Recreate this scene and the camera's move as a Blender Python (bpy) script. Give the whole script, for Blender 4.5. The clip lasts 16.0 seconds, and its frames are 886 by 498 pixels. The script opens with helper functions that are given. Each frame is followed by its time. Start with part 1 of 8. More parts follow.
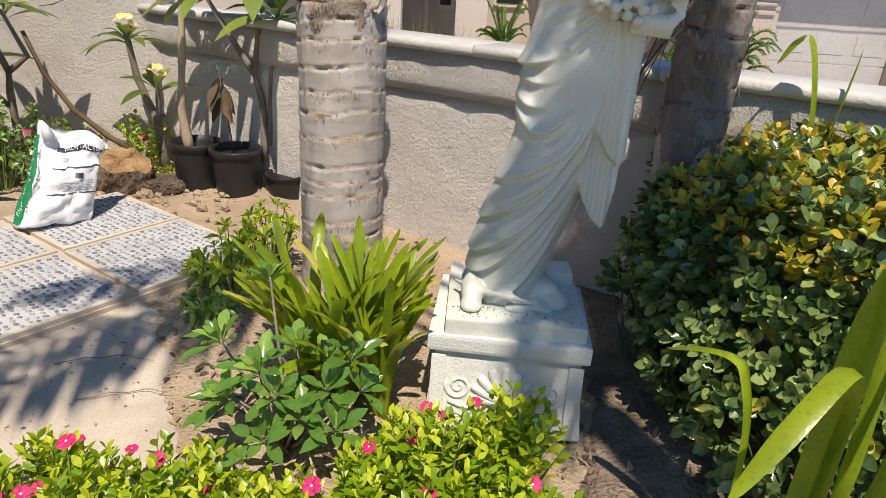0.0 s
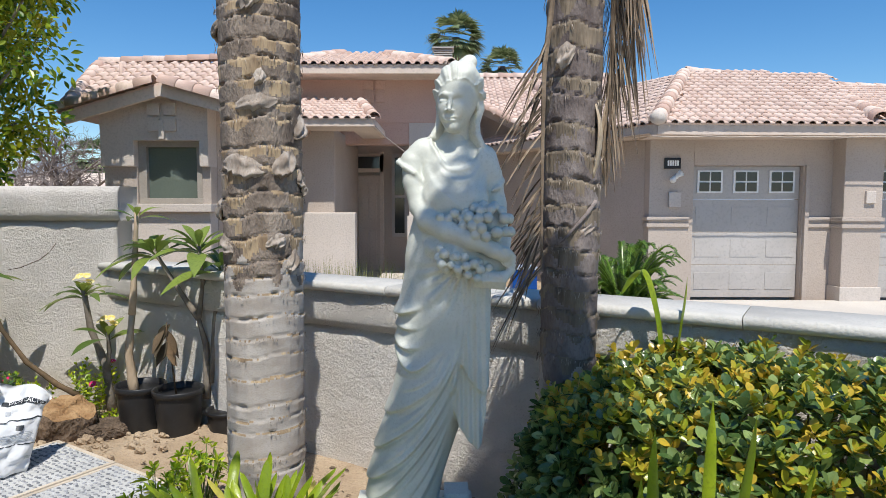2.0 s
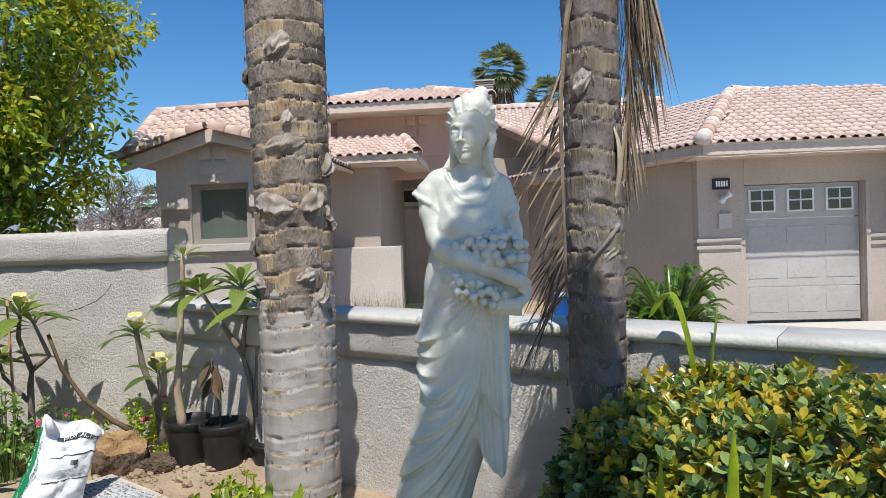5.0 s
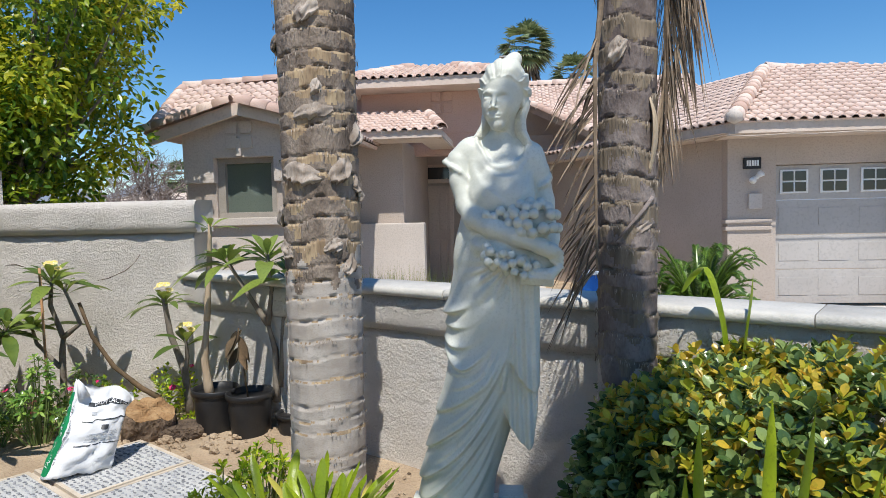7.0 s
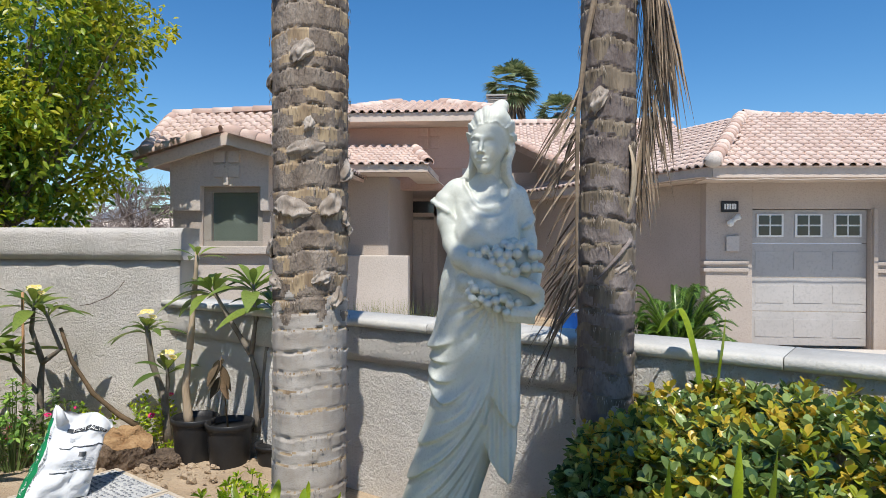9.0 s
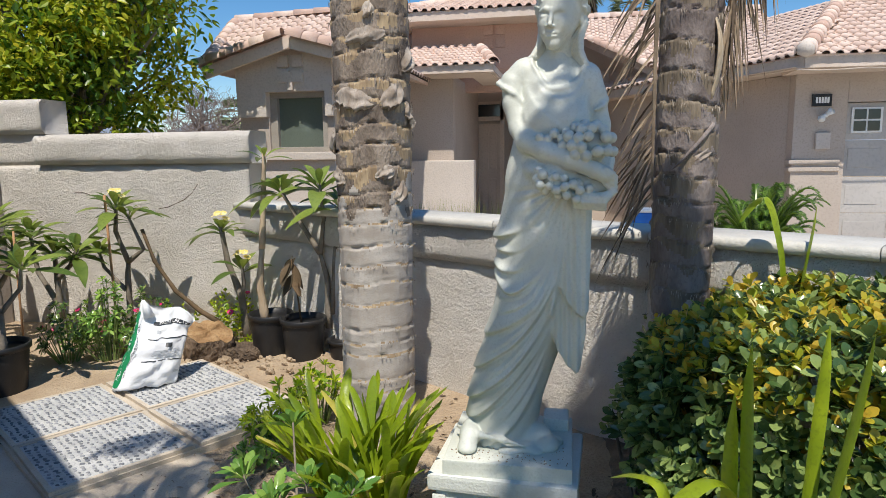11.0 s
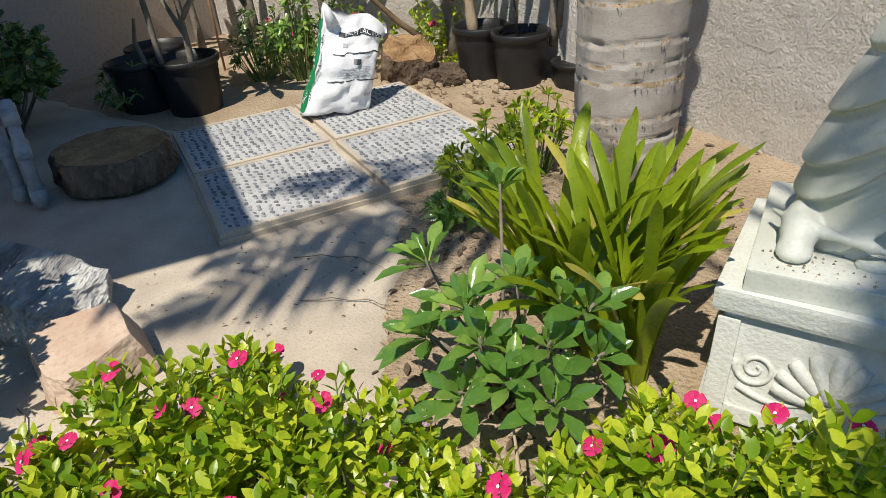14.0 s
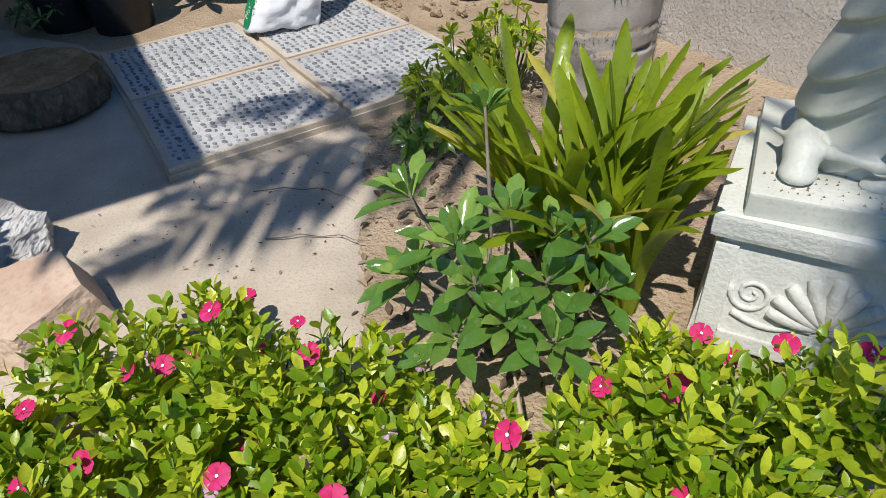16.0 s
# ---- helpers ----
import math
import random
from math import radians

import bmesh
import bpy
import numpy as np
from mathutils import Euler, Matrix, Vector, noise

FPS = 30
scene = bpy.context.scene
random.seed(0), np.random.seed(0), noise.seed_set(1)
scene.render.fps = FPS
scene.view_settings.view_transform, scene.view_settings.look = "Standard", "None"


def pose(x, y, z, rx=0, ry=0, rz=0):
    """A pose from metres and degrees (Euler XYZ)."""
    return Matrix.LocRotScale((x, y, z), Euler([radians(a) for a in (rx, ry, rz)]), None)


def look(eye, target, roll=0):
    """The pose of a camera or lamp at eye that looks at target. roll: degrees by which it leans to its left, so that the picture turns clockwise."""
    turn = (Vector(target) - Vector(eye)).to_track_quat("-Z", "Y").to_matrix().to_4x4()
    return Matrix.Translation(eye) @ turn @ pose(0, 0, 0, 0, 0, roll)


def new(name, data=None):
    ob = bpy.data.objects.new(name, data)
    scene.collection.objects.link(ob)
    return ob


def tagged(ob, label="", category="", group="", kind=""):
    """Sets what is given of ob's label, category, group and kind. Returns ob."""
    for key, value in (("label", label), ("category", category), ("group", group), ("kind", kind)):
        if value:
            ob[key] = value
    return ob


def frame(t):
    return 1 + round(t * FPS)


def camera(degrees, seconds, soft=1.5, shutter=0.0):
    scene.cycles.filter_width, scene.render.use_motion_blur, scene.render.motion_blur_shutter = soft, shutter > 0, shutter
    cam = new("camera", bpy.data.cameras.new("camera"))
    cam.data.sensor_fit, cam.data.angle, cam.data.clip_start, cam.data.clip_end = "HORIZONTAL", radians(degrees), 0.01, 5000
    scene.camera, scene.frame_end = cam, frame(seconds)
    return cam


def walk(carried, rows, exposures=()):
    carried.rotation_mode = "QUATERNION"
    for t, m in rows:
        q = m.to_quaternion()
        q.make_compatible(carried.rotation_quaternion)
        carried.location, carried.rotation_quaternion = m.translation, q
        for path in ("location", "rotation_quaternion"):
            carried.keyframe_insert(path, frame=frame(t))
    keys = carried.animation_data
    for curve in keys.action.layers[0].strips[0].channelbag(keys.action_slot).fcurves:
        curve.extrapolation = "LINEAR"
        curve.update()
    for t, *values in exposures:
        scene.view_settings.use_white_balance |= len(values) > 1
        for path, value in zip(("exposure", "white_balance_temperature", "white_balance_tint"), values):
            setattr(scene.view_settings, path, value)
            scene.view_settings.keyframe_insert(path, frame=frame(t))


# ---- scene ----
cam = camera(68.9, 16.0, 0.4)
PATH = [
    (0, (0.36, 0.812, 1.296), (0.304, 2.656, 0.524), 3.7),
    (0.5, (0.4, 0.719, 1.367), (0.328, 2.628, 0.776), 1.5),
    (1, (0.402, 0.597, 1.405), (0.35, 2.55, 0.977), 0.1),
    (1.5, (0.502, 0.528, 1.446), (0.546, 2.511, 1.186), -0.0),
    (2, (0.66, 0.528, 1.464), (0.652, 2.523, 1.32), 0.1),
    (2.5, (0.718, 0.535, 1.472), (0.673, 2.533, 1.399), -0.2),
    (3, (0.73, 0.536, 1.463), (0.617, 2.532, 1.433), -0.1),
    (3.2, (0.728, 0.527, 1.463), (0.6, 2.523, 1.441), -0.4),
    (5.3, (0.786, 0.505, 1.448), (0.61, 2.497, 1.403), -2.2),
    (5.5, (0.776, 0.517, 1.44), (0.591, 2.508, 1.4), -2.1),
    (6, (0.751, 0.507, 1.436), (0.555, 2.497, 1.375), -0.6),
    (6.5, (0.744, 0.513, 1.415), (0.515, 2.498, 1.321), -1.5),
    (7, (0.751, 0.531, 1.42), (0.512, 2.514, 1.314), -1.3),
    (7.5, (0.748, 0.557, 1.427), (0.53, 2.542, 1.318), -0.9),
    (8, (0.751, 0.547, 1.443), (0.569, 2.538, 1.389), 0.2),
    (8.2, (0.748, 0.524, 1.441), (0.565, 2.515, 1.411), 0.3),
    (10.3, (0.753, 0.422, 1.422), (0.53, 2.409, 1.427), -0.8),
    (10.5, (0.758, 0.488, 1.404), (0.498, 2.47, 1.32), -0.8),
    (11, (0.743, 0.519, 1.36), (0.357, 2.461, 1.077), -0.7),
    (11.5, (0.674, 0.582, 1.277), (0.214, 2.473, 0.817), 0.7),
    (12, (0.592, 0.71, 1.223), (0.045, 2.503, 0.525), -0.3),
    (12.5, (0.486, 0.849, 1.167), (-0.126, 2.574, 0.362), -0.3),
    (13, (0.485, 1.055, 1.145), (-0.354, 2.636, 0.253), -0.4),
    (13.5, (0.473, 1.22, 1.116), (-0.552, 2.665, 0.188), -3.7),
    (14, (0.383, 1.335, 1.079), (-0.529, 2.789, 0.051), -5.0),
    (14.5, (0.287, 1.367, 1.063), (-0.46, 2.86, -0.039), -5.2),
    (15, (0.256, 1.377, 1.042), (-0.427, 2.845, -0.132), -5.2),
    (15.5, (0.245, 1.373, 1.031), (-0.449, 2.796, -0.192), -5.7),
    (16, (0.263, 1.388, 1.051), (-0.453, 2.783, -0.19), -4.2),
]
walk(cam, [(t, look(eye, target, roll)) for t, eye, target, roll in PATH],
     ((0, 0.18, 7250, 15), (1.1, 0.18, 7200, 15), (1.7, 0.10, 6450, 10), (10.4, 0.10, 6450, 10), (11.3, 0.06, 6950, 10), (12.5, 0.0, 7150, 9), (14.2, -0.05, 6850, 9), (16, -0.11, 6500, 12)))

# ---- light ----
SUN_EL, SUN_AZ = radians(62), Vector((0.13, -0.99, 0)).normalized()
world = bpy.data.worlds.new("world")
scene.world = world
world.use_nodes = True
wn = world.node_tree.nodes
sky = wn.new("ShaderNodeTexSky")
sky.sky_type, sky.sun_disc = "NISHITA", False
sky.sun_elevation, sky.sun_rotation = SUN_EL, math.atan2(SUN_AZ.x, SUN_AZ.y)
sky.air_density, sky.dust_density, sky.ozone_density = 1.0, 0.15, 4.5
deep = wn.new("ShaderNodeHueSaturation")
deep.inputs["Saturation"].default_value, deep.inputs["Value"].default_value = 1.27, 1.05
world.node_tree.links.new(sky.outputs[0], deep.inputs["Color"])
world.node_tree.links.new(deep.outputs[0], wn["Background"].inputs[0])
wn["Background"].inputs[1].default_value = 0.122
sun = new("sun", bpy.data.lights.new("sun", "SUN"))
sun.data.energy, sun.data.angle, sun.data.color = 5.0, radians(0.6), (1.0, 0.955, 0.885)
toward = Vector((SUN_AZ.x * math.cos(SUN_EL), SUN_AZ.y * math.cos(SUN_EL), math.sin(SUN_EL)))
sun.matrix_world = look(toward * 30, (0, 0, 0))


# ---- materials ----
def mat(name, a, b, scale=6.0, rough=0.85, bump=0.25, fine=90.0, c=None, metal=0.0, stretch=(1, 1, 1), spec=0.35,
        leaf=0.0, island=False, dist=0.01, own=0.0, coarse=0.0):
    """A two-scale procedural surface: a and b mixed by stains, c by grain; leaf lets light through."""
    m = bpy.data.materials.new(name)
    m.use_nodes = True
    n, l = m.node_tree.nodes, m.node_tree.links
    p = n["Principled BSDF"]
    p.inputs["Roughness"].default_value, p.inputs["Metallic"].default_value = rough, metal
    p.inputs["Specular IOR Level"].default_value = spec
    co = n.new("ShaderNodeTexCoord")
    mp = n.new("ShaderNodeMapping")
    mp.inputs["Scale"].default_value = stretch
    l.new(co.outputs["Object"], mp.inputs[0])
    big, small = n.new("ShaderNodeTexNoise"), n.new("ShaderNodeTexNoise")
    for t, s, d in ((big, scale, 5), (small, fine, 4)):
        t.inputs["Scale"].default_value, t.inputs["Detail"].default_value = s, d
        l.new(mp.outputs[0], t.inputs["Vector"])
    ramp = n.new("ShaderNodeValToRGB")
    ramp.color_ramp.elements[0].position, ramp.color_ramp.elements[1].position = 0.36, 0.64
    ramp.color_ramp.elements[0].color, ramp.color_ramp.elements[1].color = (*a, 1), (*b, 1)
    if island or own:
        src = n.new("ShaderNodeNewGeometry").outputs["Random Per Island"] if island else n.new("ShaderNodeObjectInfo").outputs["Random"]
        add = n.new("ShaderNodeMath")
        add.operation = "MULTIPLY_ADD"
        add.inputs[1].default_value = 0.75 if island else own
        sc = n.new("ShaderNodeMath")
        sc.operation = "MULTIPLY_ADD"
        sc.inputs[1].default_value, sc.inputs[2].default_value = 0.6, (-0.2 if island else 0.2 - own * 0.5)
        l.new(big.outputs[0], sc.inputs[0])
        l.new(src, add.inputs[0])
        l.new(sc.outputs[0], add.inputs[2])
        l.new(add.outputs[0], ramp.inputs[0])
    else:
        l.new(big.outputs[0], ramp.inputs[0])
    mix = n.new("ShaderNodeMix")
    mix.data_type = "RGBA"
    g = n.new("ShaderNodeValToRGB")
    g.color_ramp.elements[0].position, g.color_ramp.elements[1].position = 0.5, 0.68
    l.new(small.outputs[0], g.inputs[0])
    k = n.new("ShaderNodeMath")
    k.operation, k.inputs[1].default_value = "MULTIPLY", 0.6
    l.new(g.outputs[0], k.inputs[0])
    l.new(k.outputs[0], mix.inputs["Factor"])
    l.new(ramp.outputs[0], mix.inputs["A"])
    mix.inputs["B"].default_value = (*(c or tuple(0.5 * (x + y) * 0.8 for x, y in zip(a, b))), 1)
    l.new(mix.outputs["Result"], p.inputs["Base Color"])
    if bump:
        bp = n.new("ShaderNodeBump")
        bp.inputs["Strength"].default_value, bp.inputs["Distance"].default_value = bump, dist
        l.new(small.outputs[0], bp.inputs["Height"])
        if coarse:
            b2 = n.new("ShaderNodeBump")
            b2.inputs["Strength"].default_value, b2.inputs["Distance"].default_value = coarse, dist * 3
            l.new(big.outputs[0], b2.inputs["Height"])
            l.new(b2.outputs[0], bp.inputs["Normal"])
        l.new(bp.outputs[0], p.inputs["Normal"])
    if leaf:
        tr = n.new("ShaderNodeBsdfTranslucent")
        hs = n.new("ShaderNodeHueSaturation")
        hs.inputs["Value"].default_value, hs.inputs["Hue"].default_value = 1.5, 0.485
        l.new(mix.outputs["Result"], hs.inputs["Color"])
        l.new(hs.outputs[0], tr.inputs[0])
        ms = n.new("ShaderNodeMixShader")
        ms.inputs[0].default_value = leaf
        l.new(p.outputs[0], ms.inputs[1])
        l.new(tr.outputs[0], ms.inputs[2])
        l.new(ms.outputs[0], n["Material Output"].inputs[0])
    return m


def stucco_mat(name, a, b, relief, scale):
    """Hand-thrown cement render: lumps of two sizes, sand grain, faint broad stains."""
    m = bpy.data.materials.new(name)
    m.use_nodes = True
    n, l = m.node_tree.nodes, m.node_tree.links
    p = n["Principled BSDF"]
    p.inputs["Roughness"].default_value, p.inputs["Specular IOR Level"].default_value = 0.95, 0.2
    co = n.new("ShaderNodeTexCoord")

    def field(size, detail, rough):
        t = n.new("ShaderNodeTexNoise")
        t.inputs["Scale"].default_value, t.inputs["Detail"].default_value, t.inputs["Roughness"].default_value = size, detail, rough
        l.new(co.outputs["Object"], t.inputs["Vector"])
        return t.outputs[0]
    stain, lump, grit = field(1.8, 6, 0.62), field(scale, 5, 0.7), field(scale * 3.2, 4, 0.65)
    r = n.new("ShaderNodeValToRGB")
    r.color_ramp.elements[0].position, r.color_ramp.elements[1].position = 0.34, 0.66
    r.color_ramp.elements[0].color, r.color_ramp.elements[1].color = (*a, 1), (*b, 1)
    l.new(stain, r.inputs[0])
    l.new(r.outputs[0], p.inputs["Base Color"])
    b1, b2 = n.new("ShaderNodeBump"), n.new("ShaderNodeBump")
    b1.inputs["Strength"].default_value, b1.inputs["Distance"].default_value = relief, 0.030
    b2.inputs["Strength"].default_value, b2.inputs["Distance"].default_value = 0.9, 0.012
    l.new(lump, b1.inputs["Height"])
    l.new(grit, b2.inputs["Height"])
    l.new(b1.outputs[0], b2.inputs["Normal"])
    l.new(b2.outputs[0], p.inputs["Normal"])
    return m


STUCCO = stucco_mat("garden_stucco", (0.60, 0.56, 0.50), (0.725, 0.675, 0.615), 0.80, 34)
STUCCO_BAND = stucco_mat("garden_stucco_band", (0.68, 0.635, 0.575), (0.79, 0.745, 0.68), 1.3, 34)
STUCCO_LOW = stucco_mat("low_wall_stucco", (0.70, 0.655, 0.59), (0.80, 0.755, 0.69), 1.0, 28)
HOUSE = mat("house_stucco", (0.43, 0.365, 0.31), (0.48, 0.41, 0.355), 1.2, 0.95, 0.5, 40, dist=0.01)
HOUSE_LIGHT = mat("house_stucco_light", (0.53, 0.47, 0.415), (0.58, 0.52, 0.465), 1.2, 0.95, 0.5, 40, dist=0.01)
HOUSE_PINK = mat("house_stucco_pink", (0.52, 0.345, 0.28), (0.56, 0.385, 0.315), 1.2, 0.95, 0.4, 40, dist=0.01)
FASCIA = mat("fascia_paint", (0.58, 0.48, 0.40), (0.64, 0.54, 0.46), 3, 0.7, 0.1, 30)
TILE = mat("roof_tile", (0.555, 0.415, 0.35), (0.645, 0.505, 0.435), 9, 0.85, 0.3, 60, (0.56, 0.43, 0.365), island=True)
TILE_ONE = mat("roof_tile_single", (0.555, 0.415, 0.35), (0.645, 0.505, 0.435), 9, 0.85, 0.3, 60, (0.56, 0.43, 0.365), own=0.8)
RIDGE = mat("ridge_tile", (0.50, 0.345, 0.28), (0.70, 0.56, 0.48), 5, 0.85, 0.4, 60, own=0.6)
COPING = mat("coping_paint", (0.46, 0.445, 0.405), (0.57, 0.55, 0.50), 5, 0.65, 0.35, 70, (0.43, 0.43, 0.39))
MARBLE = mat("statue_cast_stone", (0.53, 0.545, 0.475), (0.655, 0.665, 0.59), 5, 0.5, 0.12, 110, (0.52, 0.53, 0.455), spec=0.4)
PED = mat("pedestal_cast_stone", (0.56, 0.575, 0.525), (0.67, 0.68, 0.625), 7, 0.7, 0.3, 110, (0.56, 0.555, 0.49))
SOIL = mat("soil", (0.36, 0.27, 0.18), (0.46, 0.36, 0.25), 3, 0.98, 0.9, 70, (0.29, 0.21, 0.14), dist=0.02, coarse=0.5)
DARK_SOIL = mat("dark_bed_soil", (0.17, 0.125, 0.088), (0.31, 0.24, 0.17), 7, 0.98, 1.0, 60, (0.19, 0.14, 0.098), dist=0.03, coarse=0.6)
MULCH = mat("dark_mulch", (0.075, 0.052, 0.036), (0.16, 0.115, 0.08), 14, 0.98, 1.0, 60, (0.20, 0.145, 0.10), dist=0.03, coarse=0.6)
CONCRETE = mat("dusty_concrete", (0.45, 0.385, 0.305), (0.58, 0.505, 0.405), 4.5, 0.94, 0.5, 130, (0.39, 0.325, 0.25), dist=0.005, coarse=0.25)
DRIVE = mat("driveway_concrete", (0.50, 0.46, 0.41), (0.58, 0.54, 0.48), 1.0, 0.9, 0.2, 60)
MORTAR = mat("paver_mortar", (0.40, 0.405, 0.405), (0.52, 0.52, 0.51), 9, 0.9, 0.5, 120, (0.30, 0.305, 0.30))
PEBBLE = mat("paver_pebble", (0.15, 0.16, 0.175), (0.34, 0.35, 0.365), 30, 0.55, 0.1, 150, own=0.9)
BARK = mat("palm_bark", (0.37, 0.325, 0.28), (0.50, 0.46, 0.415), 6, 0.95, 0.35, 120, (0.36, 0.305, 0.255), stretch=(1.0, 1.0, 2.2), dist=0.003, coarse=0.06)
BARK_BAND = mat("palm_bark_fibrous_band", (0.26, 0.185, 0.115), (0.53, 0.405, 0.255), 9, 0.95, 0.5, 75, (0.20, 0.14, 0.095), stretch=(1.4, 1.4, 0.3), dist=0.006, coarse=0.25)
SHEATH = mat("pale_sheath", (0.42, 0.33, 0.22), (0.60, 0.50, 0.37), 14, 0.8, 0.5, 60, (0.36, 0.27, 0.18), stretch=(2, 2, 0.25), coarse=0.3)
BARK_DARK = mat("palm_bark_upper", (0.125, 0.10, 0.092), (0.265, 0.225, 0.205), 8.0, 0.95, 0.5, 90, (0.14, 0.11, 0.095), stretch=(1.0, 1.0, 0.5), dist=0.012, coarse=0.6)
BARK_TAN = mat("palm_bark_tan_band", (0.12, 0.095, 0.07), (0.29, 0.235, 0.17), 9.0, 0.95, 0.6, 80, (0.18, 0.14, 0.10), stretch=(1.6, 1.6, 0.3), dist=0.008, coarse=0.5)
BARK_MID = mat("palm_bark_middle", (0.13, 0.10, 0.079), (0.345, 0.285, 0.230), 8.0, 0.95, 0.7, 90, (0.22, 0.17, 0.13), stretch=(1.0, 1.0, 0.5), dist=0.012, coarse=0.6)
FIBRE = mat("palm_fibre", (0.20, 0.16, 0.12), (0.40, 0.345, 0.285), 30, 0.95, 0.4, 90, island=True)
BOOT = mat("palm_boot", (0.20, 0.16, 0.125), (0.46, 0.40, 0.34), 12, 0.9, 0.9, 50, (0.20, 0.15, 0.11), stretch=(1, 1, 0.4))
DRYLEAF = mat("dry_frond", (0.11, 0.08, 0.055), (0.38, 0.29, 0.20), 10, 0.85, 0.3, 60, island=True, leaf=0.12)
WITHERED = mat("withered_leaf", (0.055, 0.042, 0.024), (0.17, 0.11, 0.06), 9, 0.8, 0.3, 60, island=True)
STEM_GREY = mat("plumeria_bark", (0.16, 0.13, 0.10), (0.27, 0.235, 0.19), 12, 0.9, 0.5, 60)
STEM_TAN = mat("tan_bark", (0.40, 0.30, 0.20), (0.52, 0.42, 0.30), 10, 0.85, 0.5, 60, stretch=(1, 1, 0.3))
GREEN_STEM = mat("green_stem", (0.13, 0.19, 0.05), (0.20, 0.26, 0.08), 12, 0.6, 0.1, 60)
STRAP = mat("strap_leaf", (0.085, 0.170, 0.007), (0.34, 0.43, 0.020), 5, 0.33, 0.1, 80, (0.16, 0.22, 0.014), island=True, leaf=0.35, spec=0.5)
YELLOWED = mat("yellowed_leaf", (0.46, 0.42, 0.05), (0.58, 0.50, 0.13), 6, 0.5, 0.1, 60, island=True, leaf=0.3)
GLOSSY = mat("glossy_leaf", (0.10, 0.22, 0.038), (0.32, 0.48, 0.10), 6, 0.16, 0.08, 70, island=True, leaf=0.28, spec=0.7)
VINCA = mat("vinca_leaf", (0.16, 0.285, 0.010), (0.53, 0.60, 0.040), 6, 0.34, 0.08, 80, island=True, leaf=0.32, spec=0.45)
PETAL = mat("pink_petal", (0.62, 0.012, 0.12), (0.74, 0.04, 0.22), 20, 0.55, 0.05, 60, leaf=0.25)
PETAL_PALE = mat("pale_petal", (0.62, 0.36, 0.60), (0.72, 0.5, 0.70), 20, 0.55, 0.05, 60, leaf=0.25)
WHITE_EYE = mat("flower_eye", (0.85, 0.8, 0.78), (0.9, 0.85, 0.83), 20, 0.6, 0)
PLUM_PETAL = mat("cream_petal", (0.80, 0.62, 0.10), (0.86, 0.78, 0.42), 25, 0.5, 0.05, 60, leaf=0.25)
HAW = mat("hawthorn_leaf", (0.062, 0.118, 0.034), (0.265, 0.35, 0.11), 5, 0.17, 0.08, 80, island=True, leaf=0.22, spec=0.6)
HAW_NEW = mat("hawthorn_new_growth", (0.32, 0.37, 0.03), (0.60, 0.43, 0.05), 5, 0.32, 0.08, 80, island=True, leaf=0.3, spec=0.5)
PLUM = mat("plumeria_leaf", (0.075, 0.13, 0.024), (0.215, 0.285, 0.055), 6, 0.38, 0.08, 60, island=True, leaf=0.28, spec=0.45)
CITRUS = mat("citrus_leaf", (0.06, 0.14, 0.012), (0.31, 0.39, 0.028), 1.2, 0.34, 0.08, 60, island=True, leaf=0.4, spec=0.45)
CITRUS_NEW = mat("citrus_new_leaf", (0.30, 0.34, 0.015), (0.48, 0.46, 0.04), 2, 0.4, 0.08, 60, island=True, leaf=0.35)
SAGO_DARK = mat("cycad_leaf", (0.025, 0.075, 0.008), (0.12, 0.21, 0.02), 5, 0.3, 0.05, 60, island=True, leaf=0.1, spec=0.5)
SAGO = mat("sago_leaf", (0.03, 0.09, 0.008), (0.12, 0.23, 0.02), 5, 0.3, 0.05, 60, island=True, leaf=0.2, spec=0.5)
FANLEAF = mat("fan_palm_leaf", (0.12, 0.17, 0.075), (0.30, 0.345, 0.17), 3, 0.5, 0.05, 60, island=True, leaf=0.2)
GRASS = mat("dry_grass", (0.20, 0.24, 0.07), (0.40, 0.38, 0.17), 5, 0.7, 0.05, 60, island=True, leaf=0.3)
GREYTWIG = mat("grey_twigs", (0.17, 0.135, 0.12), (0.28, 0.24, 0.215), 1, 0.95, 0.1, 10, island=True)
PLASTIC = mat("black_plastic", (0.012, 0.012, 0.013), (0.022, 0.022, 0.023), 8, 0.45, 0.1, 90, spec=0.45)
BAG = mat("bag_plastic", (0.72, 0.73, 0.74), (0.82, 0.83, 0.83), 7, 0.35, 0.35, 18, (0.76, 0.77, 0.77), dist=0.015, spec=0.5)
BAG_GREEN = mat("bag_green_print", (0.012, 0.22, 0.085), (0.02, 0.28, 0.11), 7, 0.35, 0.2, 18)
INK = mat("bag_dark_print", (0.03, 0.035, 0.04), (0.05, 0.055, 0.06), 9, 0.4, 0.1)
PRINT_GREY = mat("bag_grey_print", (0.40, 0.42, 0.44), (0.5, 0.52, 0.54), 9, 0.4, 0.1)
LOGWOOD = mat("cut_wood", (0.26, 0.15, 0.07), (0.44, 0.29, 0.15), 13, 0.95, 0.9, 60, (0.24, 0.13, 0.055), dist=0.02, coarse=0.6)
LOGBARK = mat("log_bark", (0.09, 0.06, 0.04), (0.21, 0.15, 0.105), 12, 0.95, 1.0, 40, (0.33, 0.25, 0.18), stretch=(1, 1, 0.5), dist=0.03, coarse=0.8)
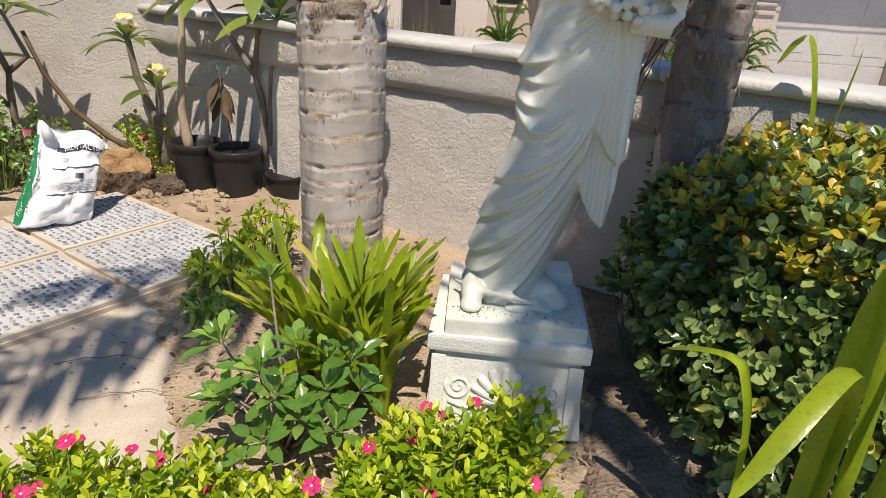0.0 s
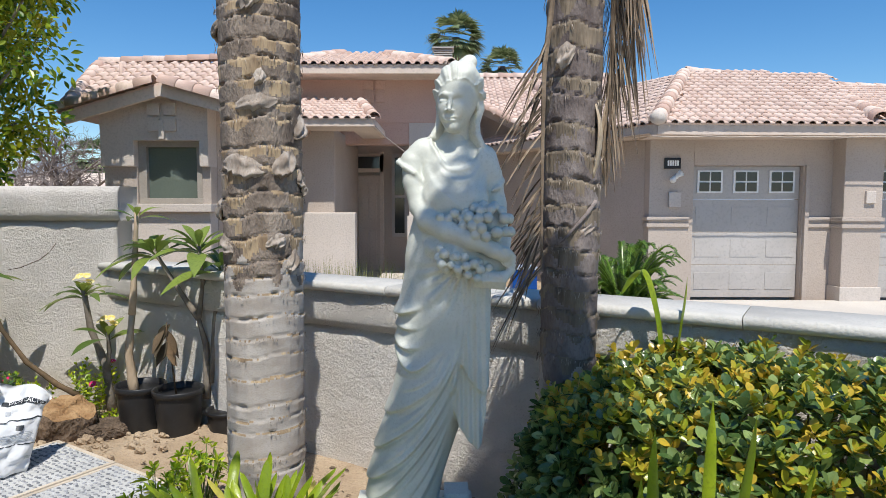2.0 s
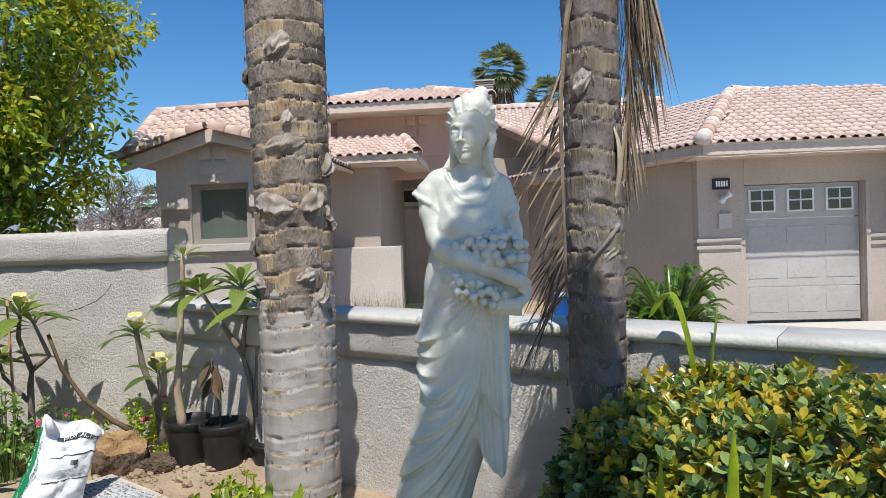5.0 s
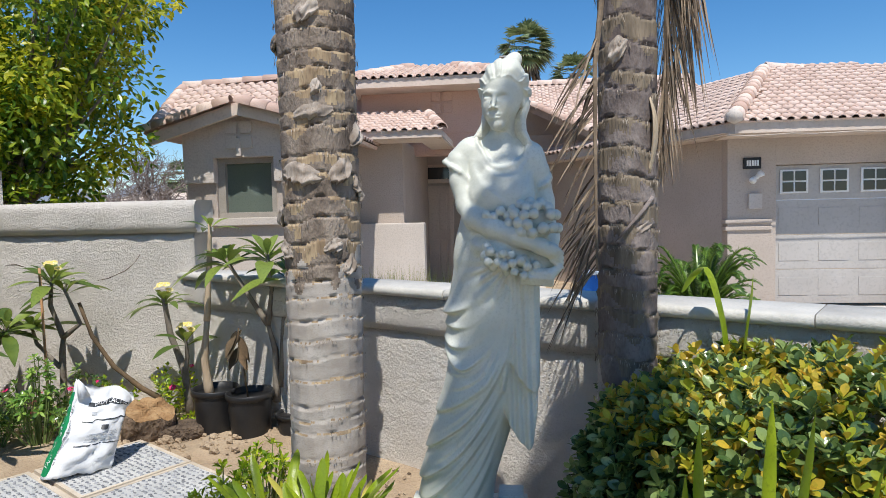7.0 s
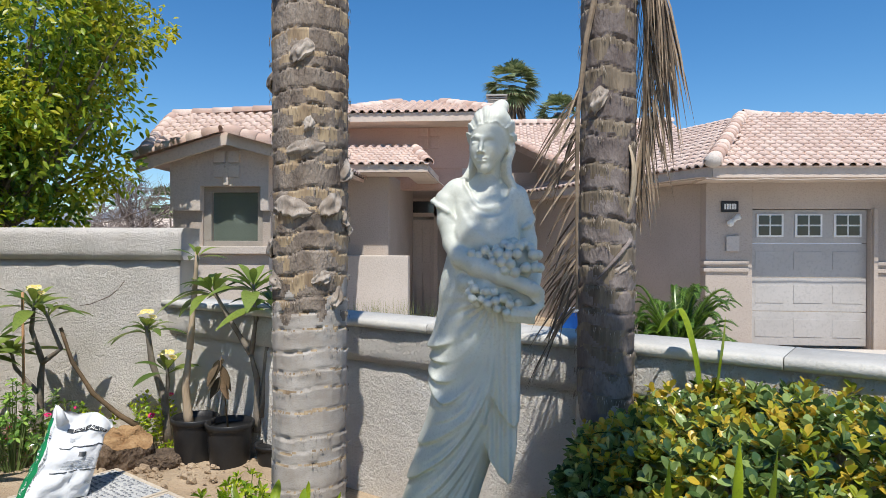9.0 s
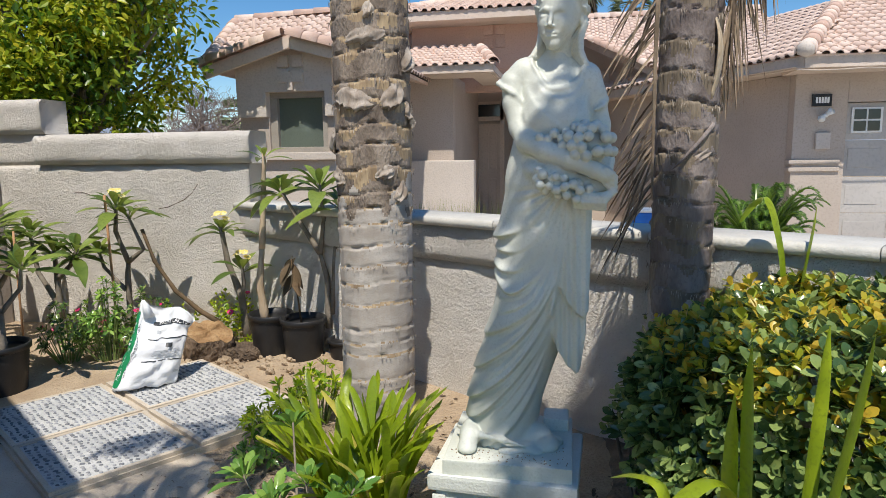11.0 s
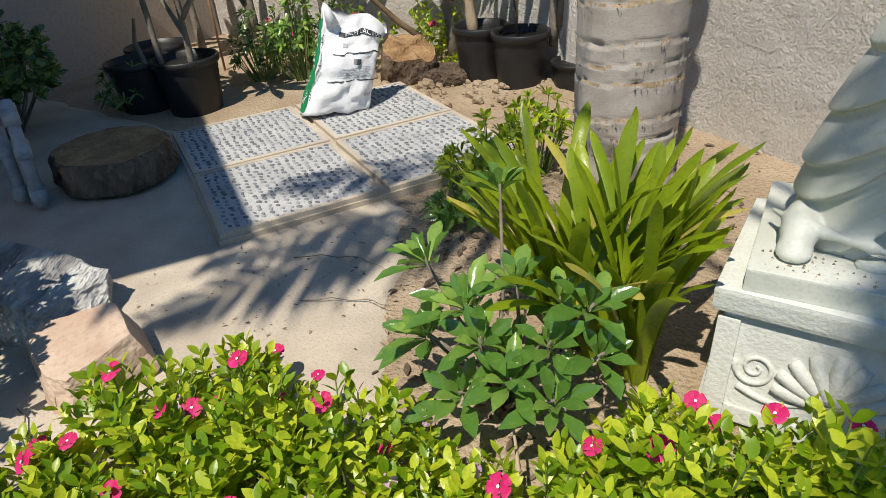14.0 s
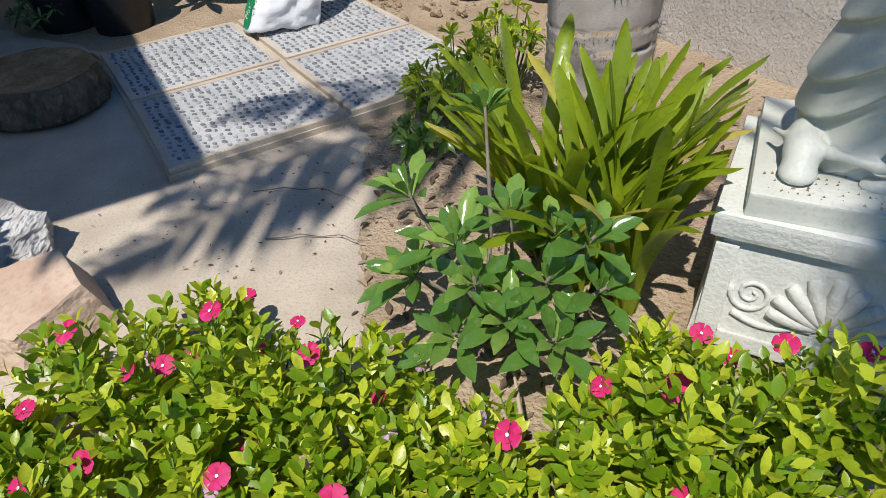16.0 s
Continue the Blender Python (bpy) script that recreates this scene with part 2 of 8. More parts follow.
ROCK_GREY = mat("grey_veined_rock", (0.20, 0.20, 0.20), (0.62, 0.61, 0.58), 7, 0.9, 1.0, 40, (0.34, 0.335, 0.33), stretch=(2.0, 0.7, 1.6), dist=0.02, coarse=1.0)
ROCK_PINK = mat("pink_sandstone", (0.50, 0.36, 0.265), (0.60, 0.46, 0.35), 8, 0.92, 0.5, 60, (0.45, 0.30, 0.22), dist=0.01)
PVC = mat("grey_pipe", (0.30, 0.31, 0.32), (0.45, 0.46, 0.46), 12, 0.6, 0.2, 60)
WHITE_PAINT = mat("door_paint", (0.42, 0.395, 0.37), (0.465, 0.44, 0.415), 2, 0.5, 0.08, 30)
DOOR_BEIGE = mat("entry_door_paint", (0.50, 0.41, 0.34), (0.55, 0.46, 0.385), 2, 0.5, 0.08, 30)
FRAME_BRONZE = mat("window_frame", (0.30, 0.27, 0.235), (0.36, 0.325, 0.28), 6, 0.5, 0.05)
GLASS = mat("window_glass", (0.10, 0.125, 0.105), (0.13, 0.155, 0.13), 0.6, 0.06, 0.0, spec=0.6)
GLASS_DARK = mat("garage_glass", (0.02, 0.022, 0.025), (0.03, 0.032, 0.035), 0.6, 0.08, 0.0, spec=0.6)
BLACK = mat("black_paint", (0.015, 0.015, 0.016), (0.025, 0.025, 0.026), 6, 0.4, 0.1)
WHITE = mat("white_plastic", (0.75, 0.75, 0.74), (0.82, 0.82, 0.80), 6, 0.4, 0.1)
BLUE = mat("blue_plastic", (0.015, 0.10, 0.40), (0.02, 0.13, 0.46), 5, 0.4, 0.1)
CABLE = mat("cable", (0.42, 0.36, 0.31), (0.5, 0.43, 0.37), 6, 0.6, 0.0)
# distance haze is mixed into this blue-grey base colour
MOUNTAIN = mat("hazy_mountain", (0.30, 0.36, 0.45), (0.36, 0.41, 0.49), 0.01, 1.0, 0.0)
BAMBOO = mat("stake_wood", (0.36, 0.19, 0.09), (0.46, 0.27, 0.14), 9, 0.8, 0.3, 60)


# ---- builders ----
def tag_mesh(name, me, material, parent=None, label="", smooth=False):
    me.materials.append(material)
    if smooth:
        me.polygons.foreach_set("use_smooth", [True] * len(me.polygons))
    ob = new(name, me)
    if parent is not None:
        ob.parent = parent
    if label:
        ob["label"] = label
    return ob


def part(name, bm, material, parent=None, label="", smooth=False):
    """One mesh object out of a bmesh, under a thing or a part."""
    me = bpy.data.meshes.new(name)
    bmesh.ops.recalc_face_normals(bm, faces=bm.faces)
    bm.to_mesh(me)
    bm.free()
    return tag_mesh(name, me, material, parent, label, smooth)


def raw(name, verts, faces, material, parent=None, label="", smooth=False):
    me = bpy.data.meshes.new(name)
    me.from_pydata([tuple(v) for v in verts], [], [tuple(int(i) for i in f) for f in faces])
    me.update()
    return tag_mesh(name, me, material, parent, label, smooth)


def empty(name, label, category, at=(0, 0, 0), group="", kind=""):
    ob = new(name)
    ob.empty_display_size = 0.1
    ob.location = at
    return tagged(ob, label, category, group, kind)


def add_box(bm, x0, x1, y0, y1, z0, z1, m=None, bevel=0.0):
    r = bmesh.ops.create_cube(bm, size=1)
    vs = r["verts"]
    t = Matrix.LocRotScale(((x0 + x1) / 2, (y0 + y1) / 2, (z0 + z1) / 2), None, (abs(x1 - x0), abs(y1 - y0), abs(z1 - z0)))
    bmesh.ops.transform(bm, matrix=(m @ t) if m else t, verts=vs)
    if bevel:
        es = list({e for v in vs for e in v.link_edges})
        bmesh.ops.bevel(bm, geom=es, offset=bevel, segments=2, profile=0.7, affect="EDGES")


def box(name, x0, x1, y0, y1, z0, z1, material, parent=None, label="", m=None, bevel=0.006):
    bm = bmesh.new()
    add_box(bm, x0, x1, y0, y1, z0, z1, m, bevel)
    return part(name, bm, material, parent, label)


def tube(points, radii, n=8, cap=True):
    """Vertices and faces of a tube along points."""
    pts = [Vector(p) for p in points]
    vs, fs = [], []
    ref = Vector((0.31, 0.87, 0.37))
    for i, p in enumerate(pts):
        d = (pts[min(i + 1, len(pts) - 1)] - pts[max(i - 1, 0)]).normalized()
        a = d.cross(ref)
        a = a.normalized() if a.length > 1e-4 else d.orthogonal().normalized()
        b = d.cross(a)
        r = radii[i] if hasattr(radii, "__len__") else radii
        for k in range(n):
            w = 2 * math.pi * k / n
            vs.append(p + a * math.cos(w) * r + b * math.sin(w) * r)
    for i in range(len(pts) - 1):
        for k in range(n):
            k2 = (k + 1) % n
            fs.append((i * n + k, i * n + k2, (i + 1) * n + k2, (i + 1) * n + k))
    if cap:
        fs.append(tuple(range(n))[::-1])
        fs.append(tuple((len(pts) - 1) * n + k for k in range(n)))
    return vs, fs


def tube_part(name, points, radii, material, parent=None, label="", n=8):
    vs, fs = tube(points, radii, n)
    return raw(name, vs, fs, material, parent, label, True)


def lathe(name, profile, material, parent=None, at=(0, 0, 0), n=28, label="", wob=0.0):
    """A turned body from (radius, height) pairs."""
    vs, fs = [], []
    for r, z in profile:
        for k in range(n):
            a = 2 * math.pi * k / n
            q = r * (1 + wob * noise.noise((math.cos(a) * 2 + at[0], math.sin(a) * 2 + at[1], z * 3)))
            vs.append((at[0] + q * math.cos(a), at[1] + q * math.sin(a), at[2] + z))
    for i in range(len(profile) - 1):
        for k in range(n):
            k2 = (k + 1) % n
            fs.append((i * n + k, i * n + k2, (i + 1) * n + k2, (i + 1) * n + k))
    fs.append(tuple(range(n))[::-1])
    fs.append(tuple((len(profile) - 1) * n + k for k in range(n)))
    return raw(name, vs, fs, material, parent, label, True)




def unit(v):
    return v / np.maximum(np.linalg.norm(v, axis=-1, keepdims=True), 1e-9)


def blades(P, D, N, L, W, droop=0.2, fold=0.15, shape=(0.25, 0.85, 1.0, 0.7, 0.0)):
    """Joined leaf blades: P bases, D directions, N upward normals, L lengths, W widths (arrays).
    Each blade has a folded midrib and a droop along its length."""
    k = len(P)
    D, N = unit(D), np.asarray(N, float)
    S = unit(np.cross(D, N))
    N = np.cross(S, D)
    s = np.linspace(0, 1, len(shape))
    L, W = np.broadcast_to(L, k).astype(float), np.broadcast_to(W, k).astype(float)
    droop = np.broadcast_to(droop, k).astype(float)
    V = np.zeros((k, len(shape), 3, 3))
    for i, (si, w) in enumerate(zip(s, shape)):
        c = P + D * (L * si)[:, None] - np.array([0, 0, 1.0]) * (droop * L * si * si)[:, None]
        e = S * (W * 0.5 * w)[:, None]
        up = N * (W * fold * w)[:, None]
        V[:, i, 0], V[:, i, 1], V[:, i, 2] = c - e + up, c, c + e + up
    m = len(shape)
    q = []
    for i in range(m - 1):
        for j in range(2):
            a = i * 3 + j
            q.append((a, a + 1, a + 4, a + 3))
    q = np.array(q)
    F = (q[None] + (np.arange(k) * m * 3)[:, None, None]).reshape(-1, 4)
    return V.reshape(-1, 3), F


def join(*sets):
    vs, fs, o = [], [], 0
    for v, f in sets:
        v = np.asarray([tuple(x) for x in v], float) if not isinstance(v, np.ndarray) else v
        vs.append(v)
        fs += [tuple(int(i) + o for i in q) for q in f]
        o += len(v)
    return np.concatenate(vs), fs


# ---- ground ----
def lift(x, y):
    """Height of the garden soil: a low bed, sinking a little in front of the pedestal."""
    n = noise.noise((x * 1.7, y * 1.7, 0.3)) * 0.008 + noise.noise((x * 6, y * 6, 1.7)) * 0.004
    far = max(0.0, min(1.0, (y + 0.55 * x - 4.5) / 1.5))
    dip = -0.05 * math.exp(-((x - 0.7) ** 2 / 0.5 + (y - 2.2) ** 2 / 0.5))
    near = 1 - far
    return (n + dip) * near - 0.02 * far


def axis(lo, hi, a, b, step):
    fine = list(np.arange(a, b + 1e-6, step))
    out, s, v = [], step, b
    while v < hi:
        s *= 1.35
        v += s
        out.append(v)
    left, s, v = [], step, a
    while v > lo:
        s *= 1.35
        v -= s
        left.append(v)
    return left[::-1] + fine + out


gx, gy = axis(-900, 900, -3.6, 3.2, 0.045), axis(-300, 1500, 1.0, 5.4, 0.045)
gv = [(x, y, lift(x, y)) for y in gy for x in gx]
gf = [(j * len(gx) + i, j * len(gx) + i + 1, (j + 1) * len(gx) + i + 1, (j + 1) * len(gx) + i) for j in range(len(gy) - 1) for i in range(len(gx) - 1)]
ground = tagged(raw("ground", gv, gf, SOIL, None, "", True), "dry sandy garden soil with darker damp patches", "ground", kind="structure")

# dusty concrete walk that runs out unevenly into the soil along the bed
wx, wy = np.linspace(-4.5, 0.15, 156), np.linspace(-2.0, 3.6, 142)
edge_y, edge_x = (-2.0, 1.2, 1.9, 2.22, 2.50, 2.80, 3.05, 3.25, 3.40, 3.6), (-0.1, -0.10, -0.20, -0.36, -0.52, -0.66, -0.78, -1.1, -3.0, -5.0)
wv = []
for y in wy:
    for x in wx:
        e = x - float(np.interp(y, edge_y, edge_x)) + 0.07 * noise.noise((x * 4, y * 4, 1)) + 0.03 * noise.noise((x * 15, y * 15, 4))
        e = min(1.0, max(0.0, (e + 0.10) / 0.16))
        wv.append((x, y, 0.014 - 0.06 * e * e * (3 - 2 * e) + 0.0015 * noise.noise((x * 9, y * 9, 7))))
wf = [(j * 156 + i, j * 156 + i + 1, (j + 1) * 156 + i + 1, (j + 1) * 156 + i) for j in range(141) for i in range(155)]
tagged(raw("pavement", wv, wf, CONCRETE, None, "", True), "tan dusty concrete walk beside the flower bed", "pavement", kind="structure")
# sheet of darker soil under the hedge, thinning out towards the pedestal
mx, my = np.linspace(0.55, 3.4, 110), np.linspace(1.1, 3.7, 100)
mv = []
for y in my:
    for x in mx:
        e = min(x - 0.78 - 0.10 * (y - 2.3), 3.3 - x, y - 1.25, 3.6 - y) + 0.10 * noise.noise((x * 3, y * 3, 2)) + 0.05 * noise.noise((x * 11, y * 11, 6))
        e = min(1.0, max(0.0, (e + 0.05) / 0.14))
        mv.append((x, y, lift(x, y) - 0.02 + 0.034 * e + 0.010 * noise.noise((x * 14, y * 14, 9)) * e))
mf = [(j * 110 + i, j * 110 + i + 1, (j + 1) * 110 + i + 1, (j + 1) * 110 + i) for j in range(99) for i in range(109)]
tagged(raw("hedge_bed", mv, mf, DARK_SOIL, None, "", True), "dark crumbly soil of the hedge bed", "soil", kind="structure")
bm = bmesh.new()
add_box(bm, 2.0, 14, 3.9, 10.0, -0.12, 0.035)
tagged(part("driveway", bm, DRIVE), "pale concrete driveway before the garage", "driveway", kind="structure")
bm = bmesh.new()
add_box(bm, -1.2, 1.2, 8.6, 14.6, -0.1, 0.04, None, 0.01)
tagged(part("entry_path", bm, DRIVE), "pale concrete path to the front entry", "path", kind="structure")

# ---- garden walls ----
WD = Vector((0.861, -0.508, 0)).normalized()
WN = Vector((-WD.y, WD.x, 0))
W0 = Vector((-1.80, 5.19, 0))
LOW = Matrix(((WD.x, WN.x, 0, W0.x), (WD.y, WN.y, 0, W0.y), (0, 0, 1, 0), (0, 0, 0, 1)))


def rough_slab(name, x0, x1, y0, y1, z0, z1, m=None, step=0.035, amp=0.006, round_=0.018, parent=None, material=None):
    """A stucco-covered block whose front and top are uneven, with softened edges."""
    nx, nz = max(2, int((x1 - x0) / step)), max(2, int((z1 - z0) / step))
    vs, fs = [], []
    for k in range(nz + 1):
        for i in range(nx + 1):
            x, z = x0 + (x1 - x0) * i / nx, z0 + (z1 - z0) * k / nz
            d = noise.noise((x * 9, y0 * 3, z * 9)) * amp + noise.noise((x * 2.5, y0, z * 2.5)) * amp
            e = min(z - z0, z1 - z)
            d += round_ * max(0.0, 1 - e / (round_ * 1.5)) ** 2
            vs.append((x, y0 + d, z))
    w = nx + 1
    for k in range(nz):
        for i in range(nx):
            fs.append((k * w + i, k * w + i + 1, (k + 1) * w + i + 1, (k + 1) * w + i))
    b = len(vs)
    t0 = nz * w
    for i in range(nx + 1):
        vs.append((vs[t0 + i][0], y1, z1))
    for i in range(nx + 1):
        vs.append((vs[i][0], y1, z0))
    for i in range(nx):
        fs.append((t0 + i, t0 + i + 1, b + i + 1, b + i))
        fs.append((i + 1, i, b + w + i, b + w + i + 1))
        fs.append((b + i, b + i + 1, b + w + i + 1, b + w + i))
    fs.append([k * w for k in range(nz + 1)][::-1] + [b + w, b][:0] + [b + w, b][::1])
    fs.append([k * w + nx for k in range(nz + 1)] + [b + nx, b + w + nx])
    if m:
        vs = [m @ Vector(v) for v in vs]
    return raw(name, vs, fs, material or STUCCO, parent, "", True)


wall = tagged(new("wall_low"), "low grey stucco garden wall with a raised band", "garden wall", kind="structure")
rough_slab("lower_face", 0.0, 8.5, 0.0, 0.2, -0.15, 0.775, LOW, parent=wall, material=STUCCO_LOW)
rough_slab("raised_band", -0.01, 8.5, -0.038, 0.2, 0.775, 0.975, LOW, parent=wall, amp=0.008, material=STUCCO_BAND)
coping = tagged(new("wall_coping"), "white painted bullnose coping on the garden wall", "wall coping", kind="structure")
# one stone: a slab with a rounded nose, its ends eased a little
nose = [(-0.045 - 0.026 * math.cos(a), 1.0015 + 0.0265 * math.sin(a)) for a in np.linspace(-1.57, 1.57, 9)]
outline = nose + [(0.25, 1.028), (0.26, 1.018), (0.26, 0.975)]
cv, cf = [], []
for x, k in ((0.0, 0.94), (0.003, 1.0), (0.840, 1.0), (0.843, 0.94)):
    cv += [(x, 0.095 + (y - 0.095) * (1 - (1 - k) * 0.3), 1.0015 + (z - 1.0015) * k) for y, z in outline]
no = len(outline)
for r in range(3):
    cf += [(r * no + k, r * no + (k + 1) % no, (r + 1) * no + (k + 1) % no, (r + 1) * no + k) for k in range(no)]
cf += [tuple(range(no))[::-1], tuple(3 * no + k for k in range(no))]
me = bpy.data.meshes.new("coping_stone")
me.from_pydata(cv, [], cf)
bm = bmesh.new()
bm.from_mesh(me)
bmesh.ops.recalc_face_normals(bm, faces=bm.faces)
bm.to_mesh(me)
bm.free()
for f in me.polygons:
    f.use_smooth = len(f.vertices) == 4
me.materials.append(COPING)
joint = (Vector((0.317, 3.80, 0)) - W0).dot(WD)
for k in range(-3, 8):
    s = joint + k * 0.846
    if s > 8.4 or s + 0.84 < 0:
        continue
    ob = new("coping_stone", me)
    if s < -0.06:
        ob.matrix_world = LOW @ Matrix.Translation((-0.06, 0, 0)) @ Matrix.Diagonal(((s + 0.903) / 0.843, 1, 1, 1))
    else:
        ob.matrix_world = LOW @ pose(s, random.uniform(-0.003, 0.003), random.uniform(-0.002, 0.002))
    ob.parent = coping

tall = tagged(new("wall_tall"), "tall grey stucco wall with a thick top band and a stepped end", "garden wall", kind="structure")
TY = 5.14
rough_slab("main_face", -9.0, -1.69, TY, TY + 0.22, -0.2, 1.33, parent=tall)
rough_slab("top_band", -3.56, -1.655, TY - 0.05, TY + 0.24, 1.33, 1.575, parent=tall, amp=0.009, round_=0.035)
rough_slab("upper_face", -9.0, -3.56, TY - 0.0, TY + 0.22, 1.33, 1.62, parent=tall)
rough_slab("upper_band", -9.0, -3.46, TY - 0.055, TY + 0.24, 1.58, 1.86, parent=tall, amp=0.009, round_=0.035)

# hairline cracks in the stucco
for pts in (((-3.43, 1.072), (-3.30, 1.10), (-3.17, 1.104), (-3.05, 1.07), (-2.935, 1.056)), ((-2.49, 0.976), (-2.40, 0.99), (-2.257, 1.045), (-2.18, 1.10), (-2.132, 1.173))):
    tube_part("crack", [(x, TY - 0.0005 + 0.002 * noise.noise((x * 9, 0, 0)), z + 0.008 * noise.noise((x * 25, z, 0))) for x, z in pts], 0.0035, MULCH, tall, "hairline crack in the stucco", 5)

# the house that the camera stands beside: its eave throws the straight shade over the pavers
own = tagged(new("house_near"), "tan stucco house corner with a deep eave", "house", kind="structure")
E1, E2 = Vector((-0.82, 0.573, 0)), Vector((-0.573, -0.82, 0))
C0 = Vector((-1.03, 1.30, 0))
HN = Matrix(((E1.x, E2.x, 0, C0.x), (E1.y, E2.y, 0, C0.y), (0, 0, 1, 0), (0, 0, 0, 1)))
box("eave", 0, 7, 0, 8, 2.50, 2.66, FASCIA, own, "", HN, 0.01)
box("pillar", 1.66, 1.98, 0.03, 0.50, -0.1, 2.5, HOUSE, own, "", HN, 0.02)
box("back_wall", -4.15, -3.95, 0.4, 5.13, -0.1, 2.6, HOUSE, own, "", None, 0.02)
box("corner_wall", 1.75, 2.0, 0.8, 8, -0.1, 2.5, HOUSE, own, "", HN, 0.02)


# ---- pebble pavers ----
PC, PA = Vector((-1.455, 3.42, 0)), -33.0
PM = pose(PC.x, PC.y, 0.0, 0, 0, PA)
pebbles = []
for k in range(5):
    bm = bmesh.new()
    bmesh.ops.create_icosphere(bm, subdivisions=1, radius=1)
    for v in bm.verts:
        v.co *= 1 + 0.22 * noise.noise(v.co * 1.3 + Vector((k * 5.1, 0, 0)))
        v.co = Vector((v.co.x * 0.0135, v.co.y * 0.0085, v.co.z * 0.006))
    me = bpy.data.meshes.new("pebble")
    bm.to_mesh(me)
    bm.free()
    me.materials.append(PEBBLE)
    me.polygons.foreach_set("use_smooth", [True] * len(me.polygons))
    pebbles.append(me)
PAVERS = [(-1, -1), (0, -1), (-1, 0), (0, 0)]


def paver(i, j):
    ox, oy = i * 0.622 + 0.012, j * 0.622 + 0.012
    th = empty("paver", "square grey paver set with dark pebbles, laid on sand", "paver", group="pebble pavers")
    th.matrix_world = PM @ pose(ox + 0.3, oy + 0.3, 0.002 * (i + j), random.uniform(-0.4, 0.4), random.uniform(-0.4, 0.4), random.uniform(-1.0, 1.0))
    bm = bmesh.new()
    add_box(bm, -0.298, 0.298, -0.298, 0.298, -0.03, 0.052, None, 0.008)
    part("slab", bm, MORTAR, th)
    bm = bmesh.new()
    for x0, x1, y0, y1 in ((-0.3, 0.3, -0.3, -0.277), (-0.3, 0.3, 0.277, 0.3), (-0.3, -0.277, -0.277, 0.277), (0.277, 0.3, -0.277, 0.277)):
        add_box(bm, x0, x1, y0, y1, 0.02, 0.0555, None, 0.003)
    part("rim", bm, CONCRETE, th)
    return th


paver_things = [paver(i, j) for i, j in PAVERS]
bm = bmesh.new()
add_box(bm, -0.622, 0.622, -0.622, 0.622, -0.05, 0.034, PM)
tagged(part("sand_bed", bm, CONCRETE), "pale sand bedding under the pavers", "sand", kind="structure")

# ---- far setting ----
vs, fs = [], []
for k in range(61):
    a = radians(-60 + k * 2)
    h = 60 + 75 * abs(noise.noise((k * 0.17, 2.2, 0))) + 28 * noise.noise((k * 0.6, 0, 4))
    x, y = 1400 * math.sin(a), 1400 * math.cos(a)
    vs += [(x, y, -5), (x, y, max(20, h))]
    if k:
        fs.append((2 * k - 2, 2 * k, 2 * k + 1, 2 * k - 1))
tagged(raw("backdrop", vs, fs, MOUNTAIN), "hazy blue desert mountain range on the horizon", "mountains", kind="structure")


# ---- neighbour's house ----
TILE_W, TILE_L = 0.158, 0.215


def tile_shape():
    """One curved roof tile: a tall barrel and a pan with a thick front lip, along +y up the slope."""
    prof = []
    for k in range(7):
        a = math.pi * k / 6
        prof.append((-0.046 * math.cos(a) + 0.050, 0.040 * math.sin(a) + 0.007))
    prof += [(0.122, 0.002), (TILE_W + 0.005, 0.007)]
    vs, fs = [], []
    for y, dz in ((0, 0.024), (TILE_L + 0.03, 0.0)):
        vs += [(x, y, z + dz) for x, z in prof]
    n = len(prof)
    vs += [(x, 0.004, z + 0.004) for x, z in prof]
    for i in range(n - 1):
        fs.append((i, i + 1, n + i + 1, n + i))
        fs.append((2 * n + i, 2 * n + i + 1, i + 1, i))
    return vs, fs


TV, TF = tile_shape()
TILE_ME = bpy.data.meshes.new("roof_tile")
TILE_ME.from_pydata(TV, [], TF)
TILE_ME.materials.append(TILE_ONE)
TILE_ME.polygons.foreach_set("use_smooth", [True] * len(TILE_ME.polygons))


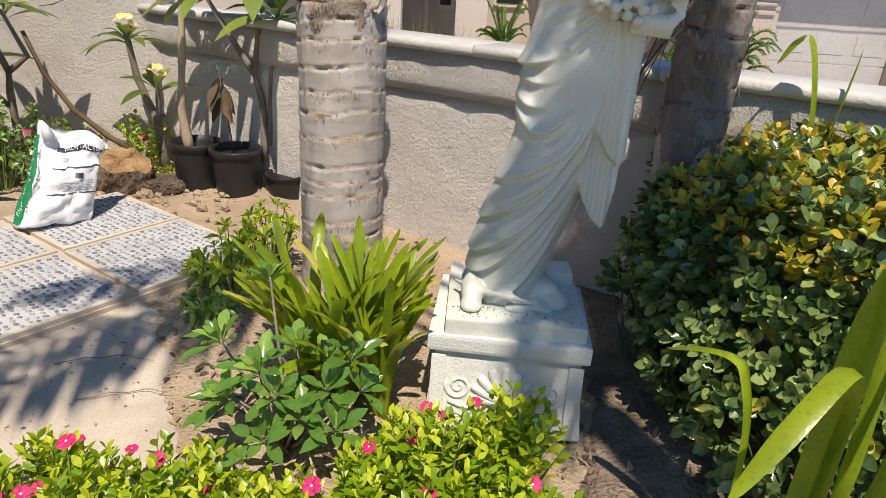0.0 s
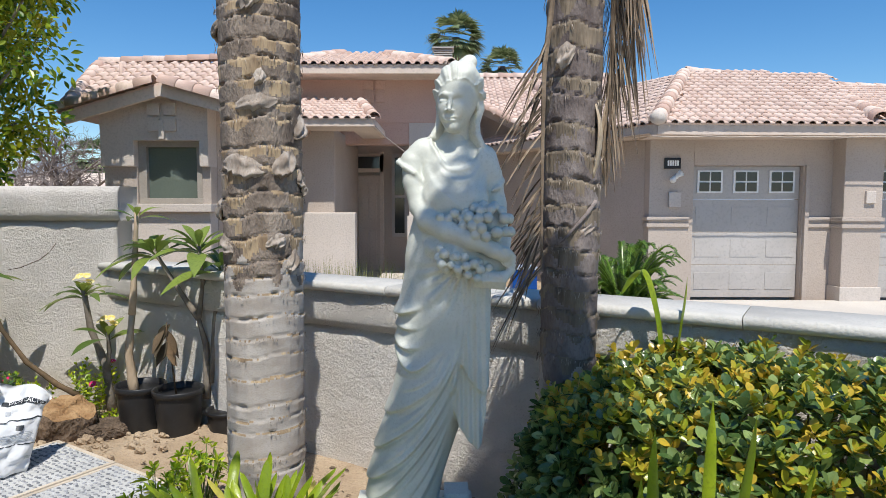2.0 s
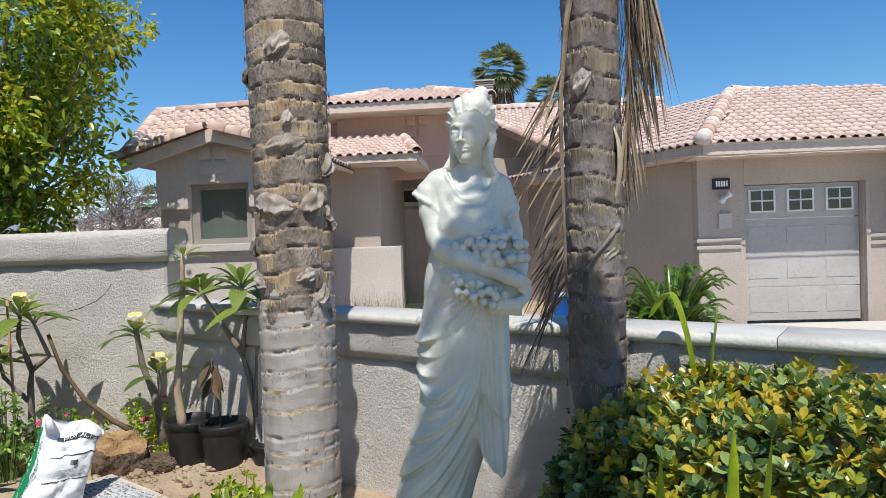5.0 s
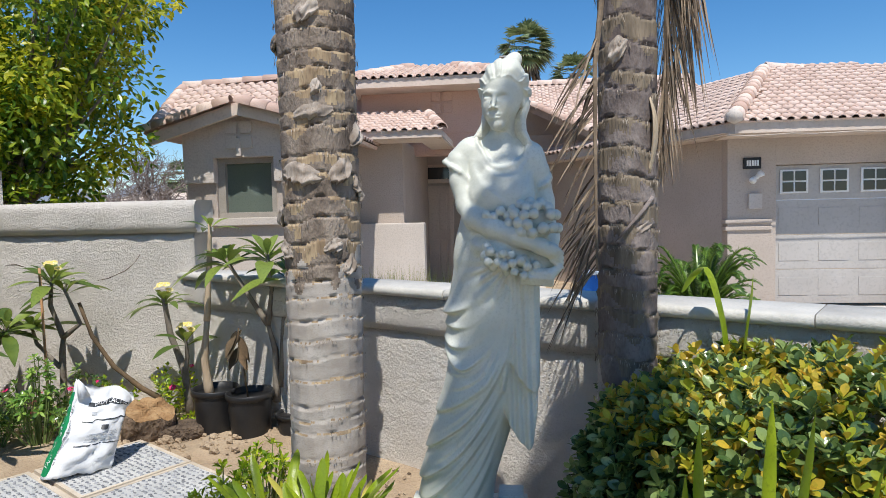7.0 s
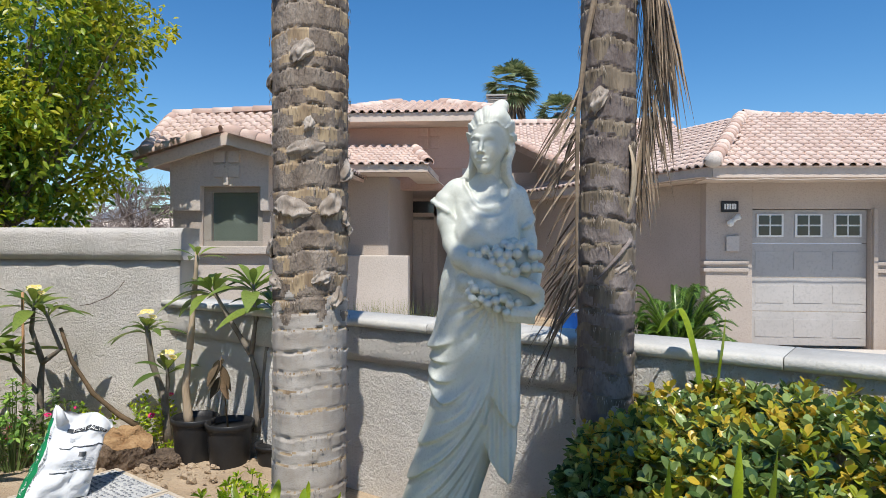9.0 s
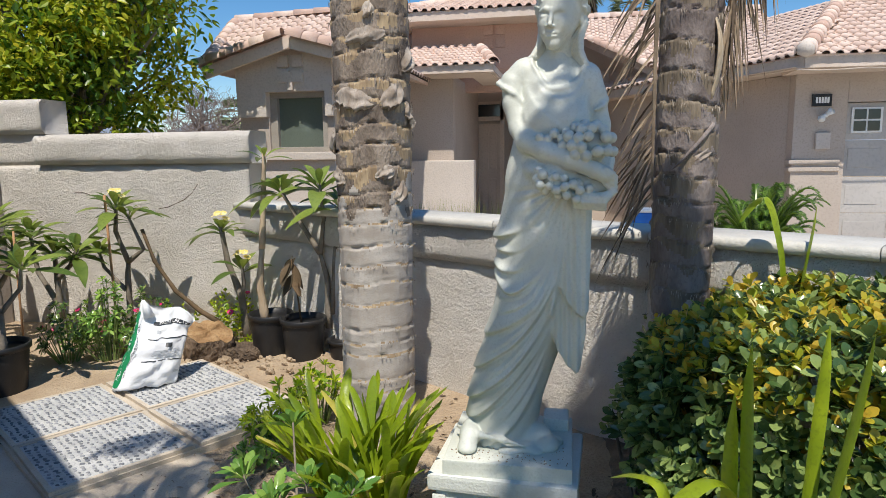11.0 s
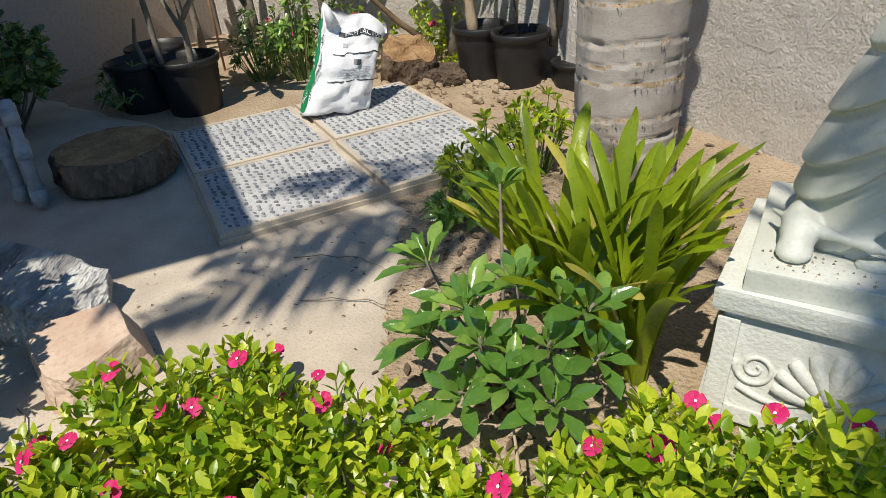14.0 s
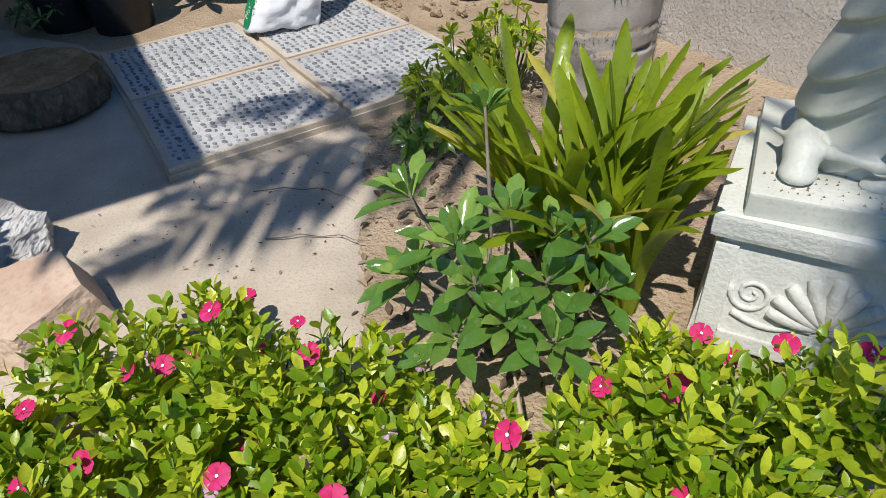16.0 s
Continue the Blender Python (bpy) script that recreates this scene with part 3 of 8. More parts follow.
def roof_plane(name, parent, a, b, c, d, pieces=False):
    """Tiles laid over the quad a-b (eave) to d-c (top), with a solid deck below. Tiles outside the quad are left out."""
    a, b, c, d = (Vector(p) for p in (a, b, c, d))
    nrm = (b - a).cross(d - a).normalized()
    u = (b - a).normalized()
    v = nrm.cross(u)
    m = Matrix(((u.x, v.x, nrm.x, a.x), (u.y, v.y, nrm.y, a.y), (u.z, v.z, nrm.z, a.z), (0, 0, 0, 1)))
    inv = m.inverted()
    q = [inv @ p for p in (a, b, c, d)]
    bm = bmesh.new()
    t = [bm.verts.new(m @ Vector((p.x, p.y, 0.0))) for p in q]
    s = [bm.verts.new(m @ Vector((p.x, p.y, -0.05))) for p in q]
    bm.faces.new(t)
    bm.faces.new(s[::-1])
    for i in range(4):
        j = (i + 1) % 4
        bm.faces.new((t[i], s[i], s[j], t[j]))
    roof = part(name, bm, RIDGE, parent)
    x0, x1 = min(p.x for p in q), max(p.x for p in q)
    y1 = max(p.y for p in q)

    def inside(x, y):
        for i in range(4):
            p, r = q[i], q[(i + 1) % 4]
            if (r.x - p.x) * (y - p.y) - (r.y - p.y) * (x - p.x) < -0.06 * (r - p).length:
                return False
        return True
    allv, allf, count = [], [], 0
    y = -0.05
    while y < y1:
        x = x0
        while x < x1:
            if inside(x + TILE_W / 2, y + TILE_L / 2):
                jx, jz = random.uniform(-0.003, 0.003), random.uniform(0, 0.003)
                if pieces and count < 300:
                    count += 1
                    ob = new("tile", TILE_ME)
                    ob.matrix_world = m @ pose(x + jx, y, jz)
                    ob.parent = roof
                    ob.matrix_parent_inverse = roof.matrix_world.inverted()
                else:
                    o = len(allv)
                    allv += [m @ Vector((p[0] + x + jx, p[1] + y, p[2] + jz)) for p in TV]
                    allf += [tuple(i + o for i in f) for f in TF]
            x += TILE_W
        y += TILE_L
    if allv:
        tagged(raw("tile_field", allv, allf, TILE, roof, "", True), kind="stuff")
    return roof


def ridge_run(parent, p, q, r=0.13, step=0.40):
    """A row of half-round ridge tiles from p to q, each overlapping the next."""
    p, q = Vector(p), Vector(q)
    d = (q - p).normalized()
    n = max(1, int((q - p).length / step))
    vs, fs = [], []
    for k in range(9):
        a = math.pi * (k / 8) * 1.1 - 0.157
        for t, rr in ((0, r * 1.1), (step * 1.06, r * 0.92), (0, r * 0.93)):
            vs.append((rr * math.cos(a), t, rr * math.sin(a)))
    for k in range(8):
        i = k * 3
        fs.append((i, i + 3, i + 4, i + 1))
        fs.append((i + 2, i + 5, i + 3, i))
    me = bpy.data.meshes.new("ridge_tile")
    me.from_pydata(vs, [], fs)
    me.materials.append(RIDGE)
    me.polygons.foreach_set("use_smooth", [True] * len(me.polygons))
    side = d.cross(Vector((0, 0, 1))).normalized()
    up = side.cross(d)
    for k in range(n):
        o = p + d * step * k
        ob = new("ridge_tile", me)
        ob.matrix_world = Matrix(((side.x, d.x, up.x, o.x), (side.y, d.y, up.y, o.y), (side.z, d.z, up.z, o.z), (0, 0, 0, 1)))
        ob.parent = parent


def beam(name, p, q, drop, thick, material, parent, label=""):
    """A board from p to q, hanging down by drop."""
    p, q = Vector(p), Vector(q)
    d = (q - p)
    side = d.cross(Vector((0, 0, 1))).normalized() * thick * 0.5
    bm = bmesh.new()
    f = []
    for c in (p, q):
        f.append([bm.verts.new(c + side), bm.verts.new(c - side), bm.verts.new(c - side - Vector((0, 0, drop))), bm.verts.new(c + side - Vector((0, 0, drop)))])
    bm.faces.new(f[0])
    bm.faces.new(f[1][::-1])
    for i in range(4):
        j = (i + 1) % 4
        bm.faces.new((f[0][i], f[0][j], f[1][j], f[1][i]))
    return part(name, bm, material, parent, label)


house = empty("neighbour_house", "single-storey tan stucco house with pink barrel-tile roofs", "house", (0, 0, 0))
GZ = -0.05
# left wing: gabled front with one window
wl = box("wing_wall", -3.62, -2.28, 8.60, 8.86, GZ, 1.42, HOUSE_LIGHT, house, "", None, 0.015)
wl = new("gable_wall")
wl.parent = house
box("upper_left", -3.60, -3.19, 8.54, 8.85, 1.90, 2.23, HOUSE_LIGHT, wl, "", None, 0.012)
box("upper_right", -2.38, -2.27, 8.54, 8.85, 1.90, 2.23, HOUSE_LIGHT, wl, "", None, 0.012)
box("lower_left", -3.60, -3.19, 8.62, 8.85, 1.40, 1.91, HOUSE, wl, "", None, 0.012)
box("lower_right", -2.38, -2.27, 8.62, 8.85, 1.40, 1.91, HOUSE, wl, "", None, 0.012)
box("sill_band", -3.66, -2.24, 8.52, 8.85, 1.34, 1.44, HOUSE_LIGHT, wl, "", None, 0.012)
bm = bmesh.new()
g = [(-3.60, 2.22), (-2.27, 2.22), (-2.27, 2.70), (-2.74, 2.83), (-3.60, 2.58)]
fr = [bm.verts.new((x, 8.54, z)) for x, z in g]
bk = [bm.verts.new((x, 8.85, z)) for x, z in g]
bm.faces.new(fr[::-1])
bm.faces.new(bk)
for i in range(5):
    j = (i + 1) % 5
    bm.faces.new((fr[i], fr[j], bk[j], bk[i]))
part("gable_field", bm, HOUSE_LIGHT, wl)
for x, z in ((-3.0, 2.52), (-2.80, 2.52), (-3.0, 2.33), (-2.80, 2.33)):
    box("square_block", x, x + 0.155, 8.50, 8.56, z, z + 0.155, HOUSE_LIGHT, wl, "", None, 0.012)
box("key_block", -2.86, -2.79, 8.49, 8.56, 2.23, 2.46, HOUSE_LIGHT, wl, "", None, 0.01)
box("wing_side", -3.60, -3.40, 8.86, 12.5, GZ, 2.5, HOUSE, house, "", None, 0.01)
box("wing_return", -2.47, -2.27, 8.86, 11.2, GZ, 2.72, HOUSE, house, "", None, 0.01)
win = new("window")
win.parent = house
for n, v in (("frame_top", (-3.19, -2.38, 8.66, 8.76, 2.15, 2.23)), ("frame_bottom", (-3.19, -2.38, 8.66, 8.76, 1.44, 1.51)),
             ("frame_side", (-3.19, -3.09, 8.66, 8.76, 1.51, 2.15)), ("frame_side", (-2.46, -2.38, 8.66, 8.76, 1.51, 2.15))):
    box(n, *v, FRAME_BRONZE, win, "", None, 0.006)
box("pane", -3.09, -2.46, 8.73, 8.74, 1.51, 2.15, GLASS, win, "grey-green shaded glass", None, 0)
beam("gable_fascia", (-3.92, 8.32, 2.51), (-2.74, 8.32, 2.85), 0.13, 0.06, FASCIA, house)
beam("gable_fascia", (-2.74, 8.32, 2.85), (-1.62, 8.32, 2.56), 0.13, 0.06, FASCIA, house)
rf = roof_plane("wing_roof", house, (-3.94, 11.0, 2.53), (-3.94, 8.30, 2.53), (-2.74, 8.30, 2.88), (-2.74, 11.0, 2.88))
rf2 = roof_plane("wing_roof", house, (-1.55, 8.30, 2.55), (-1.55, 11.0, 2.55), (-2.74, 11.0, 2.88), (-2.74, 8.30, 2.88))
ridge_run(rf, (-4.0, 8.27, 2.53), (-2.74, 8.27, 2.885), 0.10, 0.21)
ridge_run(rf2, (-1.5, 8.27, 2.54), (-2.74, 8.27, 2.885), 0.10, 0.21)
main = roof_plane("main_roof", house, (-4.02, 8.7, 2.66), (-1.95, 8.7, 2.66), (-1.95, 10.6, 3.66), (-4.62, 10.6, 3.58))
ridge_run(main, (-4.05, 8.65, 2.67), (-4.64, 10.6, 3.59), 0.085, 0.3)
ridge_run(main, (-4.64, 10.6, 3.59), (-1.95, 10.6, 3.67), 0.085, 0.34)
tube_part("vent_pipe", [(-3.98, 9.9, 3.10), (-3.98, 9.9, 3.44)], 0.028, TILE_ONE, main)
# beige wall beside the porch, its low pier and lean-to roof
box("porch_wall", -2.6, -1.14, 11.0, 11.25, GZ, 2.90, HOUSE, house, "", None, 0.012)
box("porch_pier", -2.3, -0.78, 10.78, 11.0, GZ, 1.30, HOUSE_LIGHT, house, "", None, 0.02)
box("porch_side", -1.37, -1.14, 11.25, 13.9, GZ, 2.66, HOUSE, house, "", None, 0.012)
pr = roof_plane("porch_roof", house, (-2.3, 10.4, 2.72), (-0.43, 10.4, 2.72), (-0.85, 11.9, 3.20), (-2.3, 11.9, 3.22))
beam("porch_fascia", (-2.3, 10.42, 2.73), (-0.42, 10.42, 2.73), 0.12, 0.05, FASCIA, house)
beam("porch_fascia", (-0.45, 10.42, 2.73), (-0.45, 12.2, 2.73), 0.12, 0.05, FASCIA, house)
ridge_run(pr, (-0.42, 10.4, 2.74), (-0.85, 11.9, 3.23), 0.09, 0.28)
box("porch_soffit", -2.28, -0.47, 10.44, 11.02, 2.60, 2.64, FASCIA, house, "", None, 0)
box("porch_soffit", -0.82, -0.47, 11.02, 12.2, 2.60, 2.64, FASCIA, house, "", None, 0)
# entry tower
tw = new("entry_tower")
tw.parent = house
box("tower_front", -2.1, 0.48, 12.2, 12.5, 2.88, 3.74, HOUSE_PINK, tw, "", None, 0.012)
box("tower_return", -2.75, -2.1, 12.6, 12.8, 2.7, 3.72, HOUSE_PINK, tw, "", None, 0.01)
box("tower_leg", 0.0, 0.47, 12.2, 12.9, GZ, 2.88, HOUSE_LIGHT, tw, "", None, 0.012)
box("leg_base", -0.03, 0.50, 12.12, 12.9, GZ, 1.22, HOUSE_LIGHT, tw, "", None, 0.012)
box("tower_side", 0.28, 0.48, 12.5, 15.0, 2.88, 3.74, HOUSE_PINK, tw, "", None, 0.012)
for x, z in ((-0.80, 3.46), (-0.59, 3.46), (-0.80, 3.24), (-0.59, 3.24)):
    box("square_block", x, x + 0.165, 12.165, 12.21, z, z + 0.165, HOUSE_PINK, tw, "", None, 0.012)
beam("tower_fascia", (-2.36, 11.62, 3.78), (0.72, 11.62, 3.78), 0.15, 0.06, FASCIA, tw)
beam("tower_fascia", (0.70, 11.62, 3.78), (0.70, 15.2, 3.78), 0.15, 0.06, FASCIA, tw)
box("soffit", -2.3, 0.68, 11.66, 15, 3.63, 3.67, FASCIA, tw, "", None, 0)
tr1 = roof_plane("tower_roof", house, (-2.40, 11.6, 3.785), (0.75, 11.6, 3.785), (-0.65, 13.6, 4.40), (-1.30, 13.6, 4.40))
ridge_run(tr1, (0.75, 11.6, 3.79), (-0.65, 13.6, 4.41), 0.10, 0.32)
ridge_run(tr1, (-2.40, 11.6, 3.79), (-1.30, 13.6, 4.41), 0.10, 0.32)
box("entry_lintel", -2.1, 0.0, 12.22, 12.48, 2.50, 2.90, HOUSE_PINK, tw, "", None, 0.01)
bm = bmesh.new()
bm.faces.new([bm.verts.new(p) for p in ((3.50, 9.64, 2.43), (3.95, 10.3, 2.43), (1.62, 14.55, 2.43), (1.06, 14.25, 2.43))])
part("side_soffit", bm, FASCIA, house)
# recessed entry: door, transom, side window
en = new("entry")
en.parent = house
box("entry_back", -1.3, 0.4, 14.0, 14.2, GZ, 3.0, HOUSE, en, "", None, 0.01)
dr = box("door", -1.15, -0.70, 13.93, 14.0, 0.04, 2.02, DOOR_BEIGE, en, "", None, 0.01)
for x0, x1, z0, z1 in ((-1.08, -0.94, 1.1, 1.85), (-0.91, -0.77, 1.1, 1.85), (-1.08, -0.94, 0.2, 0.9), (-0.91, -0.77, 0.2, 0.9)):
    box("door_panel", x0, x1, 13.915, 13.935, z0, z1, DOOR_BEIGE, dr, "", None, 0.006)
box("door_frame", -0.70, -0.62, 13.9, 14.0, 0.04, 2.5, FASCIA, en, "", None, 0.008)
box("transom_frame", -1.22, -0.62, 13.9, 14.0, 2.08, 2.46, FASCIA, en, "", None, 0.008)
box("transom_glass", -1.16, -0.70, 13.885, 13.905, 2.16, 2.40, GLASS_DARK, en, "", None, 0)
box("side_window_frame", -0.45, -0.12, 13.9, 14.0, 0.75, 2.46, WHITE_PAINT, en, "", None, 0.008)
box("side_window_glass", -0.39, -0.19, 13.885, 13.905, 1.62, 2.38, GLASS_DARK, en, "", None, 0)
box("side_window_glass", -0.39, -0.19, 13.885, 13.905, 0.83, 1.55, GLASS_DARK, en, "", None, 0)
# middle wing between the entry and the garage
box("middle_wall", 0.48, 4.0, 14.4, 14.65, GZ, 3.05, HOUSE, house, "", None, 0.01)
mw = new("window")
mw.parent = house
box("frame", 0.62, 1.25, 14.34, 14.4, 0.85, 2.35, FASCIA, mw, "", None, 0.008)
box("pane", 0.68, 1.19, 14.325, 14.345, 0.92, 2.28, GLASS_DARK, mw, "", None, 0)
mr = roof_plane("middle_roof", house, (2.10, 12.6, 2.86), (4.5, 12.6, 2.86), (4.5, 15.6, 4.30), (0.14, 15.6, 4.30))
beam("middle_fascia", (2.12, 12.62, 2.84), (0.70, 14.8, 3.88), 0.13, 0.05, FASCIA, house)
ridge_run(mr, (2.06, 12.55, 2.88), (0.70, 14.72, 3.92), 0.08, 0.26)
bm = bmesh.new()
bm.faces.new([bm.verts.new(p) for p in ((2.55, 12.85, 2.0), (0.62, 15.6, 2.0), (0.62, 15.6, 3.95), (2.55, 12.85, 2.80))])
part("middle_end_wall", bm, HOUSE, house)
ridge_run(mr, (0.5, 15.6, 4.33), (4.6, 15.6, 4.33), 0.10, 0.34)
# garage
gar = new("garage")
gar.parent = house
GY = 10.22
box("front_left", 3.70, 4.36, GY, GY + 0.25, GZ, 2.42, HOUSE, gar, "", None, 0.012)
box("front_over", 4.36, 5.99, GY, GY + 0.25, 2.02, 2.42, HOUSE, gar, "", None, 0)
box("front_right", 5.99, 6.50, GY, GY + 0.25, GZ, 2.42, HOUSE, gar, "", None, 0.012)
box("pier", 6.42, 6.98, GY - 0.30, GY + 0.25, GZ, 2.42, HOUSE, gar, "", None, 0.02)
box("front_far", 6.98, 11.0, GY + 0.004, GY + 0.25, 2.02, 2.42, HOUSE, gar, "", None, 0.012)
for x0, x1, y0 in ((3.665, 4.30, GY - 0.03), (6.05, 6.45, GY - 0.03), (6.39, 7.01, GY - 0.335)):
    for z in (1.10, 1.20):
        box("band", x0, x1, y0, GY + 0.2, z, z + 0.055, HOUSE, gar, "", None, 0.01)
box("pier_base", 6.40, 7.0, GY - 0.33, GY + 0.2, GZ, 0.24, HOUSE_LIGHT, gar, "", None, 0.012)
bm = bmesh.new()
sv = [bm.verts.new(p) for p in ((3.70, GY + 0.25, GZ), (1.45, 14.4, GZ), (1.45, 14.4, 2.45), (3.70, GY + 0.25, 2.42), (3.95, GY + 0.25, GZ), (1.7, 14.5, GZ), (1.7, 14.5, 2.45), (3.95, GY + 0.25, 2.42))]
for f in ((0, 1, 2, 3), (5, 4, 7, 6), (3, 2, 6, 7)):
    bm.faces.new([sv[i] for i in f])
part("side_wall", bm, HOUSE, gar)
box("deep_jamb", 6.0, 6.06, GY - 0.06, GY + 0.1, GZ, 2.02, HOUSE, gar, "", None, 0.006)


def garage_door(x0, x1, cols):
    d = new("garage_door")
    d.parent = gar
    h = (2.02 - 0.03) / 4
    w = (x1 - x0) / cols
    for r in range(4):
        z = 0.03 + r * h
        s = box("section", x0, x1, GY + 0.10, GY + 0.14, z, z + h - 0.008, WHITE_PAINT, d, "", None, 0.008)
        for k in range(cols):
            a, b = x0 + k * w + 0.07, x0 + (k + 1) * w - 0.07
            if r < 3:
                bm = bmesh.new()
                add_box(bm, a, b, GY + 0.0935, GY + 0.10, z + 0.12, z + h - 0.12, None, 0.0025)
                part("panel", bm, WHITE_PAINT, s)
            else:
                a, b = a + 0.03, b - 0.03
                box("window_frame", a - 0.02, b + 0.02, GY + 0.078, GY + 0.10, z + 0.09, z + h - 0.07, WHITE, s, "", None, 0.006)
                hx, hz = (a + b) / 2, z + 0.09 + (h - 0.16) / 2
                for p0, p1 in ((a + 0.012, hx - 0.012), (hx + 0.012, b - 0.012)):
                    for q0, q1 in ((z + 0.115, hz - 0.012), (hz + 0.012, z + h - 0.095)):
                        box("pane", p0, p1, GY + 0.070, GY + 0.079, q0, q1, GLASS_DARK, s, "", None, 0)
    return d


garage_door(4.365, 5.985, 3)
garage_door(7.02, 11.0, 7)
pl = box("house_number_plaque", 3.91, 4.15, GY - 0.035, GY, 1.97, 2.13, BLACK, gar, "black plaque with pale bars", None, 0.008)
for k in range(5):
    box("number_bar", 3.95 + k * 0.035, 3.975 + k * 0.035, GY - 0.041, GY - 0.034, 2.01, 2.09, WHITE, pl, "", None, 0)
fl = new("flood_lamp")
fl.parent = gar
lathe("lamp_base", [(0.045, 0), (0.05, 0.03), (0.02, 0.05)], WHITE, fl, (4.06, GY - 0.05, 1.82))
tube_part("lamp_head", [(4.07, GY - 0.05, 1.85), (4.12, GY - 0.14, 1.90)], [0.025, 0.05], WHITE, fl)
tube_part("lamp_head", [(4.05, GY - 0.05, 1.83), (4.00, GY - 0.14, 1.80)], [0.025, 0.05], WHITE, fl)
box("meter_box", 3.98, 4.16, GY - 0.05, GY, 1.40, 1.62, HOUSE_LIGHT, gar, "", None, 0.01)
box("meter_box", 6.72, 6.86, GY - 0.34, GY - 0.29, 1.46, 1.64, HOUSE_LIGHT, gar, "", None, 0.01)
beam("garage_fascia", (3.60, 9.62, 2.56), (11.9, 9.62, 2.54), 0.15, 0.06, FASCIA, gar)
beam("side_fascia", (3.62, 9.62, 2.56), (1.13, 14.25, 2.57), 0.15, 0.06, FASCIA, gar)
box("soffit", 3.55, 11.4, 9.66, 10.34, 2.40, 2.43, FASCIA, gar, "", None, 0)
gr = roof_plane("garage_roof", house, (3.60, 9.58, 2.57), (6.70, 9.58, 2.55), (7.50, 12.6, 3.58), (5.05, 12.6, 3.84), True)
gr2 = roof_plane("garage_roof", house, (6.70, 9.58, 2.55), (11.5, 9.58, 2.55), (11.5, 12.6, 3.40), (7.50, 12.6, 3.58))
roof_plane("garage_side_roof", house, (1.10, 14.25, 2.58), (3.60, 9.58, 2.57), (5.05, 12.6, 3.84), (3.35, 15.87, 3.84))
ridge_run(gr, (3.58, 9.55, 2.61), (5.05, 12.6, 3.87), 0.115, 0.26)
lathe("mortar_plug", [(0.02, -0.10), (0.10, -0.06), (0.115, 0.02), (0.08, 0.09), (0.01, 0.11)], HOUSE_LIGHT, gr, (3.60, 9.58, 2.64))
ridge_run(gr, (5.05, 12.6, 3.86), (7.5, 12.6, 3.61), 0.10, 0.34)
ridge_run(gr2, (6.66, 9.54, 2.61), (7.52, 12.6, 3.62), 0.115, 0.26)
ridge_run(gr2, (7.5, 12.6, 3.60), (11.5, 12.6, 3.43), 0.10, 0.34)
tube_part("eave_cable", [(3.5 + k * 0.27, 9.57, 2.39 - 0.02 * abs(math.sin(k * 1.1))) for k in range(20)], 0.008, CABLE, gar, "", 5)
tube_part("porch_cable", [(-0.45, 10.4, 2.66), (-0.3, 10.9, 2.5), (-0.05, 11.6, 2.33), (0.1, 12.15, 2.28)], 0.010, CABLE, house, "", 5)
vt = box("roof_vent", 0.44, 0.76, 14.0, 14.3, 3.5, 4.36, WHITE_PAINT, house, "white louvred roof vent", None, 0.01)
box("vent_cap", 0.38, 0.82, 13.94, 14.36, 4.60, 4.63, WHITE_PAINT, vt, "", None, 0.008)
for k in range(5):
    box("louvre", 0.41, 0.79, 13.97, 14.33, 4.375 + k * 0.045, 4.395 + k * 0.045, WHITE_PAINT, vt, "", None, 0.004)
box("vent_core", 0.47, 0.73, 14.03, 14.27, 4.36, 4.60, FASCIA, vt, "", None, 0)
tube_part("vent_pipe", [(2.6, 14.6, 3.8), (2.6, 14.6, 4.15)], 0.06, TILE_ONE, house)


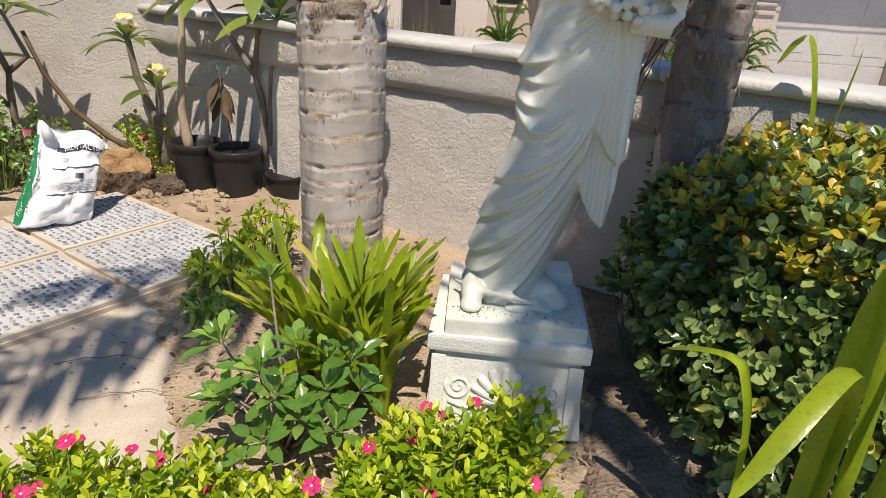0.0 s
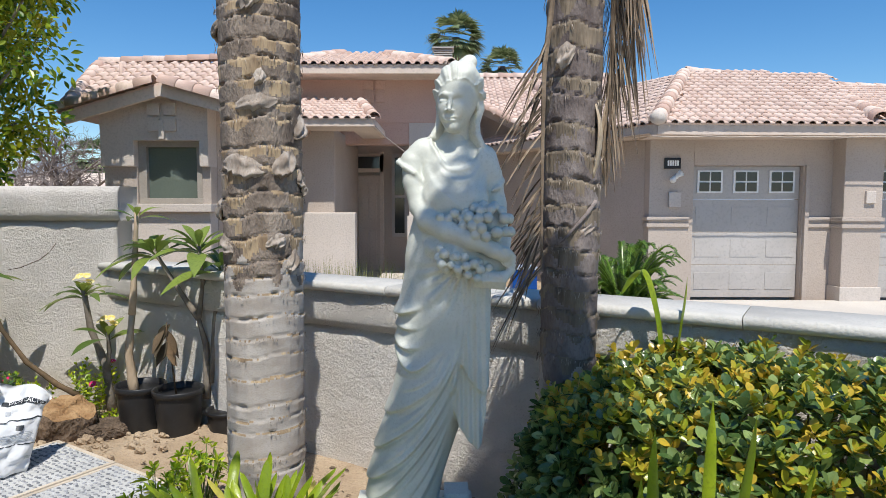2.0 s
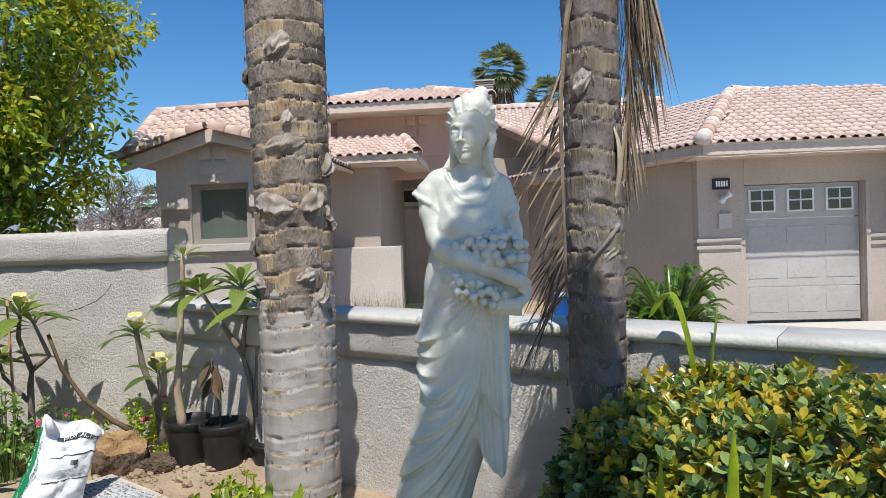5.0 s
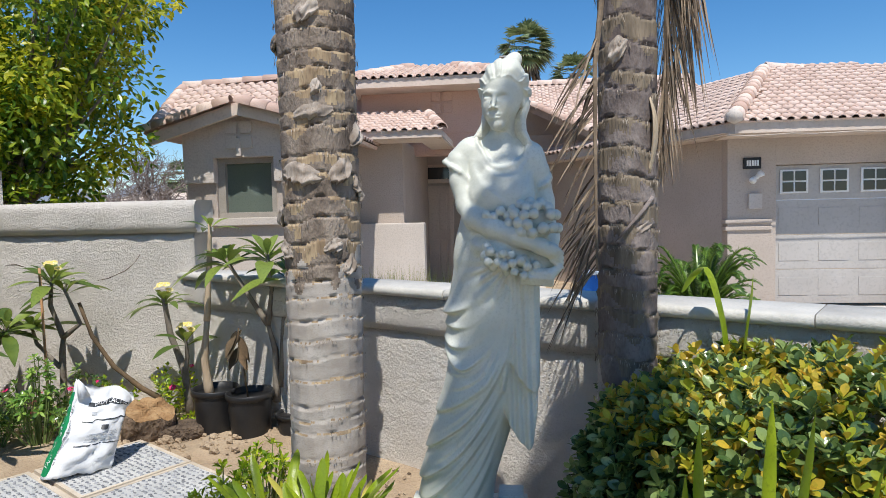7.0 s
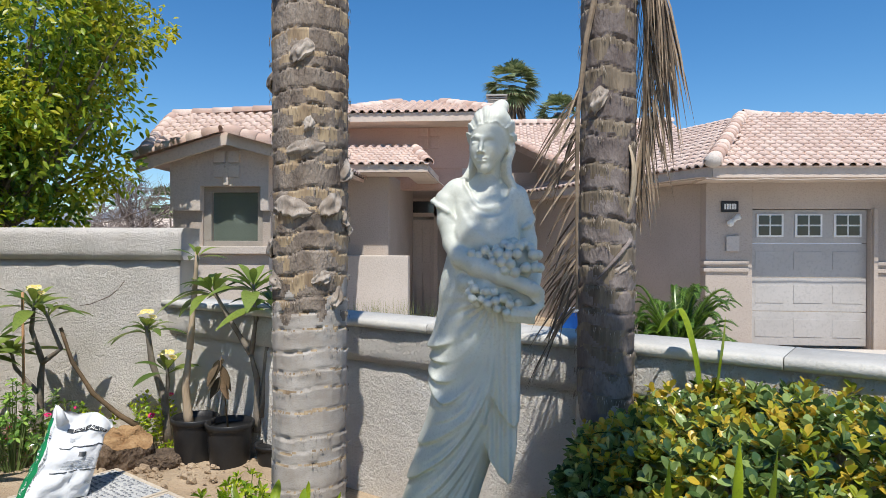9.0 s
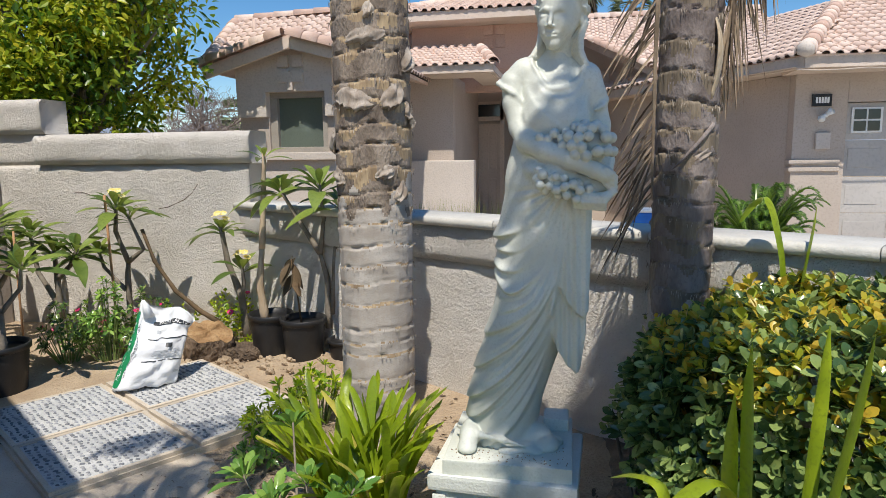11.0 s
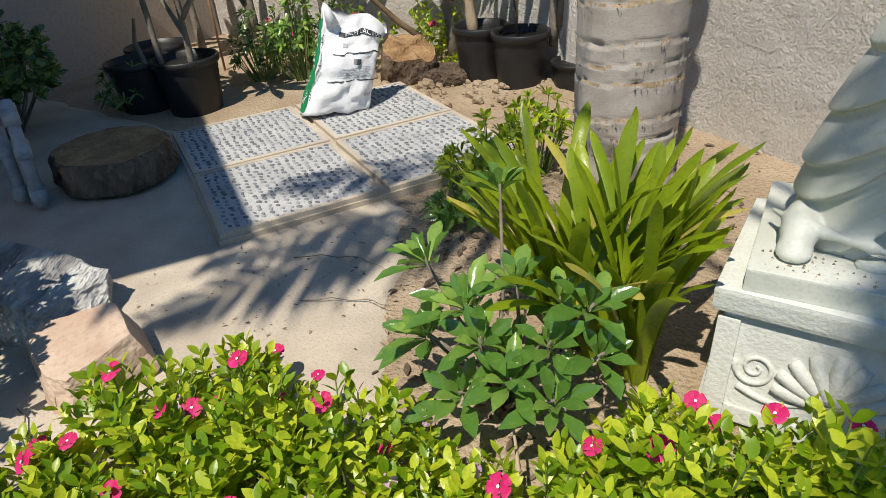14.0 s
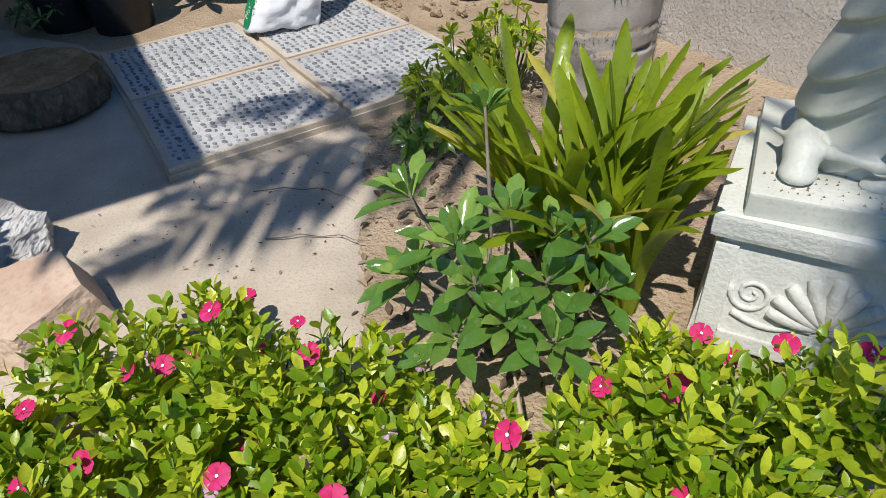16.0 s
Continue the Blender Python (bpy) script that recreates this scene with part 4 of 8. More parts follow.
# ---- statue ----
class Clay:
    """A block of clay on a fine grid, shaped by smooth unions of simple solids."""

    def __init__(self, lo, hi, h):
        self.h, self.lo = h, np.array(lo)
        self.n = np.ceil((np.array(hi) - self.lo) / h).astype(int) + 1
        self.ax = [self.lo[i] + h * np.arange(self.n[i]) for i in range(3)]
        self.f = np.full(self.n, 0.5)

    def window(self, lo, hi):
        return tuple(slice(max(0, int((a - o) / self.h)), min(n, int((b - o) / self.h) + 2)) for a, b, o, n in zip(lo, hi, self.lo, self.n))

    def grid(self, w):
        return np.meshgrid(*(a[s] for a, s in zip(self.ax, w)), indexing="ij", sparse=True)

    def blend(self, w, d, k, cut=False):
        g = self.f[w]
        if cut:
            d = -d
            t = np.clip(0.5 - 0.5 * (g - d) / k, 0, 1)
            self.f[w] = g + (d - g) * t + k * t * (1 - t)
        else:
            t = np.clip(0.5 + 0.5 * (g - d) / k, 0, 1)
            self.f[w] = g + (d - g) * t - k * t * (1 - t)

    def ball(self, c, r, k=0.02, cut=False):
        r = np.array(r if hasattr(r, "__len__") else (r, r, r), float)
        c = np.array(c)
        w = self.window(c - r - 0.06, c + r + 0.06)
        x, y, z = self.grid(w)
        d = np.sqrt(((x - c[0]) / r[0]) ** 2 + ((y - c[1]) / r[1]) ** 2 + ((z - c[2]) / r[2]) ** 2)
        self.blend(w, (d - 1) * r.min(), k, cut)

    def limb(self, a, b, ra, rb, k=0.02, cut=False):
        a, b = np.array(a, float), np.array(b, float)
        m = max(ra, rb) + 0.06
        w = self.window(np.minimum(a, b) - m, np.maximum(a, b) + m)
        x, y, z = self.grid(w)
        e = b - a
        t = np.clip(((x - a[0]) * e[0] + (y - a[1]) * e[1] + (z - a[2]) * e[2]) / (e @ e), 0, 1)
        d = np.sqrt((x - a[0] - t * e[0]) ** 2 + (y - a[1] - t * e[1]) ** 2 + (z - a[2] - t * e[2]) ** 2)
        self.blend(w, d - (ra + (rb - ra) * t), k, cut)

    def path(self, pts, rs, k=0.02, cut=False):
        for i in range(len(pts) - 1):
            self.limb(pts[i], pts[i + 1], rs[i], rs[i + 1], k, cut)

    def mesh(self):
        """Surface nets."""
        f = self.f
        s = f < 0
        corners = [(i, j, k) for i in (0, 1) for j in (0, 1) for k in (0, 1)]
        n = np.array(f.shape) - 1
        sub = lambda a, c: a[c[0]:c[0] + n[0], c[1]:c[1] + n[1], c[2]:c[2] + n[2]]
        cnt = sum(sub(s, c).astype(np.int8) for c in corners)
        act = (cnt > 0) & (cnt < 8)
        idx = -np.ones(n, int)
        cells = np.argwhere(act)
        idx[act] = np.arange(len(cells))
        acc, num = np.zeros((len(cells), 3)), np.zeros(len(cells))
        for a in corners:
            for b in corners:
                if sum(q - p for p, q in zip(a, b)) == 1 and all(q >= p for p, q in zip(a, b)):
                    fa, fb = sub(f, a)[act], sub(f, b)[act]
                    x = (fa < 0) != (fb < 0)
                    t = np.where(x, fa / np.where(fa == fb, 1, fa - fb), 0)
                    p = np.array(a) + t[:, None] * (np.array(b) - np.array(a))
                    acc += p * x[:, None]
                    num += x
        V = self.lo + self.h * (cells + acc / num[:, None])
        F = []
        for d in range(3):
            u, v = [(1, 2), (2, 0), (0, 1)][d]
            sl0 = [slice(1, n[i]) for i in range(3)]
            sl0[d] = slice(0, n[d])
            sl1 = list(sl0)
            sl1[d] = slice(1, n[d] + 1)
            a, b = s[tuple(sl0)], s[tuple(sl1)]
            e = np.argwhere(a != b) + np.array([0 if i == d else 1 for i in range(3)])
            inside = a[a != b]
            du, dv = np.eye(3, dtype=int)[u], np.eye(3, dtype=int)[v]
            g = lambda o: idx[tuple((e - o).T)]
            quad = np.stack([g(0 * du), g(du), g(du + dv), g(dv)], 1)
            quad = np.where(inside[:, None], quad, quad[:, ::-1])
            F.append(quad[(quad >= 0).all(1)])
        return V, np.concatenate(F)


def statue():
    """A draped standing figure in cast stone that holds a basket of round fruit; features kept plain."""
    c = Clay((0.27, 2.42, 0.335), (1.0, 3.06, 2.02), 0.0042)
    sm = lambda t, a, b: np.clip((t - a) / (b - a), 0, 1) ** 2 * (3 - 2 * np.clip((t - a) / (b - a), 0, 1))
    # draped body: outer edges and depth by height
    zs = np.array([0.335, 0.42, 0.50, 0.58, 0.66, 0.74, 0.82, 0.90, 1.00, 1.09, 1.18, 1.26, 1.33, 1.40, 1.47, 1.54, 1.60, 1.64, 1.67, 1.70])
    lo = np.array([0.385, 0.372, 0.380, 0.400, 0.425, 0.446, 0.472, 0.488, 0.482, 0.478, 0.502, 0.518, 0.526, 0.548, 0.566, 0.562, 0.566, 0.590, 0.625, 0.645])
    ro = np.array([0.625, 0.640, 0.660, 0.685, 0.712, 0.738, 0.765, 0.785, 0.806, 0.812, 0.812, 0.805, 0.795, 0.795, 0.806, 0.812, 0.808, 0.785, 0.750, 0.735])
    hd = np.array([0.135, 0.135, 0.130, 0.128, 0.125, 0.123, 0.124, 0.125, 0.126, 0.126, 0.120, 0.110, 0.102, 0.100, 0.104, 0.098, 0.086, 0.074, 0.062, 0.050])
    cy = np.array([2.775, 2.775, 2.77, 2.765, 2.76, 2.752, 2.748, 2.745, 2.742, 2.74, 2.738, 2.738, 2.74, 2.742, 2.738, 2.742, 2.75, 2.755, 2.755, 2.75])
    w = c.window((0.27, 2.42, 0.335), (1.0, 3.06, 1.71))
    x, y, z = c.grid(w)
    zi = c.ax[2][w[2]]
    I = lambda t: np.interp(zi, zs, np.convolve(np.pad(t, 1, "edge"), [0.2, 0.6, 0.2], "valid"))[None, None, :]
    X, A, B, Y = I((lo + ro) / 2), I((ro - lo) / 2), I(hd), I(cy)
    ang = np.arctan2(x - X, -(y - Y))
    r = np.sqrt(((x - X) / A) ** 2 + ((y - Y) / B) ** 2)
    d = (r - 1) * np.minimum(A, B)
    front = sm(np.cos(ang), -0.75, -0.1)
    skirt = 1 - sm(z, 1.21, 1.30)
    XX, ZZ = x[:, 0, :], z[0, :, :]

    def fold(pts, h, above, below, tail=0.85, start=0.35):
        """A fold along a smooth line: soft above, undercut below, rising from its start and kept to its tail."""
        shape = (XX.shape[0], ZZ.shape[1])
        best, sgn, at = np.full(shape, 9.0), np.ones(shape), np.zeros(shape)
        fine = []
        for i in range(len(pts) - 1):
            p0, p1, p2, p3 = (np.array(pts[max(0, min(len(pts) - 1, i + q))]) for q in (-1, 0, 1, 2))
            for t in (0, 0.25, 0.5, 0.75):
                fine.append(0.5 * (2 * p1 + (p2 - p0) * t + (2 * p0 - 5 * p1 + 4 * p2 - p3) * t * t + (3 * p1 - p0 - 3 * p2 + p3) * t ** 3))
        fine.append(np.array(pts[-1]))
        m = len(fine) - 1
        for i in range(m):
            p, e = fine[i], fine[i + 1] - fine[i]
            t = np.clip(((XX - p[0]) * e[0] + (ZZ - p[1]) * e[1]) / (e @ e), 0, 1)
            dx, dz = XX - p[0] - t * e[0], ZZ - p[1] - t * e[1]
            dd = np.sqrt(dx * dx + dz * dz)
            nearer = dd < best
            best = np.where(nearer, dd, best)
            sgn = np.where(nearer, e[0] * dz - e[1] * dx, sgn)
            at = np.where(nearer, (i + t) / m, at)
        ends = (0.12 + 0.88 * sm(at, start - 0.35, start)) * (tail + (1 - tail) * (1 - sm(at, 0.8, 1.0)))
        prof = np.where(sgn < 0, np.exp(-(best / above) ** 1.5), np.exp(-(best / below) ** 2) - 0.22 * np.exp(-((best - 1.9 * below) / (1.1 * below)) ** 2))
        return (h * ends * prof)[:, None, :]

    cloth = 0.0
    sweep = (((0.712, 1.123), (0.682, 0.985), (0.635, 0.880), (0.545, 0.800), (0.430, 0.738)),
             ((0.714, 1.096), (0.698, 0.967), (0.648, 0.855), (0.567, 0.742), (0.453, 0.650), (0.390, 0.600)),
             ((0.706, 0.939), (0.670, 0.828), (0.604, 0.714), (0.527, 0.619), (0.422, 0.532), (0.358, 0.490)),
             ((0.701, 0.893), (0.660, 0.753), (0.603, 0.658), (0.531, 0.565), (0.440, 0.470), (0.350, 0.420)),
             ((0.680, 0.740), (0.655, 0.640), (0.619, 0.544), (0.560, 0.440), (0.480, 0.365)))
    hips = (((0.712, 1.225), (0.640, 1.160), (0.557, 1.110), (0.470, 1.088)),
            ((0.705, 1.200), (0.639, 1.096), (0.564, 1.046), (0.482, 1.050)),
            ((0.708, 1.170), (0.652, 1.059), (0.582, 0.990), (0.517, 0.980), (0.478, 1.008)),
            ((0.710, 1.140), (0.660, 1.004), (0.599, 0.936), (0.548, 0.907), (0.507, 0.930), (0.475, 0.985)))
    for pts, h, up_, lo_, begin in zip(sweep, (0.020, 0.026, 0.025, 0.021, 0.016), (0.050, 0.052, 0.042, 0.034, 0.028), (0.010, 0.008, 0.008, 0.008, 0.009), (0.7, 0.40, 0.5, 0.5, 0.6)):
        cloth = cloth + fold(pts, h, up_, lo_, 0.9, begin)
    for pts, h, up_, lo_, begin in zip(hips, (0.028, 0.016, 0.019, 0.022), (0.026, 0.016, 0.018, 0.020), (0.009, 0.006, 0.007, 0.007), (0.9, 0.95, 0.8, 0.55)):
        cloth = cloth + fold(pts, h, up_, lo_, 0.5 if h < 0.025 else 0.9, begin)
    # finer creases that run between the long folds
    even = lambda p: np.stack([np.interp(np.linspace(0, 1, 7), np.linspace(0, 1, len(p)), [q[i] for q in p]) for i in (0, 1)], 1)
    for p, q in zip((hips[3],) + sweep[:4], sweep):
        for t, h in ((0.33, 0.006), (0.68, 0.008)):
            mid = even(p) * (1 - t) + even(q) * t
            cloth = cloth + fold([tuple(v) for v in mid[:6]], h, 0.013, 0.005, 0.2, 0.5)
    cloth = cloth + fold(((0.716, 1.230), (0.724, 1.123), (0.712, 1.004), (0.694, 0.902), (0.684, 0.840)), 0.016, 0.010, 0.012)
    left = 1 - sm(x, 0.715, 0.745)
    d = d - skirt * front * left * (np.minimum(cloth, 0.052) * (1 - 0.55 * sm((X - x) / A, 0.70, 1.05)) - 0.008)
    # gathered lines where the cloth is held at the waist
    gth = np.arctan2(x - 0.730, -(z - 1.27))
    grad = np.sqrt((x - 0.730) ** 2 + (z - 1.27) ** 2)
    d = d - skirt * front * 0.0045 * np.sin(gth * 24 + 1) * np.exp(-((grad - 0.10) / 0.07) ** 2)
    # close upright pleats on the far hip
    up = skirt * sm(x, 0.725, 0.745) * sm(z, 0.60, 0.72) * sm(np.cos(ang), -0.6, 0.0)
    d = d - up * 0.008 * (1 - 2 * np.abs(np.sin((x + 0.03 * z + 0.004 * np.sin(z * 11)) * math.pi / 0.021)) ** 0.8)
    # bodice: cowl folds under the neckline, slack folds towards the waist
    bod = sm(z, 1.28, 1.34) * (1 - sm(z, 1.60, 1.66)) * front
    slack = 0.0
    for pts, h, up_, lo_ in (
            (((0.612, 1.640), (0.645, 1.565), (0.700, 1.532), (0.752, 1.550), (0.785, 1.610)), 0.006, 0.012, 0.010),
            (((0.585, 1.600), (0.625, 1.520), (0.690, 1.462), (0.720, 1.430)), 0.006, 0.016, 0.009),
            (((0.800, 1.580), (0.778, 1.510), (0.740, 1.450), (0.715, 1.430)), 0.006, 0.010, 0.014),
            (((0.580, 1.520), (0.600, 1.440), (0.590, 1.360)), 0.007, 0.014, 0.010),
            (((0.620, 1.430), (0.650, 1.390), (0.640, 1.330)), 0.006, 0.014, 0.010),
            (((0.660, 1.430), (0.690, 1.400), (0.720, 1.400)), 0.006, 0.014, 0.010)):
        slack = slack + fold(pts, h, up_, lo_, 0.4)
    d = d - bod * slack
    # plain pleats at the back
    d = d - (1 - front) * 0.006 * np.sin(ang * 9) * skirt
    c.blend(w, d, 0.003)
    # lifted hem beside the foot
    c.path([(0.37, 2.600, 0.330), (0.46, 2.590, 0.335), (0.56, 2.605, 0.325)], [0.036, 0.038, 0.020], 0.014, True)
    c.path([(0.600, 2.632, 0.372), (0.53, 2.622, 0.392), (0.45, 2.636, 0.400), (0.385, 2.672, 0.398), (0.352, 2.72, 0.392)], [0.004, 0.008, 0.009, 0.008, 0.005], 0.016)
    # hollow beside the hanging end, and the hanging end itself, in two folded layers
    c.limb((0.700, 2.592, 0.80), (0.672, 2.600, 0.50), 0.008, 0.024, 0.020, True)
    w = c.window((0.66, 2.52, 0.58), (0.88, 2.80, 1.22))
    x, y, z = c.grid(w)

    def slab(poly, y0, th, wave, k):
        q = np.full((x.shape[0], z.shape[2]), -9.0)
        for i in range(len(poly)):
            (ax, az), (bx, bz) = poly[i], poly[(i + 1) % len(poly)]
            l = math.hypot(bx - ax, bz - az)
            q = np.maximum(q, ((x[:, 0, :] - ax) * (bz - az) - (z[0, :, :] - az) * (bx - ax)) / l)
        yy = y0 + wave * np.sin((x - 0.7) * 2 * math.pi / 0.030 + z * 4) + 0.55 * np.clip(x - 0.775, 0, 1)
        e = np.maximum(np.abs(y - yy) - th, q[:, None, :])
        c.blend(w, e, k)
    slab([(0.715, 1.25), (0.701, 0.975), (0.715, 0.925), (0.748, 0.865), (0.786, 0.828), (0.806, 0.85), (0.812, 1.25)], 2.640, 0.014, 0.005, 0.016)
    slab([(0.695, 0.98), (0.690, 0.765), (0.705, 0.715), (0.735, 0.665), (0.768, 0.632), (0.782, 0.645), (0.798, 0.760), (0.802, 0.98)], 2.664, 0.016, 0.005, 0.012)
    # support behind the legs, stump and broken stones on the plinth
    c.path([(0.56, 2.83, 0.34), (0.58, 2.81, 0.62)], [0.07, 0.08], 0.03)
    g = np.random.default_rng(8)
    for p, q in (((0.600, 2.665, 0.352), (0.050, 0.035, 0.022)), ((0.675, 2.690, 0.358), (0.042, 0.045, 0.030)), ((0.62, 2.74, 0.370), (0.07, 0.06, 0.045)), ((0.545, 2.630, 0.350), (0.035, 0.022, 0.014)), ((0.70, 2.735, 0.352), (0.030, 0.028, 0.020)), ((0.64, 2.640, 0.347), (0.020, 0.016, 0.012))):
        c.ball(p, q, 0.010)
    # foot
    c.path([(0.410, 2.70, 0.398), (0.407, 2.655, 0.386), (0.404, 2.618, 0.370)], [0.036, 0.034, 0.030], 0.012)
    c.ball((0.404, 2.606, 0.362), (0.032, 0.030, 0.018), 0.012)
    # chest under the cloth
    c.ball((0.648, 2.668, 1.478), (0.050, 0.042, 0.052), 0.04)
    c.ball((0.748, 2.664, 1.470), (0.048, 0.042, 0.050), 0.04)
    # sloping shoulders and cap sleeves with a turned edge
    c.path([(0.640, 2.755, 1.668), (0.585, 2.745, 1.638), (0.545, 2.735, 1.605)], [0.030, 0.036, 0.038], 0.030)
    c.path([(0.745, 2.755, 1.655), (0.790, 2.742, 1.615), (0.815, 2.735, 1.565)], [0.030, 0.036, 0.034], 0.030)
    c.path([(0.502, 2.750, 1.612), (0.500, 2.716, 1.598), (0.520, 2.690, 1.582), (0.556, 2.680, 1.560), (0.588, 2.688, 1.528), (0.606, 2.700, 1.490)], [0.005, 0.007, 0.0075, 0.0075, 0.006, 0.004], 0.008)
    c.path([(0.852, 2.752, 1.552), (0.852, 2.722, 1.535), (0.838, 2.700, 1.515), (0.812, 2.692, 1.502)], [0.005, 0.007, 0.007, 0.004], 0.008)
    # wide scooped neckline
    w = c.window((0.55, 2.56, 1.52), (0.84, 2.78, 1.74))
    x, y, z = c.grid(w)
    nx, nz = x - 0.700, z - 1.725
    ell = np.sqrt((nx / 0.090) ** 2 + (nz / 0.150) ** 2) + 0.02 * np.sin(np.arctan2(nx, -nz) * 9 + 0.6)
    c.f[w] = c.f[w] + 0.014 * (1 - sm(ell, 0.94, 1.0)) * (1 - sm(y, 2.74, 2.77)) - 0.004 * np.exp(-((ell - 1.05) / 0.05) ** 2)
    # arms
    c.path([(0.545, 2.725, 1.595), (0.552, 2.712, 1.530), (0.574, 2.690, 1.450)], [0.034, 0.035, 0.034], 0.010)
    c.path([(0.574, 2.690, 1.450), (0.602, 2.655, 1.405), (0.660, 2.618, 1.376), (0.740, 2.588, 1.344), (0.812, 2.574, 1.314)], [0.034, 0.036, 0.034, 0.029, 0.024], 0.012)
    c.path([(0.812, 2.574, 1.314), (0.846, 2.574, 1.300), (0.866, 2.590, 1.286)], [0.027, 0.025, 0.014], 0.008)
    for i in range(4):
        c.path([(0.846, 2.556 + 0.006 * i, 1.316 - 0.015 * i), (0.868, 2.565 + 0.005 * i, 1.302 - 0.015 * i), (0.880, 2.590 + 0.003 * i, 1.290 - 0.015 * i)], [0.0085, 0.008, 0.007], 0.003)
    c.path([(0.818, 2.735, 1.55), (0.832, 2.735, 1.46), (0.842, 2.705, 1.35)], [0.033, 0.033, 0.031], 0.012)
    c.path([(0.850, 2.70, 1.34), (0.832, 2.63, 1.265), (0.795, 2.60, 1.235)], [0.032, 0.030, 0.024], 0.012)
    c.path([(0.775, 2.585, 1.228), (0.840, 2.572, 1.226), (0.870, 2.582, 1.246)], [0.018, 0.019, 0.012], 0.006)
    for i in range(3):
        c.path([(0.755, 2.574 + 0.006 * i, 1.216 - 0.008 * i), (0.845, 2.560 + 0.006 * i, 1.214 - 0.010 * i)], [0.007, 0.008], 0.003)
    # basket body under the fruit
    c.path([(0.62, 2.645, 1.315), (0.69, 2.620, 1.290), (0.79, 2.625, 1.265)], [0.026, 0.036, 0.034], 0.02)
    c.ball((0.792, 2.635, 1.385), (0.064, 0.045, 0.058), 0.02)
    # fruit, kept apart from one another
    spots = []

    def fruit(p, rr):
        for o, s in spots:
            if sum((a - b) ** 2 for a, b in zip(o, p)) < (0.84 * (s + rr)) ** 2:
                return
        spots.append((p, rr))
        c.ball(p, rr, 0.0012)
    for _ in range(900):
        a, b = g.uniform(0, 2 * math.pi), g.uniform(-0.45, 1.0)
        q = math.sqrt(max(0.0, 1 - b * b))
        fruit((0.790 + 0.080 * q * math.cos(a), 2.628 - 0.060 * abs(q * math.sin(a)) - 0.012, 1.383 + 0.072 * b), g.uniform(0.0165, 0.0195))
    for _ in range(80):
        fruit((0.675 + g.uniform(-0.045, 0.045), 2.606 + g.uniform(-0.006, 0.006), 1.418 + g.uniform(-0.008, 0.014)), g.uniform(0.013, 0.016))
    for _ in range(900):
        t = g.uniform(0, 1)
        fruit((0.632 + 0.17 * t, 2.588 - 0.03 * math.sin(math.pi * t) + g.uniform(-0.012, 0.02), 1.312 - 0.055 * t + g.uniform(-0.052, 0.012)), g.uniform(0.0135, 0.0175))
    # neck and head in finer clay, turned a little aside and down
    h = Clay((0.55, 2.56, 1.56), (0.86, 2.90, 2.00), 0.0027)
    h.path([(0.700, 2.770, 1.58), (0.702, 2.758, 1.66), (0.703, 2.745, 1.75)], [0.056, 0.035, 0.035], 0.02)
    # collarbones and the hollow of the throat
    h.path([(0.640, 2.735, 1.648), (0.680, 2.712, 1.626)], [0.006, 0.007], 0.02)
    h.path([(0.770, 2.735, 1.640), (0.728, 2.712, 1.624)], [0.006, 0.007], 0.02)
    H = np.array([0.700, 2.726, 1.812])
    h.ball(H + (0.004, 0.012, 0.018), (0.068, 0.086, 0.090), 0.012)
    h.ball(H + (-0.012, -0.022, -0.022), (0.052, 0.058, 0.080), 0.03)
    h.ball(H + (-0.020, -0.043, -0.074), (0.024, 0.028, 0.036), 0.03)
    h.ball(H + (-0.022, -0.060, -0.104), (0.015, 0.014, 0.013), 0.022)
    # soft cheeks and brow, plain eyes, nose and mouth
    h.ball(H + (-0.048, -0.052, -0.044), (0.011, 0.018, 0.018), 0.03)
    h.ball(H + (0.010, -0.055, -0.044), (0.014, 0.018, 0.018), 0.03)
    h.ball(H + (-0.050, -0.090, -0.016), (0.014, 0.009, 0.007), 0.014, True)
    h.ball(H + (0.002, -0.091, -0.016), (0.015, 0.009, 0.007), 0.014, True)
    h.path([H + (-0.062, -0.056, -0.000), H + (-0.047, -0.073, 0.003), H + (-0.031, -0.079, -0.002)], [0.001, 0.002, 0.002], 0.014)
    h.path([H + (-0.020, -0.079, -0.004), H + (0.003, -0.075, 0.003), H + (0.028, -0.060, 0.000)], [0.002, 0.002, 0.001], 0.014)
    h.ball(H + (-0.048, -0.068, -0.019), (0.011, 0.0070, 0.0045), 0.006)
    h.ball(H + (0.002, -0.069, -0.019), (0.012, 0.0070, 0.0045), 0.006)
    h.path([H + (-0.025, -0.080, -0.004), H + (-0.028, -0.089, -0.028), H + (-0.030, -0.098, -0.049)], [0.0042, 0.0052, 0.0070], 0.010)
    h.ball(H + (-0.039, -0.086, -0.052), (0.005, 0.006, 0.004), 0.006)
    h.ball(H + (-0.021, -0.086, -0.052), (0.005, 0.006, 0.004), 0.006)
    h.ball(H + (-0.027, -0.070, -0.073), (0.017, 0.012, 0.006), 0.010)
    h.ball(H + (-0.026, -0.071, -0.082), (0.013, 0.010, 0.005), 0.008)
    h.limb(H + (-0.043, -0.080, -0.0765), H + (-0.027, -0.0865, -0.0780), 0.0014, 0.0018, 0.004, True)
    h.limb(H + (-0.027, -0.0865, -0.0780), H + (-0.011, -0.081, -0.0765), 0.0018, 0.0014, 0.004, True)
    # hair combed back from a high brow in strands of uneven width, a small knot on top
    w = h.window(H - 0.16, H + 0.17)
    x, y, z = h.grid(w)
    dx, dy, dz = x - H[0], y - H[1], z - H[2]
